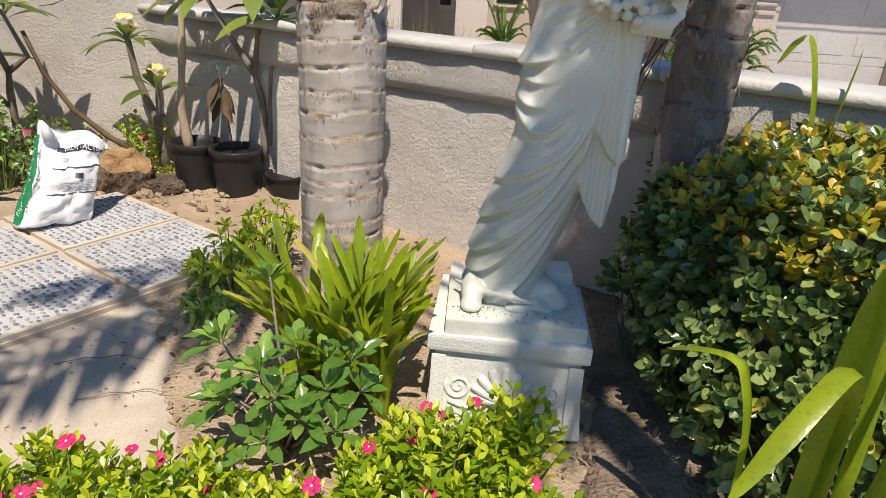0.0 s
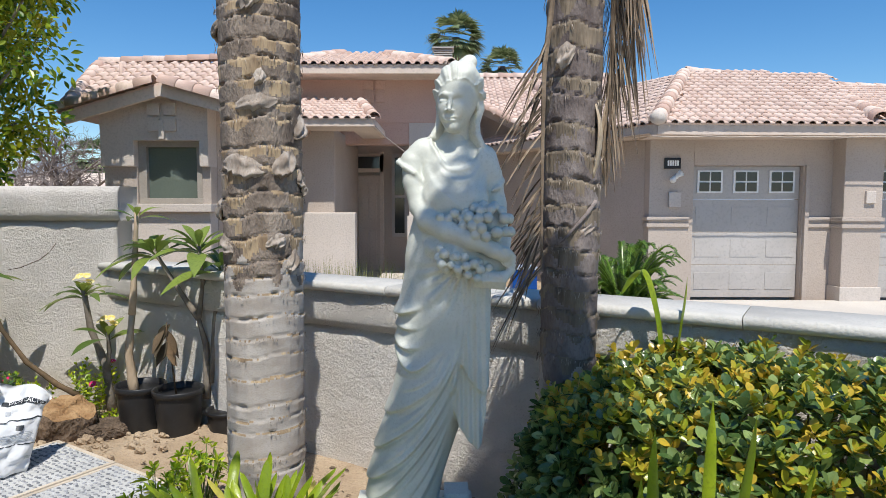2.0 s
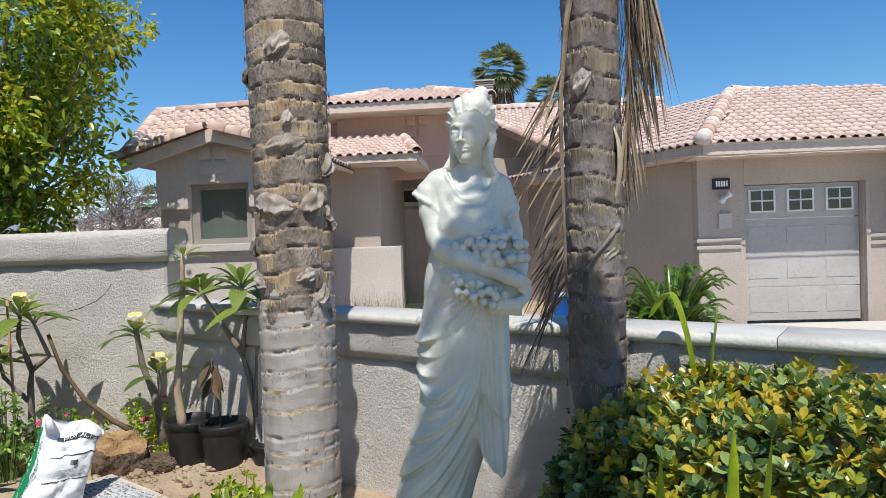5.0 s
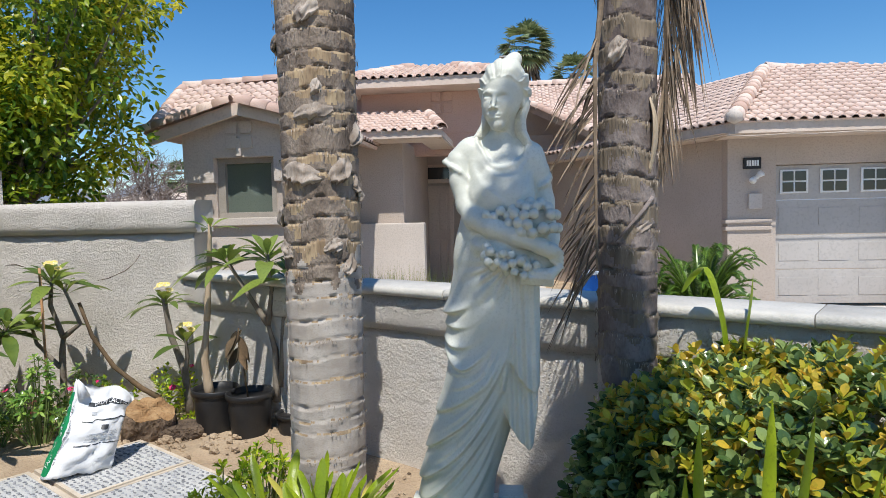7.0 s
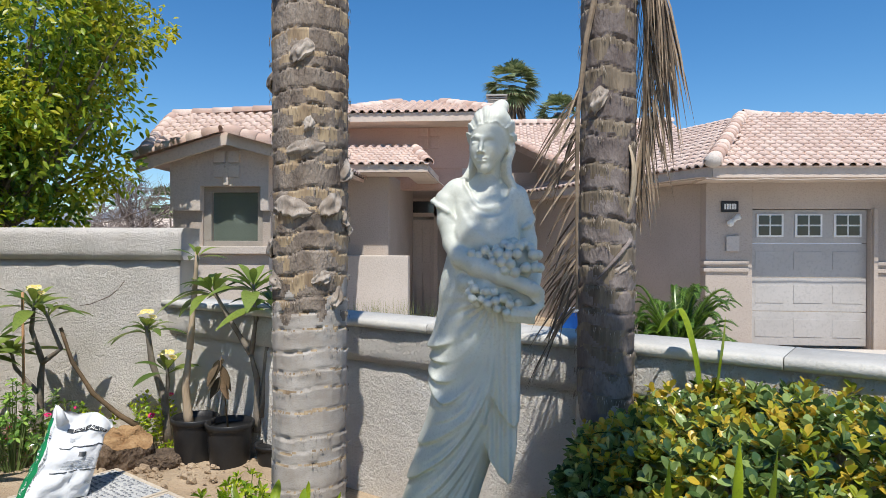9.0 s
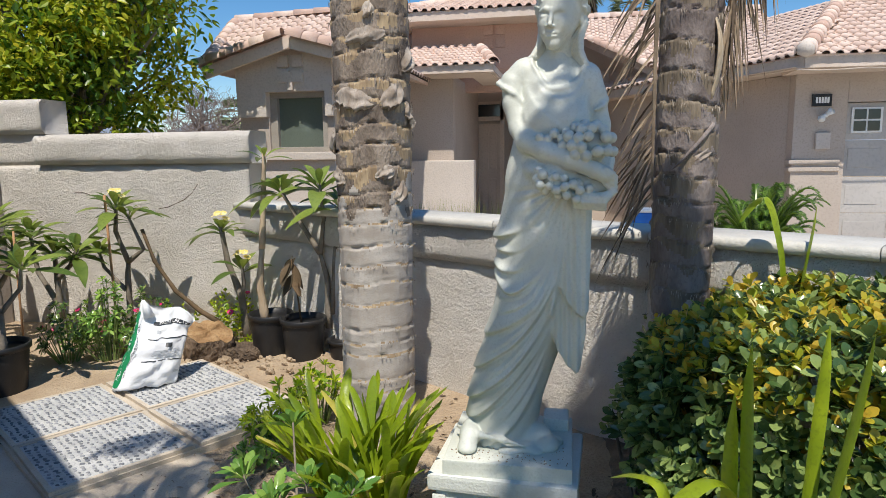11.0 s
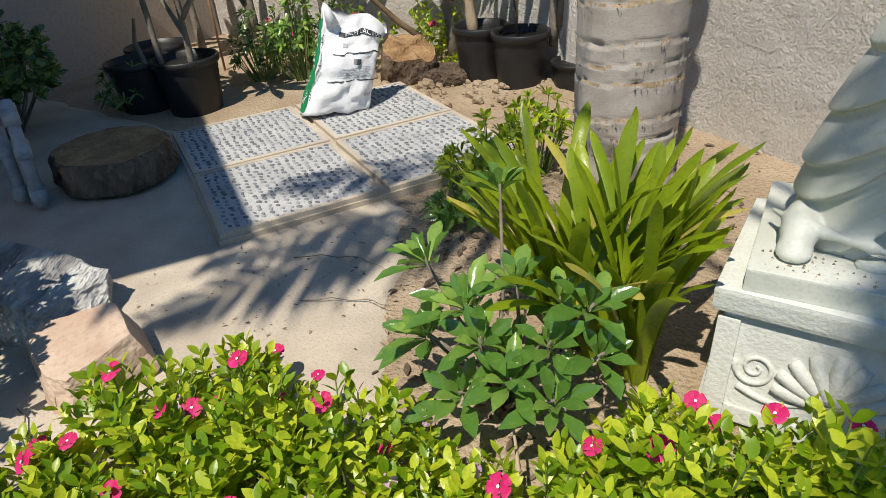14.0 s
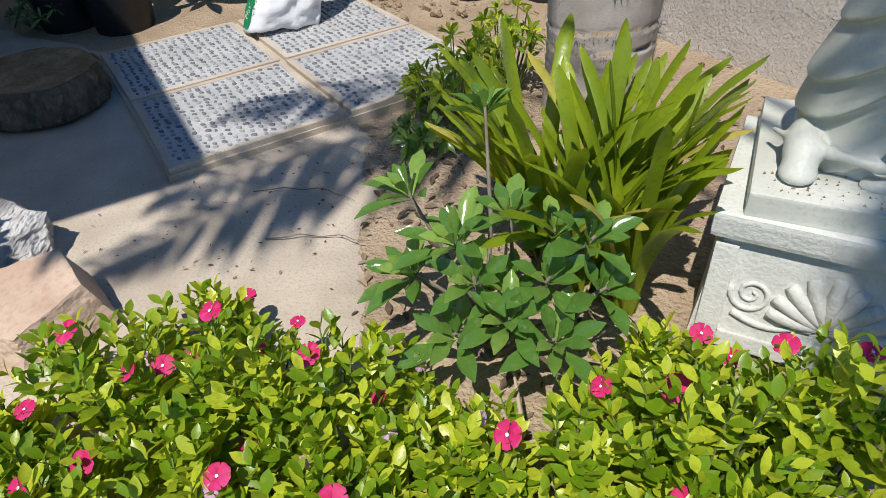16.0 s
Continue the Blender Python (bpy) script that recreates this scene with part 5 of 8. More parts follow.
    e = np.sqrt(((dx - 0.006) / 0.089) ** 2 + ((dy - 0.016) / 0.100) ** 2 + ((dz - 0.014) / 0.116) ** 2)
    line = -(dz + 0.95 * dy + 0.016) / 1.38
    az = np.arctan2(dx + 0.016, dz + 0.040)
    ph = az * 19 + 10 * dy + 1.5 * np.sin(az * 4 + 1) + 0.8 * np.sin(az * 9 + 14 * dy)
    comb = (0.0044 * np.sin(ph) + 0.0016 * np.sin(ph * 2.3 + 2)) * (0.95 - 0.6 * sm(dz, 0.04, 0.12)) - 0.002
    h.blend(w, np.maximum((e - 1) * 0.086 - comb + 0.006 * np.exp(-((line + 0.004) / 0.010) ** 2), line), 0.012)
    h.ball(H + (0.036, 0.036, 0.124), (0.030, 0.030, 0.022), 0.014)
    h.ball(H + (0.042, 0.040, 0.138), (0.018, 0.020, 0.014), 0.012)
    # ear half under the hair
    h.ball(H + (0.068, 0.000, -0.022), (0.009, 0.016, 0.026), 0.006)
    # long waved locks: full on one side down to the shoulder, falling behind it on the other
    for k in range(5):
        o = 0.011 * k
        ox, oy = 0.074 - 0.55 * o, -0.004 + 0.9 * o
        h.path([H + (ox - 0.004, oy + 0.012, 0.030), H + (ox + 0.004, oy + 0.006, -0.035), H + (ox - 0.010 - 0.2 * o, oy, -0.080), H + (ox - 0.008, oy - 0.004, -0.120),
                H + (ox + 0.010, oy - 0.008, -0.160), H + (ox + 0.032 - 0.3 * o, oy - 0.008, -0.200 + 0.5 * o)], [0.011, 0.012, 0.0115, 0.011, 0.010, 0.004], 0.0022)
    for k in range(4):
        o = 0.012 * k
        h.path([H + (-0.066 + 0.5 * o, 0.022 + 0.6 * o, 0.02), H + (-0.060 + 0.4 * o, 0.022 + 0.5 * o, -0.05), H + (-0.066 + 0.4 * o, 0.016 + 0.5 * o, -0.095), H + (-0.088 + 0.7 * o, 0.004 + 0.5 * o, -0.130), H + (-0.120 + o, 0.000 + 0.5 * o, -0.150 - 0.3 * o)],
               [0.010, 0.012, 0.012, 0.010, 0.004], 0.0022)
    h.path([(0.70, 2.80, 1.82), (0.70, 2.815, 1.62)], [0.055, 0.045], 0.03)
    V, F = join(c.mesh(), h.mesh())
    # cast plinth in one piece with the figure
    bm = bmesh.new()
    add_box(bm, 0.329, 0.762, 2.538, 2.972, 0.292, 0.346, None, 0.005)
    add_box(bm, 0.655, 0.748, 2.835, 2.945, 0.342, 0.392, pose(0, 0, 0), 0.008)
    bv = [tuple(v.co) for v in bm.verts]
    bm.verts.index_update()
    bf = [tuple(v.index for v in f.verts) for f in bm.faces]
    bm.free()
    vs, fs = join((V, F), (bv, bf))
    ob = raw("statue", vs, fs, MARBLE, None, "", True)
    for poly in ob.data.polygons[len(F):]:
        poly.use_smooth = False
    return tagged(ob, "pale grey cast-stone statue of a draped figure with a fruit basket", "statue")


statue()


def pedestal():
    th = empty("pedestal", "pale cast-stone pedestal with scrolls and a shell, on bare soil", "pedestal", (0.54, 2.74, -0.04))
    inv = th.matrix_basis.inverted()
    M = inv @ Matrix.Translation((0.54, 2.74, 0)) @ pose(0, 0, 0, 0, 0, -3)
    bm = bmesh.new()
    lo, hi = [], []
    for sx, sy in ((-1, -1), (1, -1), (1, 1), (-1, 1)):
        lo.append(bm.verts.new(M @ Vector((sx * 0.250, sy * 0.250 if sy < 0 else 0.22, -0.03))))
        hi.append(bm.verts.new(M @ Vector((sx * 0.226, sy * 0.200 if sy < 0 else 0.20, 0.238))))
    bm.faces.new(lo[::-1])
    bm.faces.new(hi)
    for i in range(4):
        j = (i + 1) % 4
        bm.faces.new((lo[i], lo[j], hi[j], hi[i]))
    bmesh.ops.bevel(bm, geom=bm.edges[:], offset=0.006, segments=2, affect="EDGES")
    die = part("die", bm, PED, th)
    box("cornice", -0.252, 0.252, -0.222, 0.225, 0.236, 0.294, PED, th, "", M, 0.012)
    box("footing", -0.225, 0.225, -0.21, 0.2, -0.09, -0.028, MULCH, th, "", M, 0.01)
    # face frame: local u across, v up the battered front
    tilt = math.degrees(math.atan2(0.05, 0.268))
    Fm = M @ Matrix.Translation((0, -0.2500, -0.03)) @ pose(0, 0, 0, 90 - tilt, 0, 0)
    for x0, x1, y0, y1 in ((-0.236, -0.190, 0.012, 0.252), (0.190, 0.236, 0.012, 0.252), (-0.19, 0.19, 0.012, 0.05)):
        box("frame_strip", x0, x1, y0, y1, 0.0, 0.011, PED, die, "", Fm, 0.004)
    for s in (-1, 1):
        pts = []
        for k in range(40):
            q = k * 0.28
            r = 0.005 + 0.0034 * q
            pts.append(Fm @ Vector((s * (0.145 + r * math.cos(q + 1.9)), 0.150 + r * math.sin(q + 1.9), 0.001)))
        tube_part("scroll", pts, [0.0035 + 0.003 * k / 40 for k in range(40)], PED, die)
        sx = [Fm @ Vector((s * (0.172 - 0.165 * t), 0.118 - 0.046 * math.sin(0.4 + t * 2.4) + 0.02 * t, 0.001)) for t in np.linspace(0, 1, 14)]
        tube_part("scroll_tail", sx, [0.008 - 0.004 * t for t in np.linspace(0, 1, 14)], PED, die)
        sl = [Fm @ Vector((s * (0.105 - 0.085 * t), 0.118 - 0.022 * t, 0.002)) for t in np.linspace(0, 1, 8)]
        tube_part("ribbon", sl, [0.003 + 0.006 * math.sin(0.3 + 2.6 * t) for t in np.linspace(0, 1, 8)], PED, die)
    for k in range(9):
        q = radians(-80 + 20 * k)
        l = 0.128 - 0.007 * abs(k - 4)
        pts = [Fm @ Vector((math.sin(q) * l * t * (1 + 0.10 * t), 0.102 + math.cos(q) * l * t * 0.98, -0.001 + 0.002 * math.sin(t * 2.6))) for t in np.linspace(0.10, 1, 8)]
        tube_part("shell_rib", pts, [0.004 + 0.0125 * math.sin(0.15 + t * 2.3) for t in np.linspace(0, 1, 8)], PED, die)
    for k in range(3):
        q = radians(-35 + 35 * k)
        tube_part("shell_drop", [Fm @ Vector((math.sin(q) * 0.018, 0.088 - math.cos(q) * 0.018, 0.002)), Fm @ Vector((math.sin(q) * 0.05, 0.088 - math.cos(q) * 0.05, 0.003))], [0.007, 0.012], PED, die)
    return th


pedestal()


# ---- palms beside the statue ----
def palm_trunk(name, base, top, r0, r1, rings, material, parent, seed, rough=0.010, upper=None, change=1.2, bands=0.4, band=None, ledge=1.2):
    """A ringed trunk: leaf-scar ledges with ragged lips and dark grooves."""
    g = np.random.default_rng(seed)
    H = top[2] - base[2]
    marks = [0.0]
    while marks[-1] < H:
        marks.append(marks[-1] + g.uniform(*rings))
    n, dz = 120, 0.009
    zs = np.arange(0, H, dz)
    th = np.linspace(0, 2 * math.pi, n, endpoint=False)
    dirn = g.uniform(0, 6.3, len(marks) + 2)
    vs = np.zeros((len(zs), n, 3))
    zone = np.zeros((len(zs), n))
    for i, z in enumerate(zs):
        t = z / H
        for k, a in enumerate(th):
            zz = z + 0.012 * math.sin(a * 2 + dirn[0]) + 0.010 * noise.noise((math.cos(a) * 1.5, math.sin(a) * 1.5, z * 1.2 + seed))
            zz += (0.014 if z > change else 0.006) * noise.noise((math.cos(a) * 2.4, math.sin(a) * 2.4, z * 3.0 + seed))
            j = int(np.searchsorted(marks, zz)) - 1
            j = max(0, min(j, len(marks) - 2))
            lo, hi = marks[j], marks[j + 1]
            q = (zz - lo) / (hi - lo)
            k0 = 1.0 + ledge * (z > change)
            lip = 0.0025 * k0 * q ** 2 - (0.006 + 0.004 * (z > change)) * k0 * math.exp(-((q - 0.03) / 0.035) ** 2) + 0.001 * math.sin(dirn[j] + a * 3) * q
            crack = noise.noise((math.cos(a) * 2.2, math.sin(a) * 2.2, j * 3.1 + seed))
            if crack > 0.18:
                lip -= 0.022 * min(1.0, (crack - 0.18) * 6) * math.exp(-((q - 0.06) / 0.045) ** 2)
            fib = noise.noise((math.cos(a) * 16, math.sin(a) * 16, z * 4 + seed)) * (1.6 if q > 0.7 else 0.5)
            r = r0 + (r1 - r0) * t + 0.02 * math.exp(-z / 0.12) + lip + rough * (0.30 * fib + 0.5 * noise.noise((math.cos(a) * 3, math.sin(a) * 3, z * 6 + seed)))
            zone[i, k] = q + j * 10
            cx = base[0] + (top[0] - base[0]) * t + 0.015 * math.sin(t * 3.1)
            cy = base[1] + (top[1] - base[1]) * t
            vs[i, k] = (cx + r * math.cos(a), cy + r * math.sin(a), base[2] + z)
    F = []
    for i in range(len(zs) - 1):
        for k in range(n):
            k2 = (k + 1) % n
            F.append((i * n + k, i * n + k2, (i + 1) * n + k2, (i + 1) * n + k))
    ob = raw(name, vs.reshape(-1, 3), F, material, parent, "", True)
    ob.data.materials.append(band or BARK_BAND)
    ob.data.materials.append(upper)
    idx = np.zeros(len(F), int)
    for f in range(len(F)):
        i, k = divmod(f, n)
        a, j, q = th[k], int(zone[i, k] // 10), zone[i, k] % 10
        w1 = noise.noise((math.cos(a) * 1.5, math.sin(a) * 1.5, j * 2.7 + seed))
        w2 = noise.noise((math.cos(a) * 16, math.sin(a) * 16, zs[i] * 9))
        high = zs[i] > change + 0.3 * w1
        if high:
            torn = noise.noise((math.cos(a) * 1.3, math.sin(a) * 1.3, j * 5.3 + seed)) + 0.10 * w2
            idx[f] = 1 if q + 0.07 * w2 + 0.9 * w1 > 0.80 - bands * 0.5 or (torn > 0.29 and 0.30 < q + 0.16 * w2 + 0.5 * w1 < 0.90) else 2
        else:
            idx[f] = 1 if q + 0.10 * w2 > 0.97 - 0.30 * max(0.0, w1 - 0.12) else 0
    ob.data.polygons.foreach_set("material_index", idx)
    # ragged fibres hanging over the scars
    P, D, L, W = [], [], [], []
    for m in marks[1:]:
        for a in g.uniform(0, 2 * math.pi, 110 if m < change else 130):
            t = m / H
            if m >= H:
                continue
            z = m - 0.012 * math.sin(a * 2 + dirn[0])
            r = r0 + (r1 - r0) * t + 0.010 + 0.02 * math.exp(-m / 0.12)
            o = Vector((base[0] + (top[0] - base[0]) * t + 0.015 * math.sin(t * 3.1), base[1] + (top[1] - base[1]) * t, base[2]))
            if noise.noise((math.cos(a) * 2, math.sin(a) * 2, m * 7)) < -0.02:
                continue
            P.append((o.x + r * math.cos(a), o.y + r * math.sin(a), o.z + z + g.uniform(-0.012, 0.004)))
            s = g.uniform(-0.5, 0.5)
            D.append((0.25 * math.cos(a) - s * math.sin(a), 0.25 * math.sin(a) + s * math.cos(a), g.choice([-1.0, 0.9], p=[0.7, 0.3])))
            L.append(g.uniform(0.007, 0.018) if m < change else g.uniform(0.010, 0.028))
            W.append(g.uniform(0.002, 0.004))
    P, D = np.array(P), np.array(D)
    V, Q = blades(P, D, P - np.array([base[0], base[1], 0]) * 1.0, np.array(L), np.array(W), 0.1, 0.0, (1, 0.7, 0.0))
    tagged(raw("scar_fibre", V, Q, FIBRE, parent), kind="stuff")
    return marks


def boot(parent, mid, ang, wide, tall, slope, seed, R):
    """The dried stub of a cut leaf stalk: a creased lip that rolls out of the trunk and curls under, its ends drawn in."""
    n, m, vs, fs = 25, 13, [], []
    for lay in (0, 1):
        for i in range(m):
            t = i / (m - 1)
            for k in range(n):
                q = k / (n - 1) * 2 - 1
                e = (1 - abs(q) ** 2.2) ** 0.8
                crease = math.sin(t * 11 + q * 2.5 + seed + 3 * noise.noise((q * 2, t * 1.5, seed * 1.7)))
                rag = noise.noise((q * 5 + seed, 3.3, seed)) * t ** 3
                out = tall * (0.25 * math.sin(math.pi * min(1.0, t * 0.80) ** 1.2) + 0.075 * crease * math.sin(math.pi * t * 0.8)) * (0.12 + 0.88 * e)
                z = tall * (0.50 - 1.05 * t + 0.16 * max(0.0, t - 0.7) / 0.3 + 0.22 * rag) * (0.30 + 0.70 * e) + slope * q * wide / 2 + 0.12 * tall * noise.noise((q * 1.5, seed, 0))
                a = ang + q * wide / 2 / R + 0.10 * rag
                r = R - 0.006 + out - (0.010 if lay else 0.0)
                vs.append(Vector(mid) + Vector((math.cos(a) * r, math.sin(a) * r, z)))
    q = n * m
    for i in range(m - 1):
        for k in range(n - 1):
            a = i * n + k
            fs.append((a + n, a + n + 1, a + 1, a))
            fs.append((q + a, q + a + 1, q + a + n + 1, q + a + n))
        a, b = i * n, i * n + n - 1
        fs += [(q + a + n, q + a, a, a + n), (q + b, q + b + n, b + n, b)]
    for k in range(n - 1):
        a = (m - 1) * n + k
        fs.append((q + a, q + a + 1, a + 1, a))
    raw("leaf_base", vs, fs, BOOT, parent, "grey curled stub of a cut leaf", True)


def pinnate(pts, length, width, n, hang, seed, spread=1.0, thin=0.0, start=0.12):
    """Leaflets along a midrib given by points; hang pulls them towards the ground."""
    g = np.random.default_rng(seed)
    pts = np.array([tuple(p) for p in pts], float)
    seg = np.concatenate([[0], np.cumsum(np.linalg.norm(np.diff(pts, axis=0), axis=1))])
    s = np.linspace(start, 1.0, n) * seg[-1]
    C = np.stack([np.interp(s, seg, pts[:, i]) for i in range(3)], 1)
    C2 = np.stack([np.interp(np.minimum(s + 0.01, seg[-1]), seg, pts[:, i]) - np.interp(s - 0.01, seg, pts[:, i]) for i in range(3)], 1)
    T = unit(C2)
    up = np.array([0, 0, 1.0])
    side = np.cross(T, up)
    flat = np.linalg.norm(side, axis=1, keepdims=True) < 0.2
    side = unit(np.where(flat, np.array([0.8, -0.6, 0.0]), side))
    P, D, L = [], [], []
    for sg in (-1, 1):
        d = T * 0.55 + side * sg * spread + up * -hang + g.normal(0, 0.16, T.shape)
        P.append(C)
        D.append(d)
        k = np.sin(np.clip(s / seg[-1], 0.06, 0.97) * math.pi) ** 0.5
        L.append(length * k * g.uniform(0.8, 1.15, n))
    P, D, L = np.concatenate(P), np.concatenate(D), np.concatenate(L)
    keep = g.uniform(0, 1, len(P)) > thin
    N = np.cross(unit(D), np.array([0.3, 0.2, 0.93])) + up * 0.4
    return blades(P[keep], D[keep], N[keep], L[keep], width, 0.25 + hang * 0.4, 0.12, (0.5, 1.0, 0.8, 0.0))


def frond(parent, root, ang, length, lift_, drop, material, seed, name="frond", leaf=0.42, hang=0.35, n=44, width=0.022, thin=0.05, start=0.12):
    pts = []
    for t in np.linspace(0, 1, 12):
        r = length * (t - 0.18 * t * t)
        pts.append(Vector((root[0] + math.cos(ang) * r, root[1] + math.sin(ang) * r, root[2] + lift_ * math.sin(t * 1.9) - drop * t ** 2.2)))
    rib = tube(pts, [0.018 * (1 - 0.85 * t) for t in np.linspace(0, 1, 12)], 5)
    V, F = join(rib, pinnate(pts, leaf, width, n, hang, seed, thin=thin, start=start))
    return raw(name, V, F, material, parent)


def palm_one():
    th = empty("palm_tree", "stout grey ringed palm trunk with curled leaf stubs, in soil", "palm tree", (-0.18, 3.49, 0))
    palm_trunk("trunk", (0, 0, -0.06), (-0.035, 0.02, 4.4), 0.172, 0.185, (0.055, 0.125), BARK, th, 11, 0.010, BARK_MID, 1.20, -0.16, None, 0.30)
    g = np.random.default_rng(5)
    stubs = ((-105, 1.62, 0.21, 0.115, -0.22), (-42, 1.63, 0.12, 0.13, 0.55), (-75, 2.00, 0.055, 0.085, 0.1), (-81, 1.89, 0.19, 0.085, 0.10), (-165, 2.23, 0.12, 0.11, 0.3),
             (-86, 2.33, 0.12, 0.12, 0.45), (-8, 1.80, 0.10, 0.13, 0.6), (-5, 1.55, 0.09, 0.12, -0.5), (-176, 1.43, 0.12, 0.12, 0.6), (-56, 1.29, 0.10, 0.075, 0.15),
             (-140, 1.28, 0.12, 0.08, -0.5), (-120, 2.66, 0.16, 0.11, 0.2), (-60, 2.74, 0.12, 0.10, -0.3), (-30, 1.20, 0.08, 0.09, 0.7))
    for i, (a, z, wide, tall, slope) in enumerate(stubs):
        t = z / 4.4
        boot(th, (-0.035 * t + 0.015 * math.sin(t * 3.1), 0.02 * t, z), radians(a), wide, tall, slope, 30 + i, 0.181)
    tube_part("trunk", [(-0.035, 0.02, 4.3), (-0.06, 0.03, 7.2)], [0.18, 0.16], BARK_MID, th, "", 16)
    for k in range(16):
        frond(th, (-0.06, 0.03, 7.2), k * 2.4, g.uniform(1.3, 1.8), g.uniform(0.2, 0.8), g.uniform(0.3, 1.0), SAGO, 60 + k)
    return th


def palm_two():
    th = empty("palm_tree", "slender dark ringed palm trunk with hanging dead fronds", "palm tree", (1.170, 3.24, 0))
    palm_trunk("trunk", (0, 0, -0.06), (0.012, 0.03, 4.2), 0.119, 0.111, (0.065, 0.135), BARK, th, 23, 0.008, BARK_DARK, 0.80, 0.28, BARK_TAN, 0.15)
    for i, (a, z, wide, tall, slope) in enumerate(((-120, 2.05, 0.09, 0.13, 0.5), (-110, 2.55, 0.09, 0.10, -0.3), (-70, 1.36, 0.13, 0.07, 0.5))):
        boot(th, (0.020, 0.015, z), radians(a), wide, tall, slope, 70 + i, 0.111)
    # a pale split sheath, curled like a gutter, that stands off the trunk
    vs, fs = [], []
    for i in range(15):
        t = i / 14
        w = 0.046 * (math.sin(math.pi * min(1, 0.10 + 0.85 * t)) ** 0.7) + 0.004
        for k in range(9):
            q = k / 4 - 1
            a = -0.55 + q * 0.9
            vs.append((0.112 + 0.012 * math.sin(t * 3.1) + w * 0.62 * math.cos(a) - 0.030, -0.055 + w * math.sin(a) + 0.008 * math.sin(t * 9 + q), 1.56 + 0.34 * t + 0.016 * noise.noise((q * 2, t * 4, 1.0))))
    for i in range(14):
        for k in range(8):
            a = i * 9 + k
            fs.append((a, a + 1, a + 10, a + 9))
    sh = raw("sheath", vs, fs, SHEATH, th, "pale split leaf sheath", True)
    sol = sh.modifiers.new("thickness", "SOLIDIFY")
    sol.thickness, sol.offset = 0.006, -1
    tube_part("torn_strand", [(0.10, -0.07, 1.47), (0.06, -0.105, 1.42), (-0.02, -0.118, 1.33), (-0.05, -0.115, 1.30)], [0.010, 0.008, 0.006, 0.002], BARK_DARK, th, "dark torn strand")
    # dead fronds: one presses against the trunk and sweeps its leaflets aside, the others hang from above
    g = np.random.default_rng(9)
    pts = [Vector(p) for p in ((-0.02, -0.07, 2.62), (-0.085, -0.09, 2.30), (-0.118, -0.09, 2.0), (-0.120, -0.08, 1.7), (-0.118, -0.07, 1.42), (-0.115, -0.06, 1.18))]
    k = 58
    s = np.sort(g.uniform(1.55, 5.0, k))
    P = np.array([pts[int(min(4, q))].lerp(pts[int(min(4, q)) + 1], q - int(min(4, q))) for q in s])
    side = g.uniform(0.35, 0.95, k)
    D = np.stack([-side, g.normal(-0.05, 0.28, k), -1.0 + 0.35 * side], 1)
    V, F = join(tube(pts, [0.014, 0.012, 0.010, 0.008, 0.006, 0.004], 6), blades(P, D, np.tile([0.3, -1.0, 0.3], (k, 1)) + g.normal(0, 0.3, (k, 3)), g.uniform(0.16, 0.31, k), 0.0085, g.uniform(0.15, 0.6, k), 0.15, (0.6, 1.0, 1.0, 0.85, 0.6, 0.0)))
    raw("dead_frond", V, F, DRYLEAF, th, "brown dry frond pressed to the trunk")
    hangs = [((0.03, -0.02, 2.9), (0.13, -0.02, 2.72), (0.17, -0.02, 2.40), (0.17, -0.02, 2.05), (0.15, -0.02, 1.80), (0.135, -0.02, 1.62)),
             ((0.03, 0.02, 2.95), (0.18, 0.04, 2.76), (0.25, 0.04, 2.50), (0.24, 0.02, 2.20), (0.20, 0.0, 1.95)),
             ((0.03, -0.04, 2.95), (0.15, -0.06, 2.80), (0.22, -0.06, 2.55), (0.22, -0.05, 2.30))]
    for k, h in enumerate(hangs):
        pts = [Vector(p) for p in h]
        rib = tube(pts, [0.016 - 0.012 * i / len(pts) for i in range(len(pts))], 6)
        V, F = join(rib, pinnate(pts, (0.28, 0.32, 0.34)[k], 0.0085, (64, 62, 52)[k], 1.1, 92 + k, (0.40, 0.46, 0.55)[k], 0.10, 0.12))
        raw("dead_frond", V, F, DRYLEAF, th, "brown dry hanging frond")
    tube_part("trunk", [(0.012, 0.03, 4.1), (0.03, 0.03, 7.0)], [0.10, 0.09], BARK_DARK, th, "", 16)
    for k in range(12):
        frond(th, (0.03, 0.03, 7.0), k * 2.4 + 1, g.uniform(1.3, 1.8), g.uniform(0.2, 0.8), g.uniform(0.3, 1.0), SAGO, 120 + k)
    return th


palm_one()
palm_two()


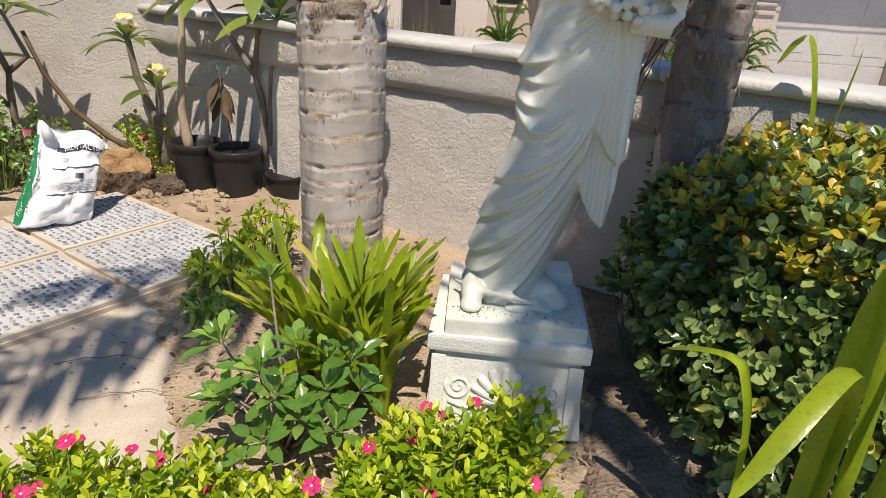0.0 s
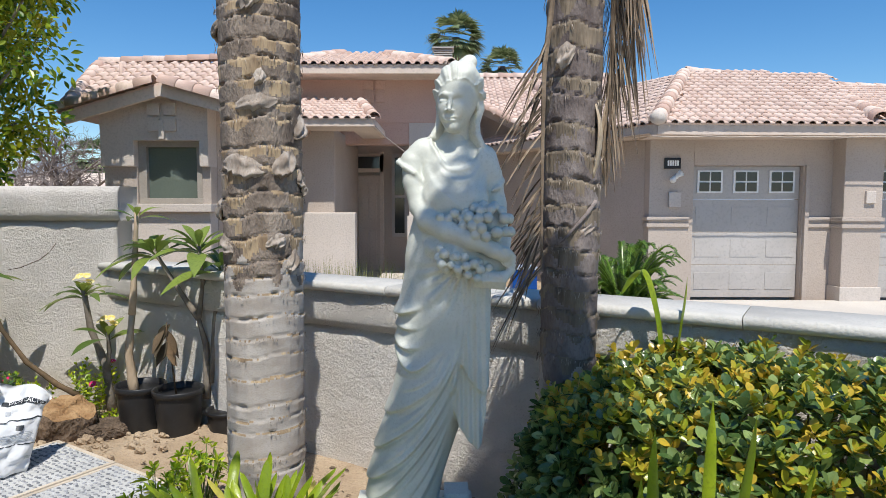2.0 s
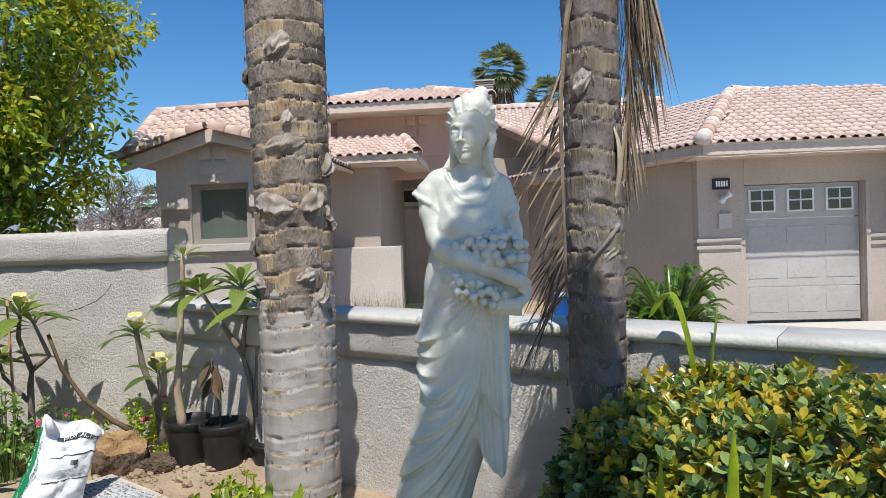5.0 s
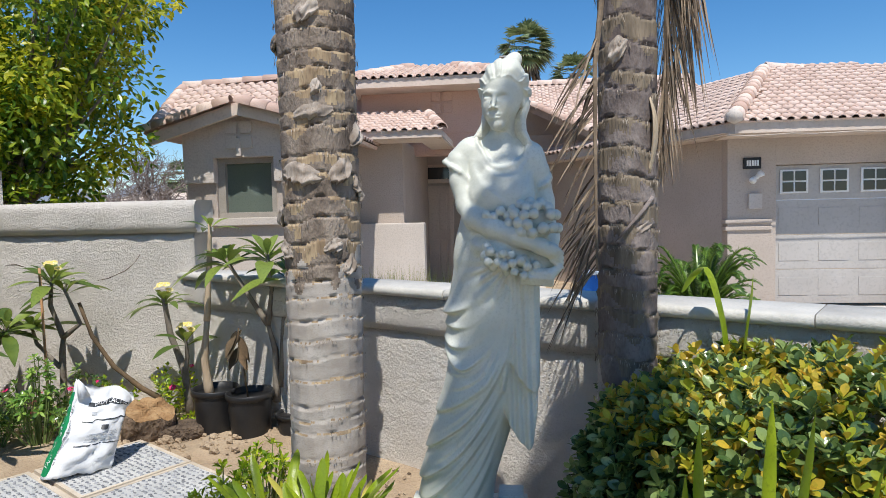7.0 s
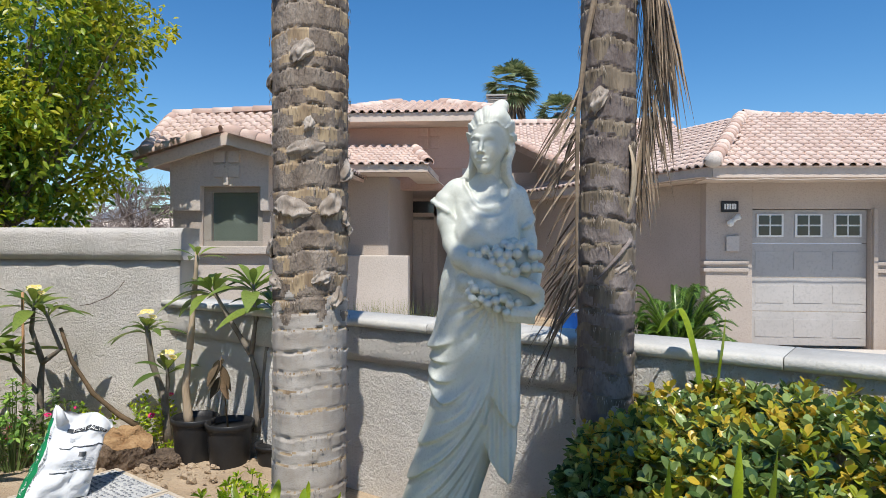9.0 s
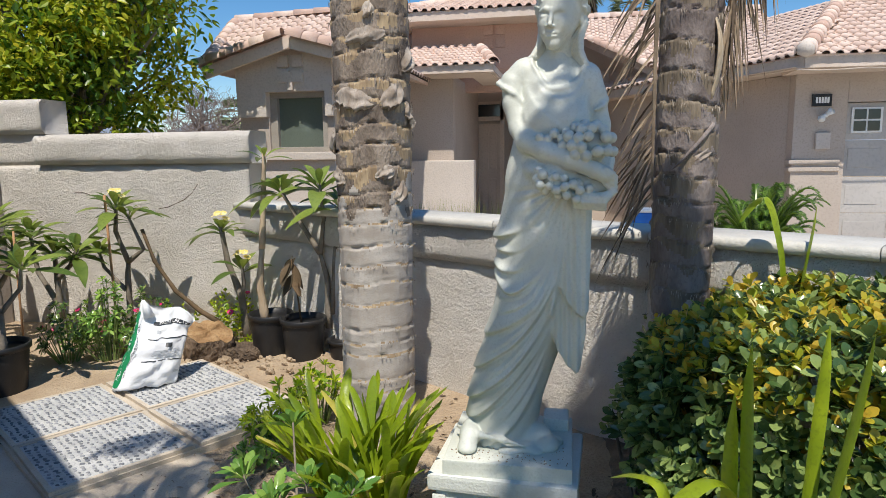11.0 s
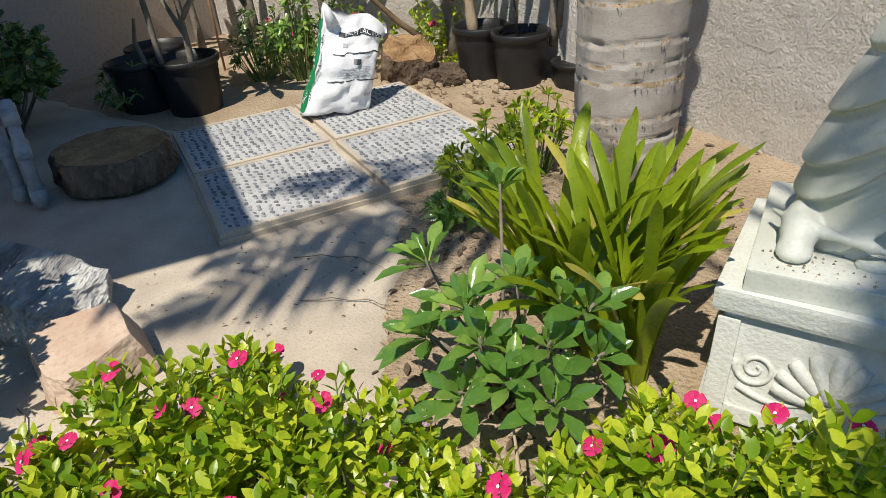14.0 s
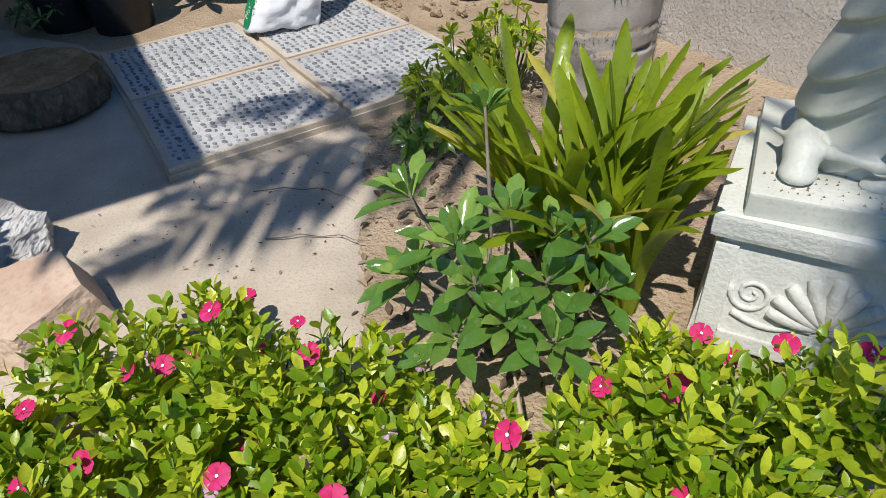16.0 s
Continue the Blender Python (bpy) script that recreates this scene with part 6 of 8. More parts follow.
def shade_palm():
    """Unseen leaning palm, added beside the camera to throw feathered shade on walk, bed and statue."""
    th = empty("palm_tree", "unseen leaning palm with a sparse green crown, added for its shade", "palm tree", (2.27, -0.63, 0))
    hub = Vector((-1.09, 1.01, 4.2))
    tube_part("trunk", [(0, 0, -0.1), (-0.33, 0.30, 1.6), (-0.71, 0.67, 3.0), hub], [0.17, 0.13, 0.11, 0.09], BARK, th, "", 16)
    g = np.random.default_rng(17)
    for k, (a, l) in enumerate(((126, 0.75), (118, 0.70), (114, 0.95), (108, 1.20), (97, 1.3), (94, 1.4), (92, 1.5), (90, 1.2), (88, 1.65), (86, 1.4), (84, 1.6), (188, 0.45))):
        frond(th, hub, radians(a), l, g.uniform(0.25, 0.6), g.uniform(0.4, 0.7), SAGO, 150 + k, leaf=0.36, n=54, width=0.042, hang=0.3)
    # long fronds that reach over the walk, bare on the inner half
    for k, (pts, ln) in enumerate(((((-0.71, 0.34, 0.4), (-1.26, 0.49, 0.3), (-1.71, 0.19, 0.05), (-2.06, -0.26, -0.3)), 0.36),
                                   (((-0.76, 0.46, 0.2), (-1.32, 0.64, 0.1), (-1.76, 0.46, -0.1), (-2.16, 0.12, -0.4)), 0.36),
                                   (((-0.76, 0.54, 0.4), (-1.36, 0.76, 0.3), (-1.81, 0.76, 0.0), (-2.26, 0.56, -0.3)), 0.34))):
        pts = [hub] + [hub + Vector(p) for p in pts]
        rib = tube(pts, [0.018, 0.016, 0.012, 0.008, 0.003], 5)
        V, F = join(rib, pinnate(pts, ln, 0.040, 50, 0.2, 170 + k, thin=0.06, start=0.53))
        raw("frond", V, F, SAGO, th)
    return th


shade_palm()


# ---- bed plants ----
UP = np.array([0, 0, 1.0])


def strap_leaf(parent, pts, width, material, label="", twist=0.0):
    """One long strap leaf along a smooth line of points, folded along its midrib, with a rounded tip."""
    P = [np.array(p, float) for p in pts]
    P = [2 * P[0] - P[1]] + P + [2 * P[-1] - P[-2]]
    C = []
    for i in range(1, len(P) - 2):
        for t in np.linspace(0, 1, 7)[:-1]:
            a, b, c, d = P[i - 1:i + 3]
            C.append(0.5 * (2 * b + (c - a) * t + (2 * a - 5 * b + 4 * c - d) * t * t + (3 * b - a - 3 * c + d) * t ** 3))
    C = np.array(C + [P[-2]])
    T = unit(np.gradient(C, axis=0))
    out = unit(np.array([C[-1][0] - C[0][0], C[-1][1] - C[0][1], 0.0]) + np.array([1e-4, 0, 0]))
    S0 = np.array([-out[1], out[0], 0.0])
    S0 = unit(S0 * math.cos(twist) + out * math.sin(twist))
    S = unit(S0 - T * (T @ S0)[:, None])
    N = np.cross(S, T)
    s = np.linspace(0, 1, len(C))
    w = width * 0.5 * np.minimum(1, 0.62 + 0.9 * s) * np.sqrt(np.clip((1.0 - s) / 0.16, 0.0, 1)) + 0.001
    V = np.stack([C - S * w[:, None] + N * (w * 0.34)[:, None], C, C + S * w[:, None] + N * (w * 0.34)[:, None]], 1).reshape(-1, 3)
    F = [(i * 3 + j, i * 3 + j + 1, i * 3 + j + 4, i * 3 + j + 3) for i in range(len(C) - 1) for j in (0, 1)]
    return raw("leaf", V, F, material, parent, label, True)


def fan_clump(name, label, at, crowns, leaves, lengths, widths, seed, yellow=0, low=56):
    """Fans of strap leaves from several crowns: upright in the heart, arching outwards at the rim."""
    g = np.random.default_rng(seed)
    th = empty(name, label, "strap-leaf plant", at)
    for ci, (cx, cy) in enumerate(crowns):
        for i in range(leaves):
            q = (i + 0.5) / leaves
            a = i * 2.4 + ci + g.normal(0, 0.25)
            el = radians(84 - (84 - low) * q ** 1.15 + g.normal(0, 5))
            L = g.uniform(*lengths) * (0.80 + 0.25 * math.sin(math.pi * (0.25 + 0.6 * q)))
            o = np.array([math.cos(a) + 0.3 * cx / 0.2, math.sin(a) * 0.8 + 0.3 * cy / 0.2 + 0.15, 0.0])
            o /= np.linalg.norm(o) + 1e-6
            if o[0] > 0.35 and o[1] < 0.6:
                el = max(el, radians(68))
            bend = g.uniform(0.02, 0.16) + 0.14 * q ** 3
            for room, way in ((0.225 - cx, o[0]), (0.32 + cx, -o[0])):
                if way * L > room:
                    el = max(el, math.acos(max(0.0, room) / (way * L)) + 1.4 * bend)
            pts = []
            for s in (0.0, 0.3, 0.6, 0.85, 1.0):
                e = el - bend * 2.0 * s * s
                pts.append(np.array([cx, cy, -0.03]) + o * (0.015 + L * s * math.cos(e)) + np.array([0, 0, max(0.02 * s, L * s * math.sin(e))]))
            yel = q > 0.75 and yellow > 0 and g.uniform() < 0.5
            yellow -= 1 if yel else 0
            strap_leaf(th, pts, g.uniform(*widths), YELLOWED if yel else STRAP, "yellowed dying leaf" if yel else "", g.normal(0, 0.35))
    return th


fan_clump("strap_leaf_clump", "clump of arching bright green strap leaves, some yellowed", (0.01, 2.60, 0.0), ((-0.13, 0.07), (-0.02, 0.08), (0.02, -0.03), (0.09, 0.04), (0.13, -0.06), (-0.07, 0.0)), 17, (0.40, 0.60), (0.026, 0.038), 41, 14, 62)

tall = empty("strap_leaf_clump", "tall strap-leaf plant with long bent green blades before the hedge", "strap-leaf plant", (1.12, 1.85, -0.03))
for pts, w in ((((-0.12, 0.08, 0), (-0.13, 0.09, 0.44), (-0.150, 0.120, 0.60), (-0.175, 0.145, 0.640), (-0.22, 0.21, 0.62), (-0.265, 0.29, 0.565)), 0.032),
               (((0.0, 0.03, 0), (0.0, 0.03, 0.46), (-0.035, -0.02, 0.68), (-0.11, -0.10, 0.775), (-0.215, -0.18, 0.72), (-0.32, -0.24, 0.60)), 0.036),
               (((0.0, 0.02, 0), (0.0, 0.02, 0.50), (-0.02, 0.0, 1.02)), 0.045), (((-0.04, 0.03, 0), (-0.04, 0.02, 0.40), (-0.05, -0.01, 0.92)), 0.034),
               (((0.08, 0.08, 0), (0.15, 0.17, 0.46), (0.25, 0.36, 0.97)), 0.036), (((0.05, 0.01, 0), (0.12, 0.03, 0.50), (0.24, 0.10, 1.02)), 0.048),
               (((0.08, -0.01, 0), (0.18, 0.01, 0.44), (0.36, 0.07, 0.92)), 0.050), (((0.06, -0.05, 0), (0.16, -0.09, 0.40), (0.30, -0.13, 0.70)), 0.050)):
    strap_leaf(tall, pts, w, STRAP, "", 0.5 if len(pts) < 6 else 0.0)
shoots = empty("strap_leaf_clump", "slender strap-leaf shoots rising behind the hedge", "strap-leaf plant", (1.56, 3.06, 0.0))
for pts, w in ((((-0.02, 0, 0.3), (-0.03, 0.02, 0.85), (-0.06, 0.04, 1.08), (-0.10, 0.05, 1.19), (-0.15, 0.05, 1.17), (-0.20, 0.03, 1.10)), 0.030), (((0, 0, 0.3), (0.01, 0, 0.8), (0.06, 0.02, 1.17)), 0.034)):
    strap_leaf(shoots, pts, w, STRAP, "", 0.9)


def rosette(at, axis, n, L, W, seed, open_=0.9, droop=0.2, shape=(0.15, 0.55, 0.95, 0.8, 0.05), fold=0.12):
    """A whorl of leaves round a shoot tip."""
    g = np.random.default_rng(seed)
    axis = np.array(axis, float)
    axis /= np.linalg.norm(axis)
    s = np.cross(axis, [0.3, 0.9, 0.2])
    s /= np.linalg.norm(s)
    t = np.cross(axis, s)
    P, D, N, LL = [], [], [], []
    for i in range(n):
        a = i * 2.4 + g.normal(0, 0.15)
        q = (i + 1) / n
        out = open_ * (0.35 + 0.75 * q)
        r = s * math.cos(a) + t * math.sin(a)
        d = r * out + axis * (1.15 - out)
        P.append(np.array(at) - axis * (0.02 + 0.25 * L * q * 0.5) + r * 0.004)
        D.append(d)
        N.append(axis * out - r * (1.15 - out) * 0.9 + g.normal(0, 0.1, 3))
        LL.append(L * (0.55 + 0.5 * q) * g.uniform(0.85, 1.1))
    LL = np.array(LL)
    return blades(np.array(P), np.array(D), np.array(N), LL, LL * W / L, droop, fold, shape)


def glossy_shrub():
    th = empty("glossy_shrub", "low shrub with glossy dark green whorled leaves", "shrub", (-0.10, 2.30, 0.0))
    g = np.random.default_rng(61)
    tips = [(-0.19, 0.02, 0.36), (-0.06, -0.05, 0.32), (0.03, 0.02, 0.36), (0.19, 0.03, 0.33), (-0.11, 0.25, 0.45), (0.08, -0.12, 0.22), (0.17, -0.12, 0.20), (-0.13, -0.10, 0.26),
            (-0.02, -0.15, 0.17), (0.23, -0.02, 0.26), (0.10, 0.10, 0.28), (0.05, -0.04, 0.22), (-0.09, 0.05, 0.25), (-0.17, -0.04, 0.20), (0.0, -0.09, 0.27), (0.13, -0.04, 0.27)]
    for i, p in enumerate(tips):
        root = Vector((0.02 * math.sin(i), 0.02 * math.cos(i), -0.02))
        mid = Vector(p) * 0.5 + Vector((g.uniform(-0.02, 0.02), g.uniform(-0.02, 0.02), 0.01))
        tube_part("stem", [root, mid, Vector(p)], [0.006, 0.005, 0.003], STEM_GREY, th, "", 5)
        V, F = rosette(p, (p[0] * 0.9 + 0.05 * math.sin(i * 5), p[1] * 0.9 - 0.12, 0.55), 12, g.uniform(0.10, 0.13), 0.036, 200 + i, 0.70, 0.18, (0.08, 0.28, 0.62, 0.98, 0.84, 0.08), 0.30)
        raw("leaf_whorl", V, F, GLOSSY, th, "", True)
    tube_part("bare_twig", [(0.10, -0.28, 0.02), (0.14, -0.22, 0.10), (0.10, -0.16, 0.16)], [0.006, 0.005, 0.002], STEM_TAN, th, "pale bare twig", 5)
    tube_part("bare_twig", [(0.10, -0.28, 0.02), (0.20, -0.24, 0.09), (0.24, -0.20, 0.12)], [0.005, 0.004, 0.002], STEM_TAN, th, "pale bare twig", 5)
    return th


glossy_shrub()


def flower_mesh(r, petals, material, eye):
    """Five flat overlapping petals with a pale eye."""
    vs, fs = [], []
    for k in range(petals):
        a = 2 * math.pi * k / petals
        c, s = math.cos(a), math.sin(a)
        o = len(vs)
        for q, w, h in ((0.10, 0.05, 0.0), (0.45, 0.34, 0.05), (0.85, 0.52, 0.06), (1.0, 0.30, 0.03)):
            for e in (-1, 0, 1):
                x, y = r * q, r * w * e
                vs.append((x * c - y * s, x * s + y * c, r * (h - 0.10 * abs(e) * (k % 2)) + 0.0006 * k))
        for i in range(3):
            for j in range(2):
                b = o + i * 3 + j
                fs.append((b, b + 1, b + 4, b + 3))
    me = bpy.data.meshes.new("flower")
    me.from_pydata(vs, [], fs)
    me.materials.append(material)
    me.materials.append(eye)
    n = 7
    o = len(vs)
    e = bpy.data.meshes.new("flower_eye")
    e.from_pydata([(r * 0.14 * math.cos(2 * math.pi * k / n), r * 0.14 * math.sin(2 * math.pi * k / n), r * 0.03 + 0.003) for k in range(n)] + [(0, 0, r * 0.10 + 0.003)], [], [(k, (k + 1) % n, n) for k in range(n)])
    e.materials.append(eye)
    return me, e


PINK_ME, EYE_ME = flower_mesh(0.0195, 5, PETAL, WHITE_EYE)
PINK_FADED, EYE2_ME = flower_mesh(0.015, 5, PETAL_PALE, WHITE_EYE)
CREAM_ME, YEYE_ME = flower_mesh(0.030, 5, PLUM_PETAL, WHITE_EYE)


def bloom(parent, me, eye, at, axis, scale=1.0, name="flower"):
    ax = Vector(axis).normalized()
    m = Matrix.Translation(at) @ ax.to_track_quat("Z", "Y").to_matrix().to_4x4() @ pose(0, 0, 0, 0, 0, random.uniform(0, 72)) @ Matrix.Scale(scale, 4)
    ob = new(name, me)
    ob.parent = parent
    ob.matrix_local = m
    e = new("flower_eye", eye)
    e.parent = ob
    return ob


def vinca_plant(at, radius, height, shoots, seed, flowers=4, faded=1, leaf_l=0.040, material=None, group="periwinkles in the bed"):
    """A mound of upright shoots with paired rounded leaves, and a few five-petal flowers."""
    g = np.random.default_rng(seed)
    th = empty("periwinkle", "lime-green periwinkle mound with magenta flowers", "flowering plant", at, group)
    P, D, N, L, W = [], [], [], [], []
    tips = []
    for s in range(shoots):
        a, q = g.uniform(0, 2 * math.pi), math.sqrt(g.uniform(0, 1))
        fx, fy = radius * q * math.cos(a), radius * q * math.sin(a)
        h = height * (1 - 0.45 * q * q) * g.uniform(0.8, 1.15)
        ax = unit(np.array([fx * 0.8, fy * 0.8, 0.22]))
        tip = np.array([fx * 1.15, fy * 1.15, h])
        tips.append((tip, ax))
        nodes = 6
        for k in range(nodes):
            u = k / (nodes - 1)
            c = tip - ax * (0.14 * (1 - u)) * height / 0.25
            b = g.uniform(0, math.pi) if k % 2 else g.uniform(0, math.pi) + 1.5
            size = leaf_l * (0.62 + 0.6 * math.sin(0.5 + 2.2 * (1 - u))) * g.uniform(0.8, 1.2)
            for e in (0, math.pi):
                r = np.array([math.cos(b + e), math.sin(b + e), 0])
                d = r * (0.95 - 0.35 * u) + ax * (0.30 + 0.55 * u)
                P.append(c)
                D.append(d)
                N.append(ax * 0.9 - r * 0.3 + g.normal(0, 0.34, 3))
                L.append(size)
                W.append(size * g.uniform(0.40, 0.52))
    V, F = blades(np.array(P), np.array(D), np.array(N), np.array(L), np.array(W), 0.14, 0.12, (0.20, 0.60, 0.96, 0.95, 0.62, 0.06))
    raw("foliage", V, F, material or VINCA, th, "", True)
    stems = []
    for tip, ax in tips[::2]:
        stems.append(tube([Vector((tip[0] * 0.35, tip[1] * 0.35, -0.02)), Vector(tip - ax * 0.10), Vector(tip)], [0.003, 0.0025, 0.0015], 4, False))
    V, F = join(*stems)
    tagged(raw("stem", V, F, GREEN_STEM, th), kind="stuff")
    order = g.permutation(len(tips))
    for i in range(flowers):
        tip, ax = tips[order[i % len(tips)]]
        bloom(th, PINK_ME, EYE_ME, Vector(tip + ax * 0.018), (ax[0] * 0.7, ax[1] * 0.7 - 0.45, 0.75), g.uniform(0.8, 1.2))
    for i in range(faded):
        tip, ax = tips[order[(flowers + i) % len(tips)]]
        bloom(th, PINK_FADED, EYE2_ME, Vector(tip + ax * 0.006), (ax[0] + 0.5, -0.5, 0.3), g.uniform(0.7, 1.0))
    return th


VINCAS = [(-0.70, 1.80, 0.16, 0.24, 34, 4, 0), (-0.78, 1.60, 0.13, 0.18, 24, 3, 0), (-0.60, 1.55, 0.17, 0.20, 34, 2, 0), (-0.48, 1.88, 0.18, 0.24, 40, 3, 1), (-0.40, 1.64, 0.18, 0.21, 38, 2, 0),
          (-0.28, 1.95, 0.16, 0.22, 34, 2, 1), (-0.20, 1.72, 0.17, 0.20, 36, 2, 2), (-0.05, 1.90, 0.16, 0.18, 32, 1, 2), (0.02, 1.70, 0.17, 0.19, 36, 1, 1), (0.15, 1.98, 0.16, 0.22, 34, 3, 1),
          (0.22, 1.76, 0.17, 0.23, 36, 2, 0), (0.34, 2.06, 0.16, 0.31, 40, 3, 0), (0.40, 1.84, 0.16, 0.27, 36, 2, 0), (0.52, 2.16, 0.14, 0.33, 36, 3, 0), (0.56, 1.93, 0.13, 0.26, 30, 1, 0),
          (-0.66, 2.02, 0.11, 0.17, 20, 2, 0), (-0.90, 1.45, 0.14, 0.15, 26, 2, 0), (-0.72, 1.35, 0.17, 0.17, 32, 2, 0), (-0.50, 1.38, 0.18, 0.18, 36, 2, 0), (-0.28, 1.46, 0.18, 0.18, 36, 1, 1),
          (-0.05, 1.48, 0.18, 0.17, 36, 1, 1), (0.18, 1.54, 0.17, 0.18, 34, 1, 0), (0.38, 1.60, 0.16, 0.19, 32, 1, 0), (0.26, 2.24, 0.11, 0.18, 20, 1, 0)]
for i, (x, y, r, h, n, fl, fd) in enumerate(VINCAS):
    vinca_plant((x, y, 0.0), r, h, int(n * 1.45), 300 + i, fl, fd)


# ---- clipped hedge at the right ----
def hedge():
    th = empty("hedge_shrub", "dense rounded hedge shrub with glossy dark leaves and yellow-orange tips", "shrub", (2.0, 2.50, 0))
    g = np.random.default_rng(77)
    P, D, N, L = [], [], [], []
    P2, D2, N2, L2 = [], [], [], []

    # shell of shoot tips over a rounded block
    count = 0
    while count < 7000:
        ct, ph = g.uniform(-0.85, 1), g.uniform(0, 2 * math.pi)
        if ct < -0.15 and g.uniform() < 0.35:
            continue
        st = math.sqrt(max(0, 1 - ct * ct))
        dx, dy, dz = st * math.cos(ph), st * math.sin(ph), ct
        pw = 3 + 3.5 * min(1.0, max(0.0, (0.1 - dz) / 0.35))
        k = (abs(dx) ** pw + abs(dy) ** pw + abs(dz) ** pw) ** (-1 / pw)
        bx, by = dx * k * 1.08 + 0.10, dy * k * 0.65 + 0.07
        bz = 0.46 + dz * k * 0.47
        by += -0.35 * bx
        by -= 0.32 * max(0.0, (0.48 - bz) / 0.45) * max(0.0, -dy) * k
        n = noise.noise((bx * 2.4, by * 2.4, bz * 2.4)) * 0.10 + noise.noise((bx * 7, by * 7, bz * 7)) * 0.05
        s = 1 + n - abs(g.normal(0, 0.09))
        if bz < 0.03:
            continue
        nrm = unit(np.array([dx * abs(dx) / 1.12, dy * abs(dy) / 0.92, dz * abs(dz) / 0.44 + 0.05]))
        c = np.array([bx * s, by * s, bz * s])
        ax = unit(nrm + np.array([0, 0, 0.55]) + g.normal(0, 0.25, 3))
        young = dz > 0.40 and g.uniform() < 0.58 or g.uniform() < 0.05
        m = g.integers(5, 8)
        a0 = g.uniform(0, 6.3)
        e1 = unit(np.cross(ax, [0.37, 0.61, 0.2]))
        e2 = np.cross(ax, e1)
        for i in range(m):
            a = a0 + i * 2.4
            r = e1 * math.cos(a) + e2 * math.sin(a)
            q = i / m
            d = r * (0.45 + 0.55 * q) + ax * (0.85 - 0.55 * q)
            lst = (P2, D2, N2, L2) if (young and i < 5) else (P, D, N, L)
            lst[0].append(c - ax * 0.03 * q)
            lst[1].append(d)
            lst[2].append(ax - r * 0.3 + g.normal(0, 0.2, 3))
            lst[3].append(g.uniform(0.040, 0.061) * (0.80 if young and i < 5 else 1.0))
        count += 1
    for nm, q, mt in (("leaves", (P, D, N, L), HAW), ("new_growth", (P2, D2, N2, L2), HAW_NEW)):
        Lq = np.array(q[3])
        V, F = blades(np.array(q[0]), np.array(q[1]), np.array(q[2]), Lq, Lq * 0.59, 0.10, 0.13, (0.2, 0.62, 0.98, 0.9, 0.25))
        tagged(raw(nm, V, F, mt, th, "yellow and orange young leaves" if mt is HAW_NEW else "", True), kind="stuff")
    # inner twigs
    tw = []
    for i in range(60):
        a, r = g.uniform(0, 6.3), g.uniform(0.2, 0.8)
        x, y = 0.95 * r * math.cos(a), 0.8 * r * math.sin(a) - 0.33 * r * math.cos(a)
        tw.append(tube([Vector((x * 0.3, y * 0.3, 0)), Vector((x * 0.8, y * 0.8, 0.3)), Vector((x, y, 0.68))], [0.014, 0.009, 0.004], 5, False))
    V, F = join(*tw)
    tagged(raw("branch", V, F, STEM_GREY, th), kind="stuff")
    return th


hedge()


def loose_shrub(name, label, at, radius, height, shoots, leaf, width, material, seed, cat="shrub", shape=(0.2, 0.9, 1.0, 0.15), per=7):
    g = np.random.default_rng(seed)
    th = empty(name, label, cat, at)
    sets, st = [], []
    for s in range(shoots):
        a, q = g.uniform(0, 2 * math.pi), math.sqrt(g.uniform(0, 1))
        h = height * (1 - 0.5 * q * q) * g.uniform(0.5, 1.1)
        tip = (radius * q * math.cos(a), radius * q * math.sin(a), h)
        sets.append(rosette(tip, (math.cos(a) * q, math.sin(a) * q, 0.7), per, leaf * g.uniform(0.8, 1.2), width, seed * 100 + s, 0.85, 0.2, shape))
        st.append(tube([Vector((tip[0] * 0.3, tip[1] * 0.3, -0.02)), Vector(tip)], [0.004, 0.0025], 4, False))
    V, F = join(*sets)
    raw("foliage", V, F, material, th, "", True)
    V, F = join(*st)
    tagged(raw("stem", V, F, GREEN_STEM, th), kind="stuff")
    return th


loose_shrub("ground_shrub", "pale green leafy weed at the foot of the palm", (-0.62, 3.30, 0.0), 0.20, 0.30, 46, 0.062, 0.020, VINCA, 7)
loose_shrub("ground_shrub", "pale green leafy weed beside the soil heap", (-0.52, 3.52, 0.0), 0.15, 0.36, 34, 0.062, 0.020, VINCA, 8)
loose_shrub("ground_shrub", "low leafy weed at the edge of the pavers", (-0.62, 3.08, 0.0), 0.14, 0.14, 26, 0.05, 0.020, GLOSSY, 9)
loose_shrub("weed", "small green weed behind the soil heap", (-1.52, 4.72, 0.0), 0.10, 0.10, 14, 0.05, 0.018, VINCA, 12)


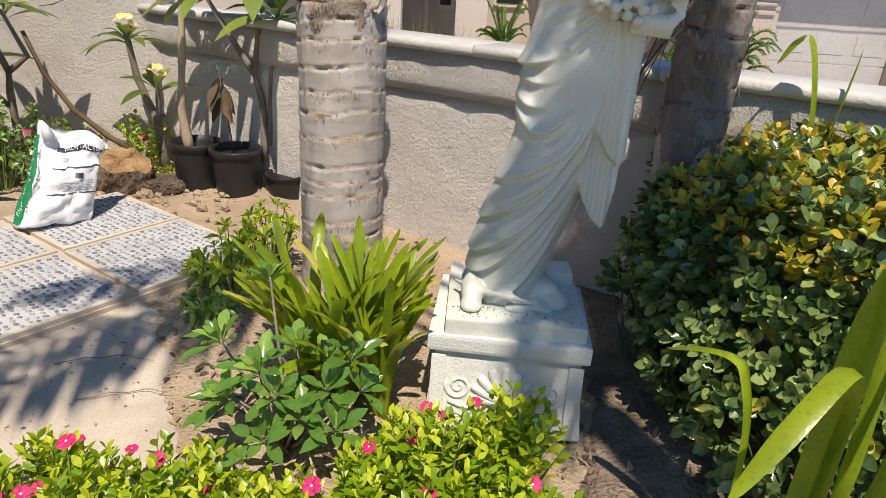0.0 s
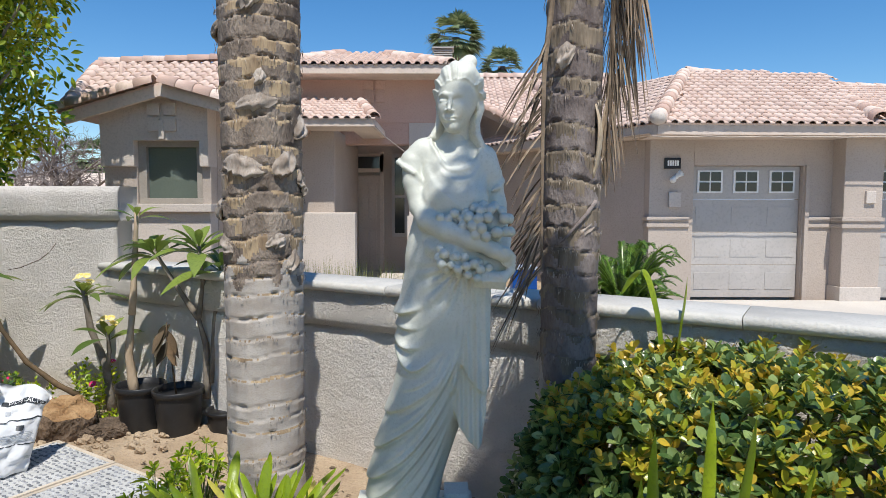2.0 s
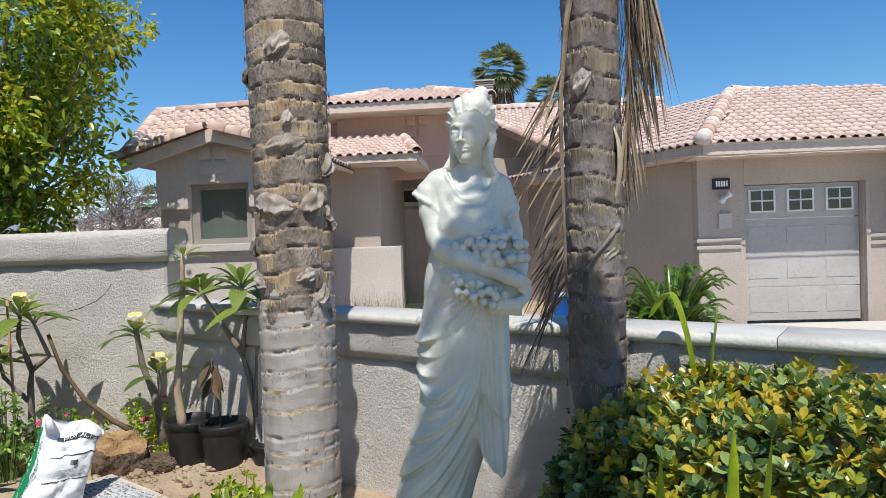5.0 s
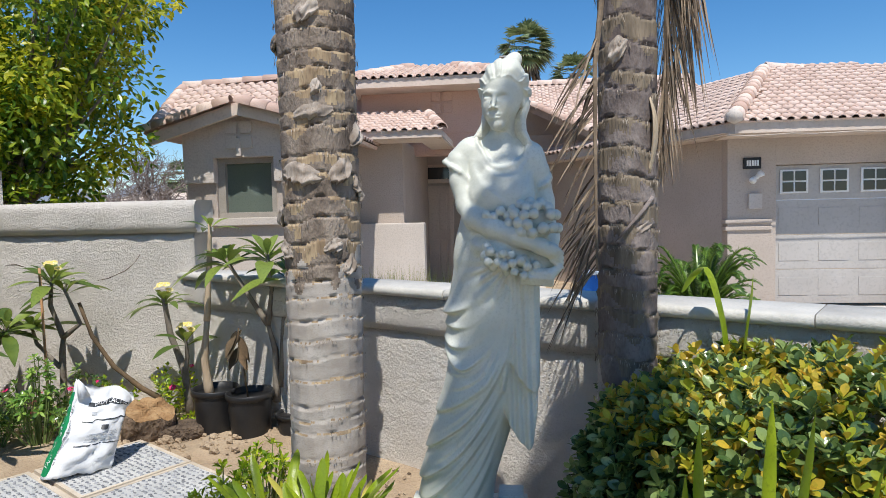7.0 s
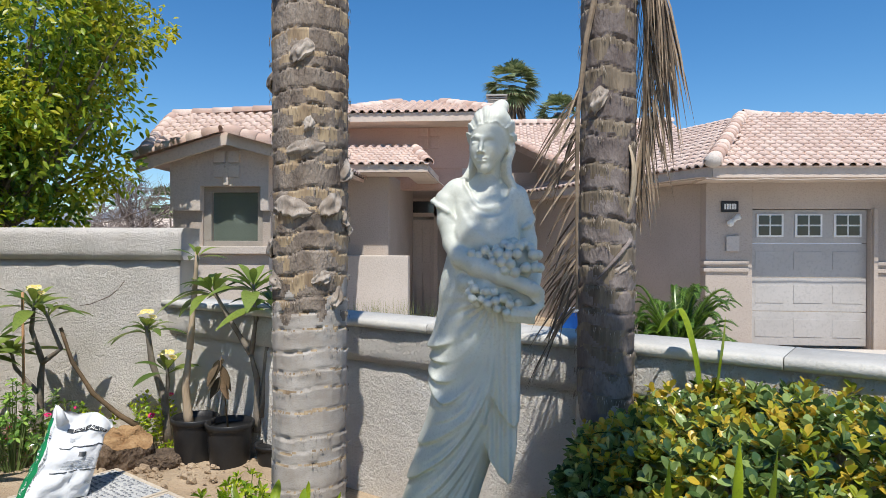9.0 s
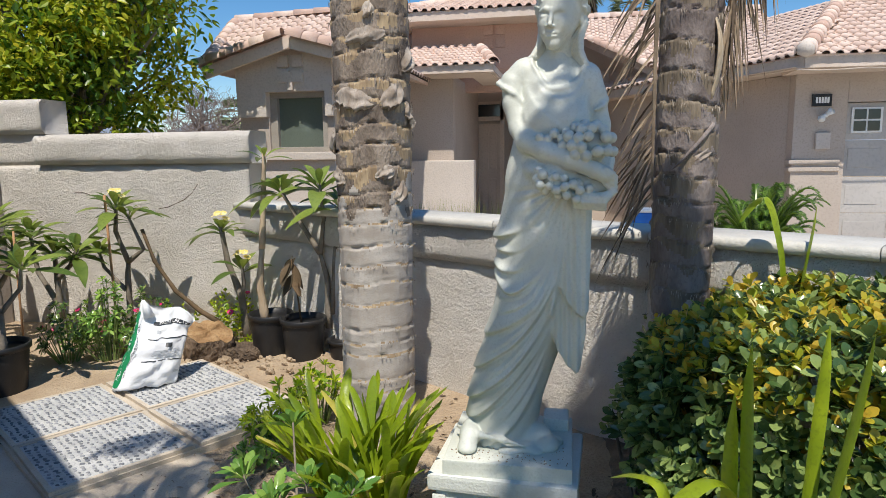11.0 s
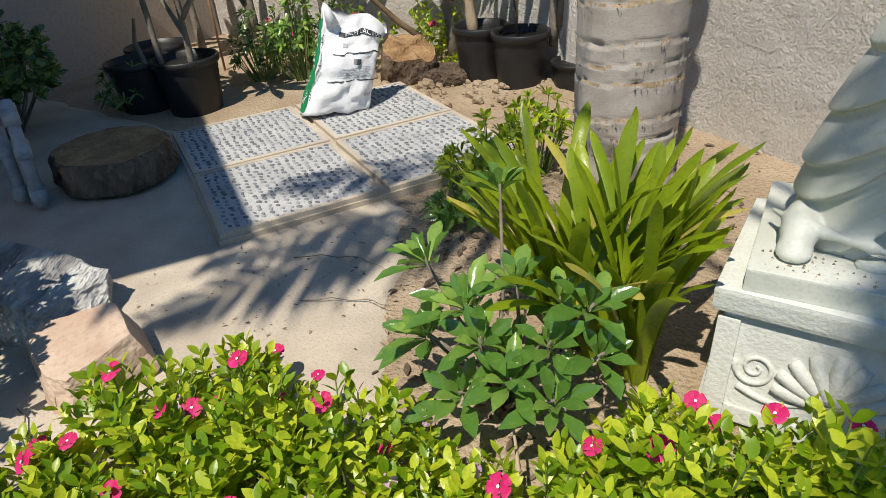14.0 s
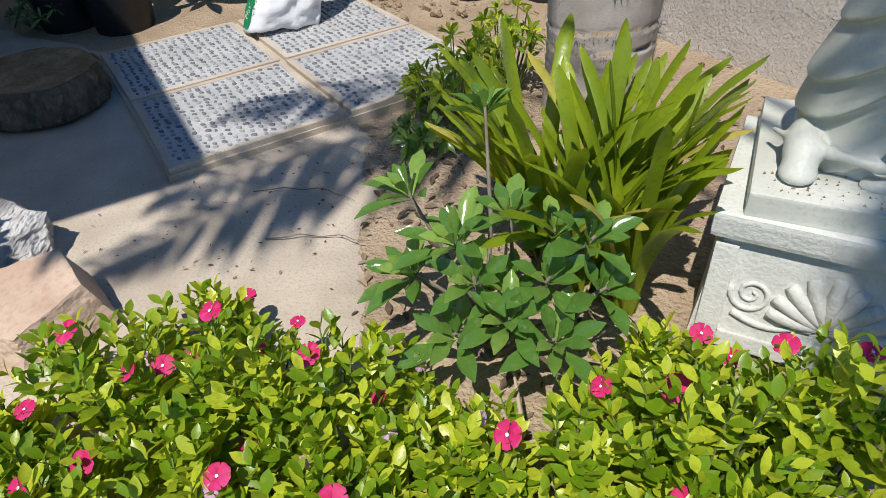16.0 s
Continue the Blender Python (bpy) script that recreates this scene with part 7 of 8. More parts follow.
# ---- plumerias along the tall wall ----
def plumeria(at, stems, label, seed, flowers=0, leaf=0.30, material=None, bark=None):
    """Bare forked stems, each topped by a whorl of long pointed leaves."""
    th = empty("plumeria", label, "plumeria", at, "plumerias at the wall")
    g = np.random.default_rng(seed)
    for i, (pts, r, n) in enumerate(stems):
        pts = [Vector(p) for p in pts]
        # soften the bends
        fine = []
        for k in range(len(pts) - 1):
            for t in (0, 0.33, 0.66):
                fine.append(pts[k].lerp(pts[k + 1], t))
        fine.append(pts[-1])
        rr = [r * (1.25 - 0.55 * k / (len(fine) - 1)) * (1 + 0.08 * math.sin(k * 2.3)) for k in range(len(fine))]
        tube_part("stem", fine, rr, bark or STEM_GREY, th, "", 8)
        if n:
            ax = (pts[-1] - pts[-2]).normalized() + Vector((0, 0, 0.6))
            V, F = rosette(pts[-1], ax, n, leaf * g.uniform(1.15, 1.40), leaf * 0.29, seed * 31 + i, 0.84, g.uniform(0.25, 0.55), (0.10, 0.30, 0.68, 0.95, 1.0, 0.85, 0.5, 0.02), 0.16)
            raw("leaf_whorl", V, F, material or PLUM, th, "", True)
            if flowers and i < 2:
                for k in range(7):
                    a = k * 2.4
                    o = pts[-1] + Vector((0.045 * math.cos(a), 0.045 * math.sin(a), 0.06 + 0.02 * (k % 3)))
                    bloom(th, CREAM_ME, YEYE_ME, o, (0.4 * math.cos(a), 0.4 * math.sin(a) - 0.3, 0.8), 0.85)
    return th


plumeria((-2.50, 4.72, 0.0), [([(0, 0, 0), (0.02, -0.02, 0.5), (0.05, -0.04, 0.62)], 0.022, 0), ([(0.05, -0.04, 0.62), (-0.02, -0.06, 0.85), (0.02, -0.08, 1.05)], 0.016, 15), ([(0.05, -0.04, 0.62), (0.2, -0.06, 0.72), (0.10, -0.08, 0.98)], 0.015, 9),
                             ([(0.0, -0.02, 0.4), (-0.14, -0.06, 0.58), (-0.16, -0.08, 0.72)], 0.014, 9)], "tall plumeria with long leaves and a yellow flower cluster", 401, 1)
plumeria((-1.62, 4.85, 0.0), [([(0, 0, 0), (-0.02, -0.02, 0.35), (-0.10, -0.05, 0.62), (-0.12, -0.08, 0.88)], 0.024, 14), ([(-0.02, -0.02, 0.3), (0.02, -0.05, 0.46), (0.03, -0.08, 0.60)], 0.015, 8),
                             ], "young plumeria with yellow flowers beside the wall end", 402, 1, leaf=0.27)
plumeria((-1.70, 4.80, 0.0), [([(-0.12, 0, 0.16), (-0.24, -0.03, 0.24), (-0.42, -0.06, 0.40), (-0.56, -0.08, 0.62), (-0.64, -0.09, 0.86)], 0.017, 0)], "bare bent plumeria branch over the bed", 403, bark=WITHERED)
plumeria((-2.95, 4.55, 0.0), [([(0, 0, 0.2), (0.0, 0, 0.5), (0.02, -0.03, 0.72)], 0.022, 14), ([(0.0, 0, 0.5), (0.16, -0.04, 0.62), (0.24, -0.06, 0.74)], 0.017, 11), ([(0, 0, 0.3), (-0.16, 0, 0.55), (-0.20, 0, 0.86)], 0.018, 13)], "bushy plumeria with broad drooping leaves", 404, 0, leaf=0.32)
plumeria((-3.45, 4.50, 0.0), [([(0, 0, 0), (-0.02, 0, 0.5), (0.05, -0.02, 0.95)], 0.024, 14), ([(0, 0, 0.4), (0.16, 0, 0.6), (0.22, -0.02, 0.78)], 0.018, 12), ([(0, 0, 0.4), (-0.2, 0, 0.75), (-0.22, 0, 1.0)], 0.02, 12)], "bushy dark-leaved plumeria in the shade", 405, 0, leaf=0.32)
plumeria((-3.45, 3.05, 0.0), [([(0, 0, 0.15), (0.03, 0, 0.55), (-0.10, 0, 0.95), (-0.14, 0, 1.3)], 0.030, 0), ([(0.03, 0, 0.55), (0.22, 0.05, 0.80), (0.40, 0.1, 1.02)], 0.024, 12)], "old plumeria with thick forked bare limbs", 406)
plumeria((-2.75, 3.62, 0.0), [([(0, 0, 0.15), (0.0, 0, 0.5), (-0.03, 0, 1.1)], 0.016, 10), ([(-0.12, 0, 0.2), (-0.17, 0, 0.36), (-0.12, 0, 0.48)], 0.012, 0)], "thin upright plumeria stem in a black pot", 407, 0, leaf=0.26)
plumeria((-2.58, 3.68, 0.0), [([(0, 0, 0.15), (0.02, 0, 0.55), (-0.02, 0, 0.98)], 0.016, 15), ([(0.02, 0, 0.48), (0.14, 0.03, 0.62), (0.17, 0.02, 0.78)], 0.013, 13), ([(0.01, 0, 0.40), (-0.12, 0.02, 0.56), (-0.15, 0.02, 0.74)], 0.012, 11)], "potted plumeria with broad leaves beside the walk", 408, 0, leaf=0.27)
# potted ones before the low wall
plumeria((-1.33, 4.58, 0.0), [([(0, 0, 0.22), (-0.03, 0, 0.50), (0.0, 0, 0.75)], 0.026, 0), ([(0.0, 0, 0.75), (0.03, 0, 1.1), (0.06, -0.02, 1.40)], 0.018, 6)], "potted plumeria with a tall tan stem and small top leaves", 409, 0, leaf=0.20, bark=STEM_TAN)
plumeria((-0.88, 4.62, 0.0), [([(0, 0, 0.2), (0.0, 0, 0.55), (-0.04, -0.01, 0.72)], 0.020, 0), ([(-0.04, -0.01, 0.72), (-0.16, -0.03, 0.92), (-0.30, -0.05, 1.17)], 0.016, 16), ([(-0.04, -0.01, 0.72), (0.0, -0.02, 0.95), (-0.02, -0.03, 1.20)], 0.015, 15),
                             ([(0.03, 0, 0.3), (0.06, 0, 0.7), (0.12, -0.02, 1.08)], 0.016, 12)], "forked plumeria with dark spreading leaf whorls", 410, 0, leaf=0.33)


def wilted():
    th = empty("wilted_plant", "withered brown plant drooping in a black pot", "plant", (-1.03, 4.50, 0.26))
    tube_part("stem", [(0, 0, 0), (-0.02, 0, 0.20), (-0.05, -0.01, 0.38), (-0.04, -0.01, 0.46)], [0.006, 0.005, 0.004, 0.003], WITHERED, th)
    g = np.random.default_rng(5)
    P = np.stack([g.normal(-0.045, 0.012, 9), g.normal(-0.01, 0.012, 9), g.uniform(0.30, 0.46, 9)], 1)
    D = np.stack([g.choice([-1.0, 1.0], 9, p=[0.6, 0.4]) * g.uniform(0.15, 0.6, 9), g.normal(-0.1, 0.3, 9), g.uniform(-1.1, -0.2, 9)], 1)
    V, F = blades(P, D, np.stack([g.normal(0, 0.6, 9), -np.ones(9), g.normal(0.2, 0.3, 9)], 1), g.uniform(0.09, 0.15, 9), 0.052, 0.45, 0.22, (0.15, 0.55, 0.95, 1.0, 0.6, 0.04))
    tagged(raw("withered_leaf", V, F, WITHERED, th, "", True), kind="stuff")


wilted()
for i, (x, y, r, h) in enumerate(((-2.15, 4.70, 0.20, 0.32), (-1.78, 4.92, 0.18, 0.36), (-2.42, 4.45, 0.20, 0.30), (-2.62, 4.40, 0.18, 0.28))):
    vinca_plant((x, y, 0.0), r, h, 26, 500 + i, 3, 0, 0.040, GLOSSY if i > 1 else VINCA, "periwinkles along the wall")
loose_shrub("ground_shrub", "dark ferny weed in the shaded corner", (-3.0, 3.55, 0.0), 0.20, 0.28, 30, 0.06, 0.014, HAW, 15)


def dense_shrub(label, at, r, h, tips, leaf, mats, seed):
    """A rounded mass of leafy shoots on a twig skeleton."""
    th = empty("ground_shrub", label, "shrub", at)
    g = np.random.default_rng(seed)
    sets = ([[], [], [], []], [[], [], [], []])
    tw = []
    for t in range(tips):
        ct, ph = g.uniform(-0.3, 1), g.uniform(0, 6.283)
        st = math.sqrt(1 - ct * ct)
        s = (1 + 0.25 * noise.noise((st * math.cos(ph) * 2, st * math.sin(ph) * 2, ct * 2 + seed))) * g.uniform(0.7, 1.0)
        c = np.array([r * st * math.cos(ph) * s, r * st * math.sin(ph) * s, h * (0.5 + 0.5 * ct * s)])
        ax = unit(np.array([st * math.cos(ph), st * math.sin(ph), ct + 0.8]) + g.normal(0, 0.2, 3))
        e1 = unit(np.cross(ax, [0.4, 0.6, 0.2]))
        e2 = np.cross(ax, e1)
        S = sets[1 if ct > 0.3 and g.uniform() < 0.5 else 0]
        for i in range(7):
            a = i * 2.4 + t
            w = e1 * math.cos(a) + e2 * math.sin(a)
            q = i / 7
            S[0].append(c - ax * 0.035 * q)
            S[1].append(w * (0.4 + 0.6 * q) + ax * (0.85 - 0.55 * q))
            S[2].append(ax - w * 0.3 + g.normal(0, 0.2, 3))
            S[3].append(leaf * g.uniform(0.75, 1.2))
        if t % 6 == 0:
            tw.append(tube([Vector((c[0] * 0.15, c[1] * 0.15, -0.02)), Vector((c[0] * 0.7, c[1] * 0.7, c[2] * 0.55)), Vector(c)], [0.008, 0.005, 0.002], 5, False))
    for S, mt in zip(sets, mats):
        L = np.array(S[3])
        V, F = blades(np.array(S[0]), np.array(S[1]), np.array(S[2]), L, L * 0.55, 0.1, 0.12, (0.2, 0.62, 0.98, 0.9, 0.25))
        tagged(raw("foliage", V, F, mt, th, "", True), kind="stuff")
    V, F = join(*tw)
    tagged(raw("branch", V, F, STEM_GREY, th), kind="stuff")
    return th


# the sunlit top is put into leaf colour: lime among the upper shoots
dense_shrub("rounded leafy shrub at the shaded edge of the walk", (-1.47, 1.46, 0.0), 0.44, 0.84, 640, 0.042, (HAW, VINCA), 16)
dense_shrub("dark leafy shrub in the shade by the back wall", (-3.25, 2.95, 0.0), 0.34, 0.62, 260, 0.05, (HAW, HAW), 18)
dense_shrub("small dark leafy shrub against the garden wall", (1.03, 2.98, 0.0), 0.13, 0.62, 34, 0.05, (HAW, HAW), 10)
loose_shrub("weed", "tall leafy green weeds among the plumerias by the wall", (-2.36, 4.30, 0.0), 0.20, 0.55, 44, 0.058, 0.022, GLOSSY, 21)
loose_shrub("weed", "leafy green weeds beside the soil bag", (-2.12, 4.42, 0.0), 0.20, 0.48, 40, 0.055, 0.022, HAW, 22)
loose_shrub("weed", "low green weeds at the foot of the wall", (-2.62, 4.22, 0.0), 0.18, 0.42, 34, 0.055, 0.022, HAW, 23)
dense_shrub("dark leafy shrub at the house pillar", (-1.95, 1.62, 0.0), 0.27, 0.7, 200, 0.045, (HAW, HAW), 17)


# ---- loose things ----
def nursery_pot(at, r, h, label):
    th = empty("plant_pot", label, "plant pot", at, "black nursery pots")
    lathe("body", [(r * 0.80, 0.0), (r * 0.82, 0.01), (r * 0.97, h * 0.86), (r * 0.97, h * 0.87)], PLASTIC, th)
    n, vs, fs = 32, [], []
    for k in range(n):
        a = 2 * math.pi * k / n
        for q, z in ((0.97, h * 0.865), (1.05, h * 0.88), (1.055, h * 0.985), (1.02, h), (0.97, h * 0.99), (0.93, h * 0.80)):
            vs.append((r * q * math.cos(a), r * q * math.sin(a), z))
    for k in range(n):
        for j in range(5):
            a, b = k * 6 + j, ((k + 1) % n) * 6 + j
            fs.append((a, b, b + 1, a + 1))
    raw("rim", vs, fs, PLASTIC, th, "", True)
    lathe("potting_soil", [(r * 0.945, h * 0.78), (r * 0.6, h * 0.815), (0.01, h * 0.83)], MULCH, th, wob=0.06)
    return th


nursery_pot((-1.30, 4.60, -0.01), 0.148, 0.31, "black plastic nursery pot with a tan-stemmed plant")
nursery_pot((-1.02, 4.51, -0.01), 0.148, 0.31, "black plastic nursery pot with a withered plant")
nursery_pot((-0.74, 4.56, -0.02), 0.12, 0.17, "black plastic nursery pot behind the palm trunk")
nursery_pot((-2.60, 3.66, -0.01), 0.17, 0.30, "wide black nursery pot at the edge of the pavers")
nursery_pot((-2.92, 3.60, -0.01), 0.17, 0.28, "wide black nursery pot in the shade")
nursery_pot((-3.2, 3.95, -0.01), 0.18, 0.26, "large black nursery pot with a thick-limbed plant")


def soil_bag():
    """An upright, slumped bag of potting soil with a gathered top, printed panels and a green side."""
    th = empty("soil_bag", "white plastic bag of cactus potting soil, standing on the pavers", "soil bag", (-1.69, 3.74, 0.055))
    th.rotation_euler = (radians(-9), radians(5), radians(53))
    n, m = 56, 26
    W, T, Hh = 0.175, 0.10, 0.43

    def skin(u, t):
        a = 2 * math.pi * u
        c, s = math.cos(a), math.sin(a)
        k = (abs(c) ** 3.2 + abs(s) ** 3.2) ** (-1 / 3.2)
        full = math.sin(min(1.0, t * 1.15 + 0.16) * math.pi * 0.93) ** 0.45
        th_ = T * (0.50 + 0.62 * full) * (1 - 0.94 * max(0, t - 0.60) / 0.40)
        wd = W * (0.98 - 0.10 * t - 0.06 * math.sin(t * 3.1))
        x, y = c * k * wd, s * k * th_
        wr = 0.009 * noise.noise((c * 2.2, s * 2.2, t * 7)) + 0.006 * noise.noise((c * 6, s * 6, t * 15))
        z = t * Hh
        if t > 0.72:
            z += (t - 0.72) / 0.28 * (-0.065 * c * abs(c) + 0.02 * math.sin(u * 25))
        return Vector((x * (1 + wr * 3) + 0.15 * t, y + wr * (2 if s < 0 else 1) - 0.05 * max(0, t - 0.7), z + wr))
    vs = [skin(k / n, i / (m - 1)) for i in range(m) for k in range(n)]
    fs = [(i * n + k, i * n + (k + 1) % n, (i + 1) * n + (k + 1) % n, (i + 1) * n + k) for i in range(m - 1) for k in range(n)]
    fs.append(tuple(range(n))[::-1])
    fs.append(tuple((m - 1) * n + k for k in range(n)))
    raw("bag_body", vs, fs, BAG, th, "", True)

    def patch(name, u0, u1, t0, t1, material, lift_=0.0025, label=""):
        a, b = max(2, int((u1 - u0) * 90)), max(2, int((t1 - t0) * 40))
        pv, pf = [], []
        for i in range(b + 1):
            for k in range(a + 1):
                u, t = u0 + (u1 - u0) * k / a, t0 + (t1 - t0) * i / b
                p, q = skin(u % 1.0, t), skin((u + 0.004) % 1.0, t)
                r = skin(u % 1.0, min(1, t + 0.01))
                nr = (q - p).cross(r - p).normalized()
                pv.append(p + nr * lift_)
        for i in range(b):
            for k in range(a):
                c = i * (a + 1) + k
                pf.append((c, c + 1, c + a + 2, c + a + 1))
        return raw(name, pv, pf, material, th, label, True)
    patch("green_side_print", 0.405, 0.572, 0.03, 0.90, BAG_GREEN, 0.002, "green printed side stripe")
    patch("dark_bar", 0.66, 0.92, 0.620, 0.634, INK)
    patch("dark_bar", 0.66, 0.90, 0.330, 0.341, INK)
    patch("top_label", 0.68, 0.90, 0.805, 0.86, INK, 0.002, "dark title strip")
    patch("emblem", 0.765, 0.800, 0.515, 0.565, INK, 0.002, "small dark plant emblem")
    patch("emblem", 0.70, 0.725, 0.70, 0.745, PRINT_GREY)
    patch("emblem", 0.845, 0.885, 0.15, 0.19, PRINT_GREY)
    for k in range(6):
        patch("text_line", 0.70, 0.87 - 0.01 * (k % 3), 0.37 + 0.02 * k, 0.378 + 0.02 * k, PRINT_GREY, 0.002)
    for k in range(3):
        patch("side_text_line", 0.585 + 0.012 * k, 0.592 + 0.012 * k, 0.30 + 0.02 * k, 0.66 - 0.1 * k, PRINT_GREY, 0.002)

    def words(body, size, u, t, mat_, vertical):
        cu = bpy.data.curves.new("print", "FONT")
        cu.body, cu.size = body, size
        ob = new("print", cu)
        dg = bpy.context.evaluated_depsgraph_get()
        me = bpy.data.meshes.new_from_object(ob.evaluated_get(dg))
        bpy.data.objects.remove(ob)
        wrap = 2 * (W + T) * 1.75
        for v in me.vertices:
            du, dt = (v.co.x, v.co.y) if not vertical else (-v.co.y, v.co.x)
            uu, tt = u + du / wrap, min(0.99, max(0, t + dt / Hh))
            p, q, r = skin(uu % 1, tt), skin((uu + 0.004) % 1, tt), skin(uu % 1, min(1, tt + 0.01))
            v.co = p + (q - p).cross(r - p).normalized() * 0.0045
        tag_mesh("lettering", me, mat_, th)
    words("PALM CACTUS", 0.026, 0.705, 0.818, WHITE, False)
    words("PALM CACTUS & CITRUS", 0.027, 0.508, 0.12, WHITE, True)
    words("All Purpose Indoor & Outdoor Mix", 0.020, 0.600, 0.14, INK, True)
    # gathered ears of the top
    for s, h in ((-1, 0.07),):
        pts = [Vector((s * 0.11 + 0.14, -0.03, Hh * 0.93)), Vector((s * 0.13 + 0.14, -0.04, Hh + h * 0.6)), Vector((s * 0.14 + 0.14, -0.035, Hh + h))]
        tube_part("bag_ear", pts, [0.034, 0.017, 0.005], BAG, th)
    return th


soil_bag()


def log_round(name, label, at, r, h, top_mat, seed, tilt=(0, 0, 0), rag=1.0):
    th = empty(name, label, "log", at)
    th.rotation_euler = tuple(radians(a) for a in tilt)
    n, vs, fs = 40, [], []
    prof = ((1.02, 0.0), (1.06, h * 0.15), (1.0, h * 0.5), (1.03, h * 0.85), (0.96, h))
    for q, z in prof:
        for k in range(n):
            a = 2 * math.pi * k / n
            w = 1 + rag * 0.24 * noise.noise((math.cos(a) * 1.2 + seed, math.sin(a) * 1.2, 0)) + 0.09 * noise.noise((math.cos(a) * 6, math.sin(a) * 6, z * 9 + seed))
            vs.append((r * q * w * math.cos(a), r * q * w * math.sin(a) * 0.9, z + rag * 0.05 * noise.noise((math.cos(a) * 2, math.sin(a) * 2, seed)) * (z > 0)))
    for i in range(len(prof) - 1):
        for k in range(n):
            k2 = (k + 1) % n
            fs.append((i * n + k, i * n + k2, (i + 1) * n + k2, (i + 1) * n + k))
    fs.append(tuple(range(n))[::-1])
    raw("bark", vs, fs, LOGBARK, th, "", True)
    o = (len(prof) - 1) * n
    cv, cf = [], []
    for q in (1.0, 0.66, 0.33, 0.02):
        for k in range(n):
            v = vs[o + k]
            cv.append((v[0] * q, v[1] * q, v[2] + 0.002 + 0.010 * noise.noise((v[0] * 12 * q, v[1] * 12 * q, seed)) * (1 if q < 0.9 else 0)))
    for i in range(3):
        for k in range(n):
            k2 = (k + 1) % n
            cf.append((i * n + k, i * n + k2, (i + 1) * n + k2, (i + 1) * n + k))
    cf.append(tuple(3 * n + k for k in range(n)))
    raw("cut_face", cv, cf, top_mat, th, "orange freshly cut face", True)
    return th


log_round("log", "short cut log with rough bark beside the wall", (-1.74, 4.50, -0.02), 0.165, 0.21, LOGWOOD, 3.0, (16, 10, 20))
log_round("wood_slab", "low round wood slab lying in the shade", (-2.16, 2.83, 0.03), 0.25, 0.13, LOGWOOD, 8.0, (0, 0, 0), 0.3)


def boulder(name, label, at, size, material, seed, turn, cuts, rough=1.0):
    """A broken rock: an icosphere cut by planes, roughened."""
    bm = bmesh.new()
    bmesh.ops.create_icosphere(bm, subdivisions=5, radius=1)
    for v in bm.verts:
        v.co *= 1.25
        for n, d in cuts:
            n = Vector(n).normalized()
            e = v.co.dot(n) - d
            if e > 0:
                v.co -= n * e
        v.co += v.co.normalized() * rough * (0.09 * noise.noise(v.co * 1.6 + Vector((seed, 0, 0))) + 0.05 * noise.noise(v.co * 4 + Vector((0, seed, 0))) + 0.03 * noise.noise(v.co * 11 + Vector((0, 0, seed))))
        v.co = Vector((v.co.x * size[0], v.co.y * size[1], v.co.z * size[2]))
    ob = part(name, bm, material)
    ob.matrix_world = pose(*at, *turn)
    return tagged(ob, label, "rock")


boulder("rock", "grey white-veined slab of rock lying on the walk", (-1.50, 2.03, 0.09), (0.29, 0.17, 0.15), ROCK_GREY, 2.0, (16, 14, 22),
        (((0, 0.15, 1), 0.50), ((0.9, -0.2, 0.5), 0.78), ((1, 0.3, -0.1), 0.86), ((0, -1, 0.45), 0.70), ((-1, 0.1, 0.2), 0.9), ((0.1, 1, 0.3), 0.85), ((0, 0, -1), 0.7)))
boulder("rock", "flat pinkish sandstone rock on the walk", (-1.09, 1.96, 0.075), (0.165, 0.15, 0.095), ROCK_PINK, 5.0, (8, 3, -30),
        (((0.05, -0.1, 1), 0.55), ((1, 0.25, 0.15), 0.72), ((-1, 0.35, 0.1), 0.75), ((0.2, -1, 0.2), 0.78), ((-0.1, 1, 0.1), 0.78), ((0.8, -0.8, 0.3), 0.85), ((0, 0, -1), 0.7)), 0.55)
boulder("rock", "dark soil clods heaped before the pots", (-1.48, 4.50, 0.03), (0.13, 0.10, 0.07), MULCH, 7.0, (0, 0, 20), (((0, 0, 1), 0.7),))
boulder("rock", "small white stone by the entry path", (0.05, 11.3, 0.1), (0.12, 0.1, 0.09), WHITE, 3.0, (0, 0, 0), (((0, 0, -1), 0.5),))

# soil heap round the pots
vs, fs = [], []
for j in range(31):
    for i in range(31):
        x, y = -1.45 + 0.9 * i / 30, 4.0 + 0.72 * j / 30
        e = min(i, 30 - i, j, 30 - j) / 8
        h = 0.055 * min(1, e) * (0.7 + 0.6 * noise.noise((x * 5, y * 5, 2))) + 0.005 * noise.noise((x * 22, y * 22, 0))
        vs.append((x, y, h * min(1, e * 2) - 0.015))
for j in range(30):
    for i in range(30):
        fs.append((j * 31 + i, j * 31 + i + 1, (j + 1) * 31 + i + 1, (j + 1) * 31 + i))
tagged(raw("soil_heap", vs, fs, SOIL, None, "", True), "low heap of loose tan soil before the pots", "soil heap", kind="structure")

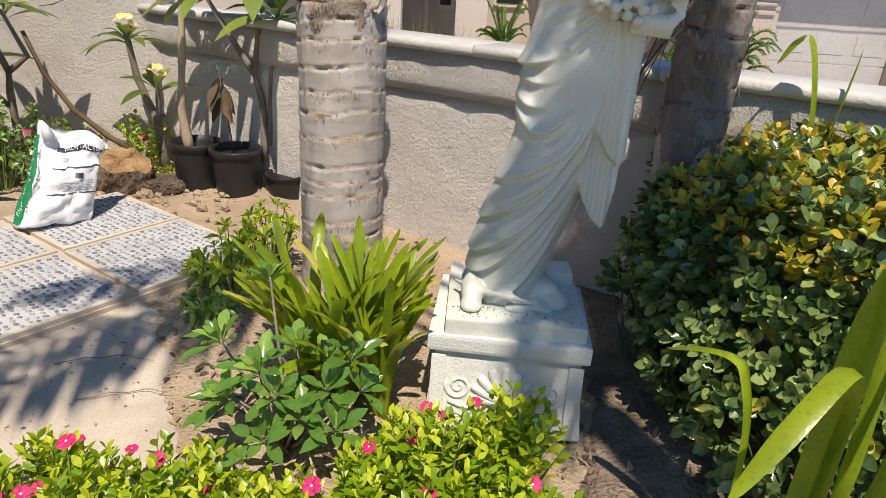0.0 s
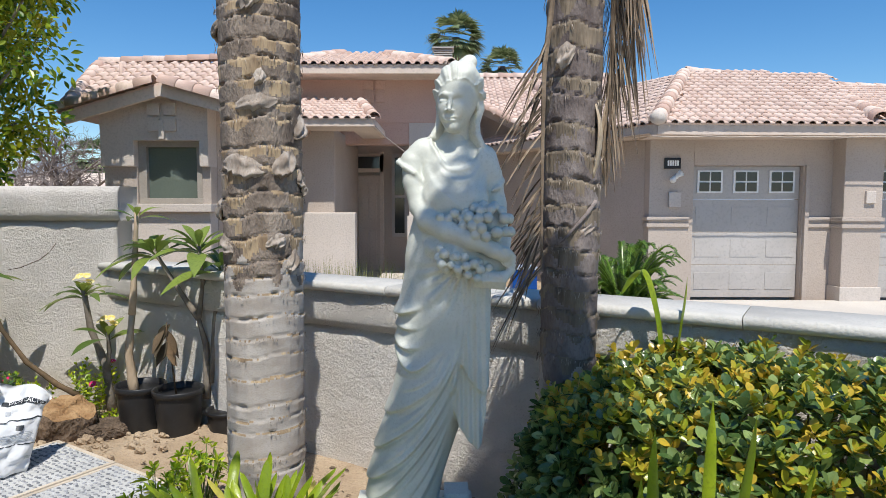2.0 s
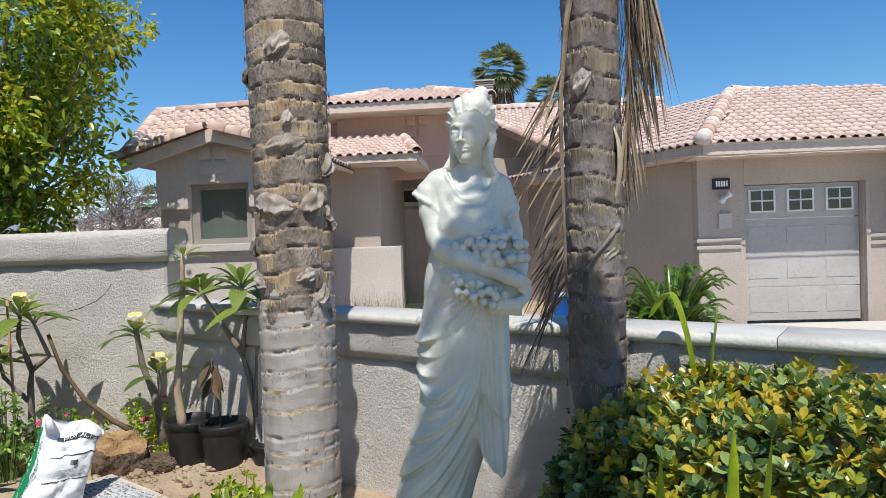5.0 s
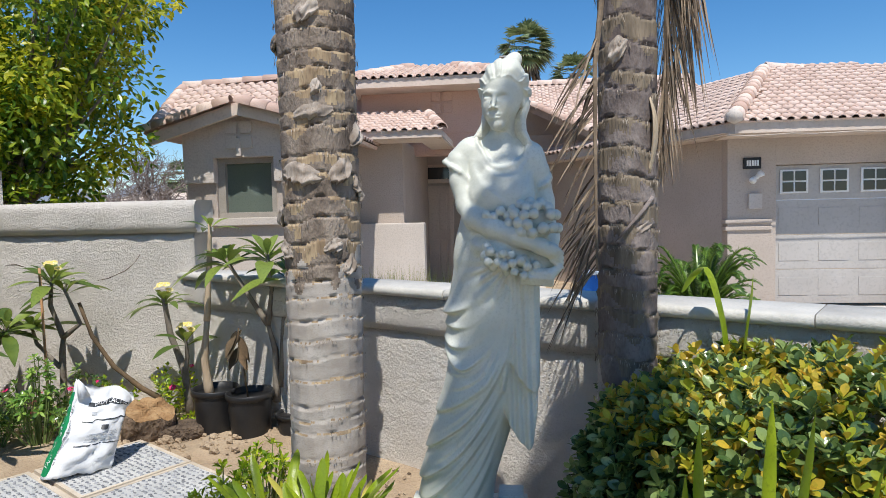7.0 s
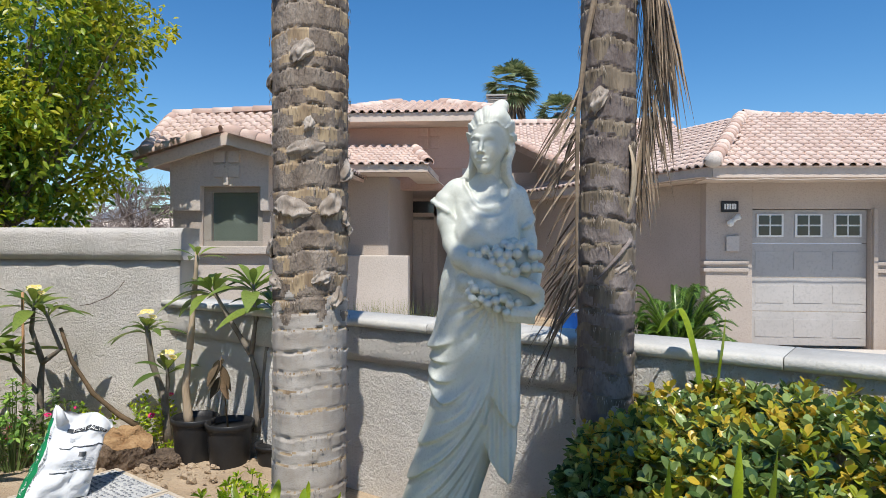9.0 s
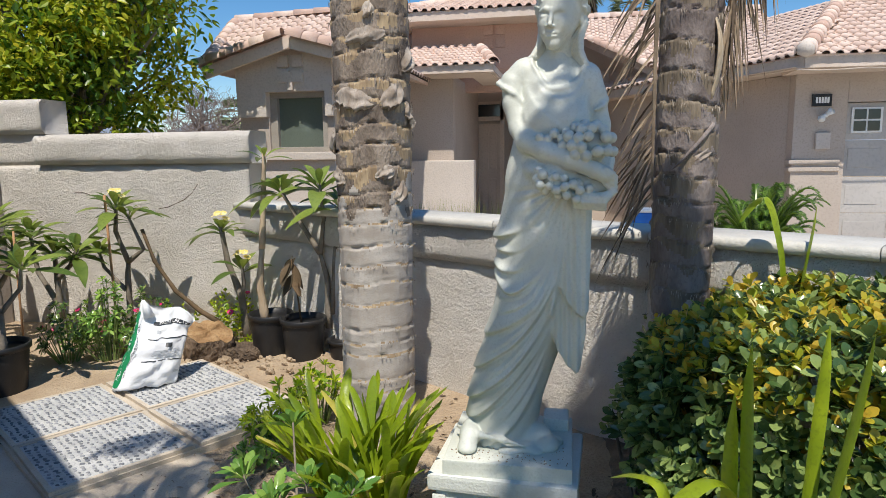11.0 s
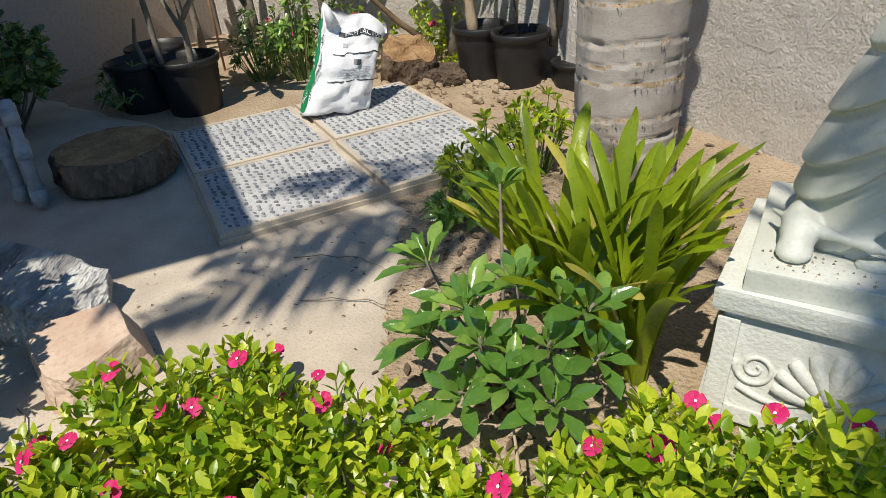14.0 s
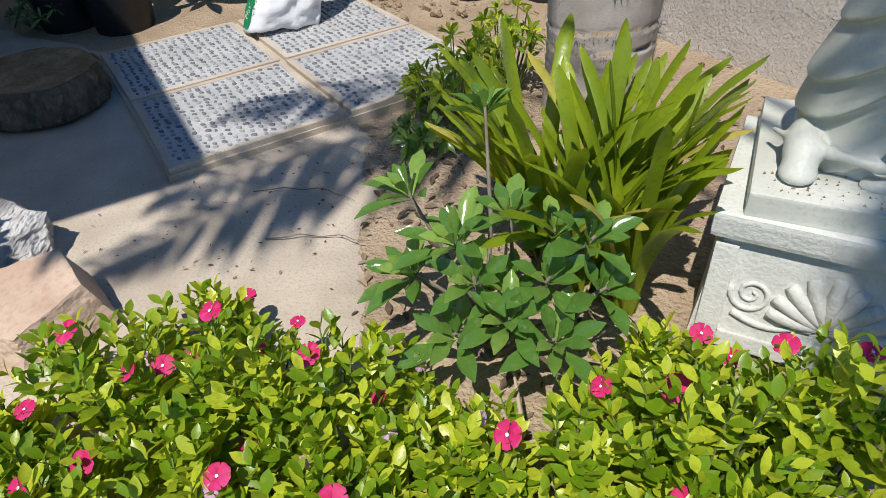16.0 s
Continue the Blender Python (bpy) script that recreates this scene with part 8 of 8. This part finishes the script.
# loose clods on the heap and round the pots
g = np.random.default_rng(23)
sets = []
for _ in range(110):
    x, y = g.normal(-1.30, 0.28), g.normal(4.36, 0.17)
    r = abs(g.normal(0, 0.011)) + 0.004
    z = max(lift(x, y), 0.0) + 0.03 * max(0.0, 1 - ((x + 1.0) ** 2 + (y - 4.36) ** 2) / 0.16)
    sets.append(tube([Vector((x - r, y, z)), Vector((x - 0.4 * r, y + 0.2 * r, z + 0.7 * r)), Vector((x + 0.5 * r, y - 0.1 * r, z + 0.6 * r)), Vector((x + r, y, z))], [r * 0.45, r * 0.9, r * 0.8, r * 0.4], 6))
V, F = join(*sets)
tagged(raw("soil_clods", V, F, SOIL), "loose clods of dry soil before the pots", "soil", kind="stuff")


def litter():
    """Fallen leaves, bark chips and twigs on the beds."""
    g = np.random.default_rng(91)
    P, L = [], []
    for _ in range(1040):
        z = g.integers(0, 6)
        cx, cy, sx, sy = ((0.85, 2.5, 0.16, 0.30), (-0.55, 2.75, 0.16, 0.22), (-1.5, 4.6, 0.25, 0.12), (0.0, 3.5, 0.30, 0.25), (-0.1, 2.35, 0.3, 0.25), (-0.85, 2.45, 0.28, 0.30))[z]
        x, y = g.normal(cx, sx), g.normal(cy, sy)
        P.append((x, y, max(lift(x, y) + 0.006, 0.018 if z == 5 else -1.0)))
        L.append(g.uniform(0.005, 0.016) if z == 5 else g.uniform(0.012, 0.045))
    P = np.array(P)
    D = np.stack([g.normal(0, 1, len(P)), g.normal(0, 1, len(P)), g.normal(0, 0.18, len(P))], 1)
    N = np.stack([g.normal(0, 0.3, len(P)), g.normal(0, 0.3, len(P)), np.ones(len(P))], 1)
    V, F = blades(P, D, N, np.array(L), np.array(L) * 0.42, 0.0, 0.25, (0.3, 1.0, 0.8, 0.1))
    tagged(raw("leaf_litter", V, F, DRYLEAF), "scattered dry leaves and bark chips on the soil", "leaf litter", kind="stuff")


litter()
# crumbs of soil on the statue's plinth and the pedestal ledge
g = np.random.default_rng(19)
sets = []
for _ in range(110):
    x, y = g.uniform(0.345, 0.75), 2.555 + abs(g.normal(0, 0.06))
    r = g.uniform(0.0008, 0.0026)
    sets.append(tube([Vector((x - r, y, 0.3465)), Vector((x, y + r * 0.3, 0.3465 + r)), Vector((x + r, y, 0.3465))], [r * 0.5, r, r * 0.4], 5))
V, F = join(*sets)
tagged(raw("soil_crumbs", V, F, SOIL), "dry crumbs of soil scattered on the statue's plinth", "soil", kind="stuff")
for i, pts in enumerate((((-0.98, 2.60), (-0.80, 2.68), (-0.66, 2.66)), ((-0.80, 2.42), (-0.62, 2.50), (-0.52, 2.50)), ((0.02, 3.25), (0.12, 3.1), (0.16, 3.0)), ((-1.15, 1.78), (-0.95, 1.72), (-0.8, 1.80)))):
    p = []
    for k in range(9):
        u = k / 4
        a, b = pts[min(int(u), 1)], pts[min(int(u), 1) + 1]
        f = u - min(int(u), 1)
        p.append(Vector((a[0] + (b[0] - a[0]) * f + 0.012 * noise.noise((k * 0.7, i, 0)), a[1] + (b[1] - a[1]) * f + 0.012 * noise.noise((k * 0.7, i, 5)), max(0.014, lift(a[0], a[1])) + 0.006 + 0.004 * (k % 3))))
    tagged(tube_part("twig", p, [0.002 - 0.00015 * k for k in range(9)], STEM_GREY, None, "", 5), "thin dry twig lying on the ground", "twig")
tagged(tube_part("plant_stake", [(-2.52, 4.60, -0.05), (-2.50, 4.55, 1.12)], 0.009, BAMBOO, None, "", 8), "thin reddish wooden plant stake in the bed", "stake")
tagged(tube_part("plant_stake", [(-3.05, 4.30, -0.05), (-3.07, 4.33, 0.9)], 0.008, BAMBOO, None, "", 8), "thin wooden plant stake by the shaded pots", "stake")


def pipe_stack():
    th = empty("irrigation_pipes", "weathered grey irrigation pipes standing in the shade", "pipes", (-2.36, 2.52, 0.03))
    for i, (x, y, h) in enumerate(((0, 0, 0.34), (0.07, 0.03, 0.38), (0.13, 0.0, 0.36))):
        b, t = Vector((x + 0.05, y - 0.03, 0)), Vector((x - 0.07, y + 0.05, h))
        p = tube_part("pipe", [b, t], 0.024, PVC, th, "", 12)
        for q in (0.1, 0.55, 0.9):
            c = b.lerp(t, q)
            d = (t - b).normalized()
            tube_part("collar", [c - d * 0.025, c + d * 0.025], 0.031, PVC, p, "", 12)
    return th


pipe_stack()

# ---- beyond the wall ----


def sago(at, r, n, seed, label):
    th = empty("sago_palm", label, "sago palm", at)
    g = np.random.default_rng(seed)
    lathe("trunk", [(0.14, 0), (0.16, 0.2), (0.10, 0.42)], BARK_DARK, th, wob=0.2)
    for k in range(n):
        frond(th, (0, 0, 0.38), k * 2.4, r * g.uniform(0.8, 1.1), g.uniform(0.06, 0.80), g.uniform(0.0, 0.10), SAGO_DARK, seed + k, "frond", 0.080, -0.45, 110, 0.007, 0.0)
    return th


sago((2.46, 7.0, -0.06), 0.66, 96, 700, "dense dark green sago palm behind the garden wall")
sago((0.75, 11.2, 0.0), 0.5, 20, 760, "small green sago palm beside the entry")
g = np.random.default_rng(33)
P = np.stack([g.normal(-0.25, 0.30, 900), g.uniform(5.05, 5.5, 900), np.full(900, -0.02)], 1)
D = np.stack([g.normal(0, 0.16, 900), g.normal(0, 0.12, 900), np.ones(900)], 1)
V, F = blades(P, D, np.tile([0, -1, 0.2], (900, 1)) + g.normal(0, 0.4, (900, 3)), g.uniform(0.92, 1.24, 900), 0.012, 0.10, 0.1, (1, 0.8, 0.5, 0.0))
tagged(raw("dry_grass", V, F, GRASS), "tall tufts of dry green grass behind the garden wall", "grass", kind="stuff")


def cooler():
    th = empty("cooler", "blue plastic cooler with a white lid on the driveway", "cooler", (1.36, 6.3, 0.0))
    box("stand", -0.12, 0.12, -0.12, 0.12, 0.0, 0.66, GREYTWIG, th, "", None, 0.01)
    box("body", -0.11, 0.11, -0.11, 0.11, 0.66, 0.87, BLUE, th, "", None, 0.02)
    box("lid", -0.115, 0.115, -0.115, 0.115, 0.87, 0.90, WHITE, th, "", None, 0.015)
    return th


cooler()
for i, (x, y) in enumerate(((-0.35, 10.0), (0.45, 10.9), (-0.1, 9.2))):
    th = empty("path_light", "small dark path light beside the entry path", "path light", (x, y, 0), "path lights")
    tube_part("post", [(0, 0, 0), (0, 0, 0.26)], 0.012, BLACK, th)
    lathe("cap", [(0.05, 0.26), (0.055, 0.275), (0.01, 0.31)], BLACK, th)


def leafy_tree(name, label, at, height, crown, clumps, leaves, leaf, seed, mats, trunk=0.12):
    """A tapered trunk with limbs and an uneven crown of small leaves gathered in clumps."""
    th = empty(name, label, "tree", at)
    g = np.random.default_rng(seed)
    centres = []
    for c in range(clumps):
        a, q = g.uniform(0, 6.283), g.uniform(0.25, 1) ** 0.6
        zz = g.uniform(-1, 1)
        s = math.sqrt(1 - (zz if zz > 0 else zz * 0.9) ** 2 * 0.85)
        centres.append((crown[0] * q * s * math.cos(a), crown[1] * q * s * math.sin(a) - 0.75 * max(0.0, -zz), height + crown[2] * zz * q))
    for c in range(clumps // 4):
        a, q = g.uniform(0, 6.283), g.uniform(0, 1) ** 0.5
        centres.append((crown[0] * 0.80 * q * math.cos(a) - 0.25, crown[1] * 0.6 * q * math.sin(a) - 0.75, height - crown[2] * g.uniform(0.55, 1.12)))
    tr = [tube([Vector((0, 0, -0.1)), Vector((0.05, 0, height * 0.35)), Vector((0, 0, height * 0.75))], [trunk, trunk * 0.75, trunk * 0.5], 9)]
    raw("trunk", *[x for x in join(*tr)], STEM_GREY, th, "", True)
    limbs = [tube([Vector((0, 0, height * 0.45)), Vector((c[0] * 0.5, c[1] * 0.5, height * 0.55 + (c[2] - height * 0.55) * 0.4)), Vector(c)], [trunk * 0.35, trunk * 0.2, 0.008], 5, False) for c in centres[::2]]
    V, F = join(*limbs)
    tagged(raw("limb", V, F, STEM_GREY, th, "", True), kind="stuff")
    sets = {0: [[], [], [], []], 1: [[], [], [], []]}
    for ci, c in enumerate(centres):
        rad = g.uniform(0.24, 0.42)
        n = leaves
        off = g.normal(0, 1, (n, 3))
        off = unit(off) * (g.uniform(0.25, 1, (n, 1)) ** 0.5) * rad
        k = 1 if g.uniform() < 0.32 else 0
        S = sets[k]
        S[0].append(np.array(c) + off)
        S[1].append(off * 1.6 + g.normal(0, 0.45, (n, 3)) + np.array([0, 0, -0.02]))
        S[2].append(g.normal(0, 0.6, (n, 3)) + np.array([0, -0.35, 1.0]))
        S[3].append(g.uniform(0.7, 1.25, n) * leaf)
    for k in (0, 1):
        if sets[k][0]:
            a = [np.concatenate(q) for q in sets[k]]
            V, F = blades(a[0], a[1], a[2], a[3], a[3] * 0.48, 0.15, 0.12, (0.2, 0.95, 0.9, 0.05))
            tagged(raw("crown", V, F, mats[k], th), kind="stuff")
    return th


leafy_tree("citrus_tree", "dense citrus tree with glossy dark and lime leaves behind the wall", (-5.02, 7.3, 0), 3.35, (2.0, 1.4, 1.7), 200, 150, 0.090, 801, (CITRUS, CITRUS_NEW))


def bare_tree(at, height, spread, seed, label):
    th = empty("bare_tree", label, "tree", at)
    g = np.random.default_rng(seed)
    tubes = []

    def grow(p, d, l, r, depth):
        q = p + d * l
        tubes.append(tube([p, (p + q) / 2 + Vector(g.normal(0, l * 0.05, 3)), q], [r, r * 0.8, r * 0.6], 4, False))
        if depth == 0:
            return
        for _ in range(3):
            nd = (d + Vector(g.normal(0, spread, 3))).normalized()
            grow(q, nd, l * g.uniform(0.62, 0.85), r * 0.6, depth - 1)
    for _ in range(3):
        grow(Vector((0, 0, 0)), Vector((g.normal(0, 0.35), g.normal(0, 0.35), 1)).normalized(), height * 0.30, 0.14, 6)
    V, F = join(*tubes)
    tagged(raw("limb", V, F, GREYTWIG, th), kind="stuff")
    return th


bare_tree((-13.4, 25.5, 0), 4.6, 0.55, 811, "grey nearly bare tree beyond the wall")
bare_tree((-16.5, 27.5, 0), 3.4, 0.5, 815, "grey thin-twigged tree in the distance")


def fan_palm(at, h, r, seed):
    th = empty("fan_palm", "tall fan palm with a shaggy crown in the distance", "palm tree", at, "distant fan palms")
    g = np.random.default_rng(seed)
    tube_part("trunk", [(0, 0, 0), (0.1, 0, h * 0.5), (0, 0, h)], [0.3, 0.24, 0.22], BARK_DARK, th)
    P, D, N, L = [], [], [], []
    for k in range(64):
        a, el = g.uniform(0, 6.283), g.uniform(-1.0, 1.35)
        d = np.array([math.cos(a) * math.cos(el), math.sin(a) * math.cos(el), math.sin(el)])
        c = np.array([0, 0, h]) + d * r * 0.55
        e1 = unit(np.cross(d, UP + 0.01))
        e2 = np.cross(e1, d)
        for j in range(13):
            w = (j - 6) * 0.22
            P.append(c)
            D.append(d * math.cos(w) + e1 * math.sin(w))
            N.append(e2)
            L.append(r * g.uniform(0.4, 0.6))
    V, F = blades(np.array(P), np.array(D), np.array(N), np.array(L), 0.13, 0.28, 0.1, (0.4, 1.0, 0.7, 0.0))
    tagged(raw("crown", V, F, FANLEAF, th), kind="stuff")
    P, D = [], []
    for k in range(90):
        a = g.uniform(0, 6.283)
        P.append((0.25 * math.cos(a), 0.25 * math.sin(a), h - g.uniform(0.1, 0.9)))
        D.append((math.cos(a) * 0.45, math.sin(a) * 0.45, -1))
    V, F = blades(np.array(P), np.array(D), np.array(P) * np.array([1, 1, 0]) + UP * 0.1, 1.3, 0.22, 0.1, 0.1, (0.4, 1.0, 0.7, 0.0))
    tagged(raw("dry_skirt", V, F, DRYLEAF, th), kind="stuff")
    return th


fan_palm((1.15, 34, 0), 9.8, 1.5, 821)
fan_palm((4.0, 40, 0), 9.6, 1.4, 822)
fan_palm((-17.5, 34, 0), 3.6, 1.3, 823)


def far_house(at, w, d, h):
    th = empty("far_house", "low beige house with a shallow roof in the distance", "house", at)
    box("walls", -w / 2, w / 2, -d / 2, d / 2, 0, h, HOUSE_LIGHT, th, "", None, 0.02)
    bm = bmesh.new()
    a = [bm.verts.new(p) for p in ((-w / 2 - 0.5, -d / 2 - 0.5, h), (w / 2 + 0.5, -d / 2 - 0.5, h), (w / 2 + 0.5, d / 2 + 0.5, h), (-w / 2 - 0.5, d / 2 + 0.5, h), (-w / 2 + 2, 0, h + 1.1), (w / 2 - 2, 0, h + 1.1))]
    for f in ((0, 1, 5, 4), (1, 2, 5), (2, 3, 4, 5), (3, 0, 4), (3, 2, 1, 0)):
        bm.faces.new([a[i] for i in f])
    part("roof", bm, FASCIA, th)
    box("window", -1.5, -0.4, -d / 2 - 0.04, -d / 2 + 0.02, 0.9, 1.9, GLASS_DARK, th, "", None, 0)
    return th


far_house((-16.5, 33, -0.6), 10, 8, 2.4)
tagged(tube_part("utility_pole", [(-11.4, 24.5, 0), (-11.35, 24.5, 6.2)], 0.04, STEM_GREY, None, "", 8), "thin dark utility pole beyond the wall", "pole")

# ---- pebbles of the pavers ----
g = np.random.default_rng(55)
for th in paver_things:
    for i in range(17):
        for j in range(17):
            x, y = (i - 8) * 0.0325 + g.uniform(-0.006, 0.006) + (0.008 if j % 2 else -0.008), (j - 8) * 0.0325 + g.uniform(-0.006, 0.006)
            ob = new("pebble", pebbles[int(g.integers(0, 5))])
            ob.parent = th
            s = g.uniform(0.65, 1.15)
            ob.matrix_local = pose(x, y, 0.0525, 0, 0, g.normal(24, 20)) @ Matrix.Diagonal((s, s * g.uniform(0.8, 1.2), 1, 1))
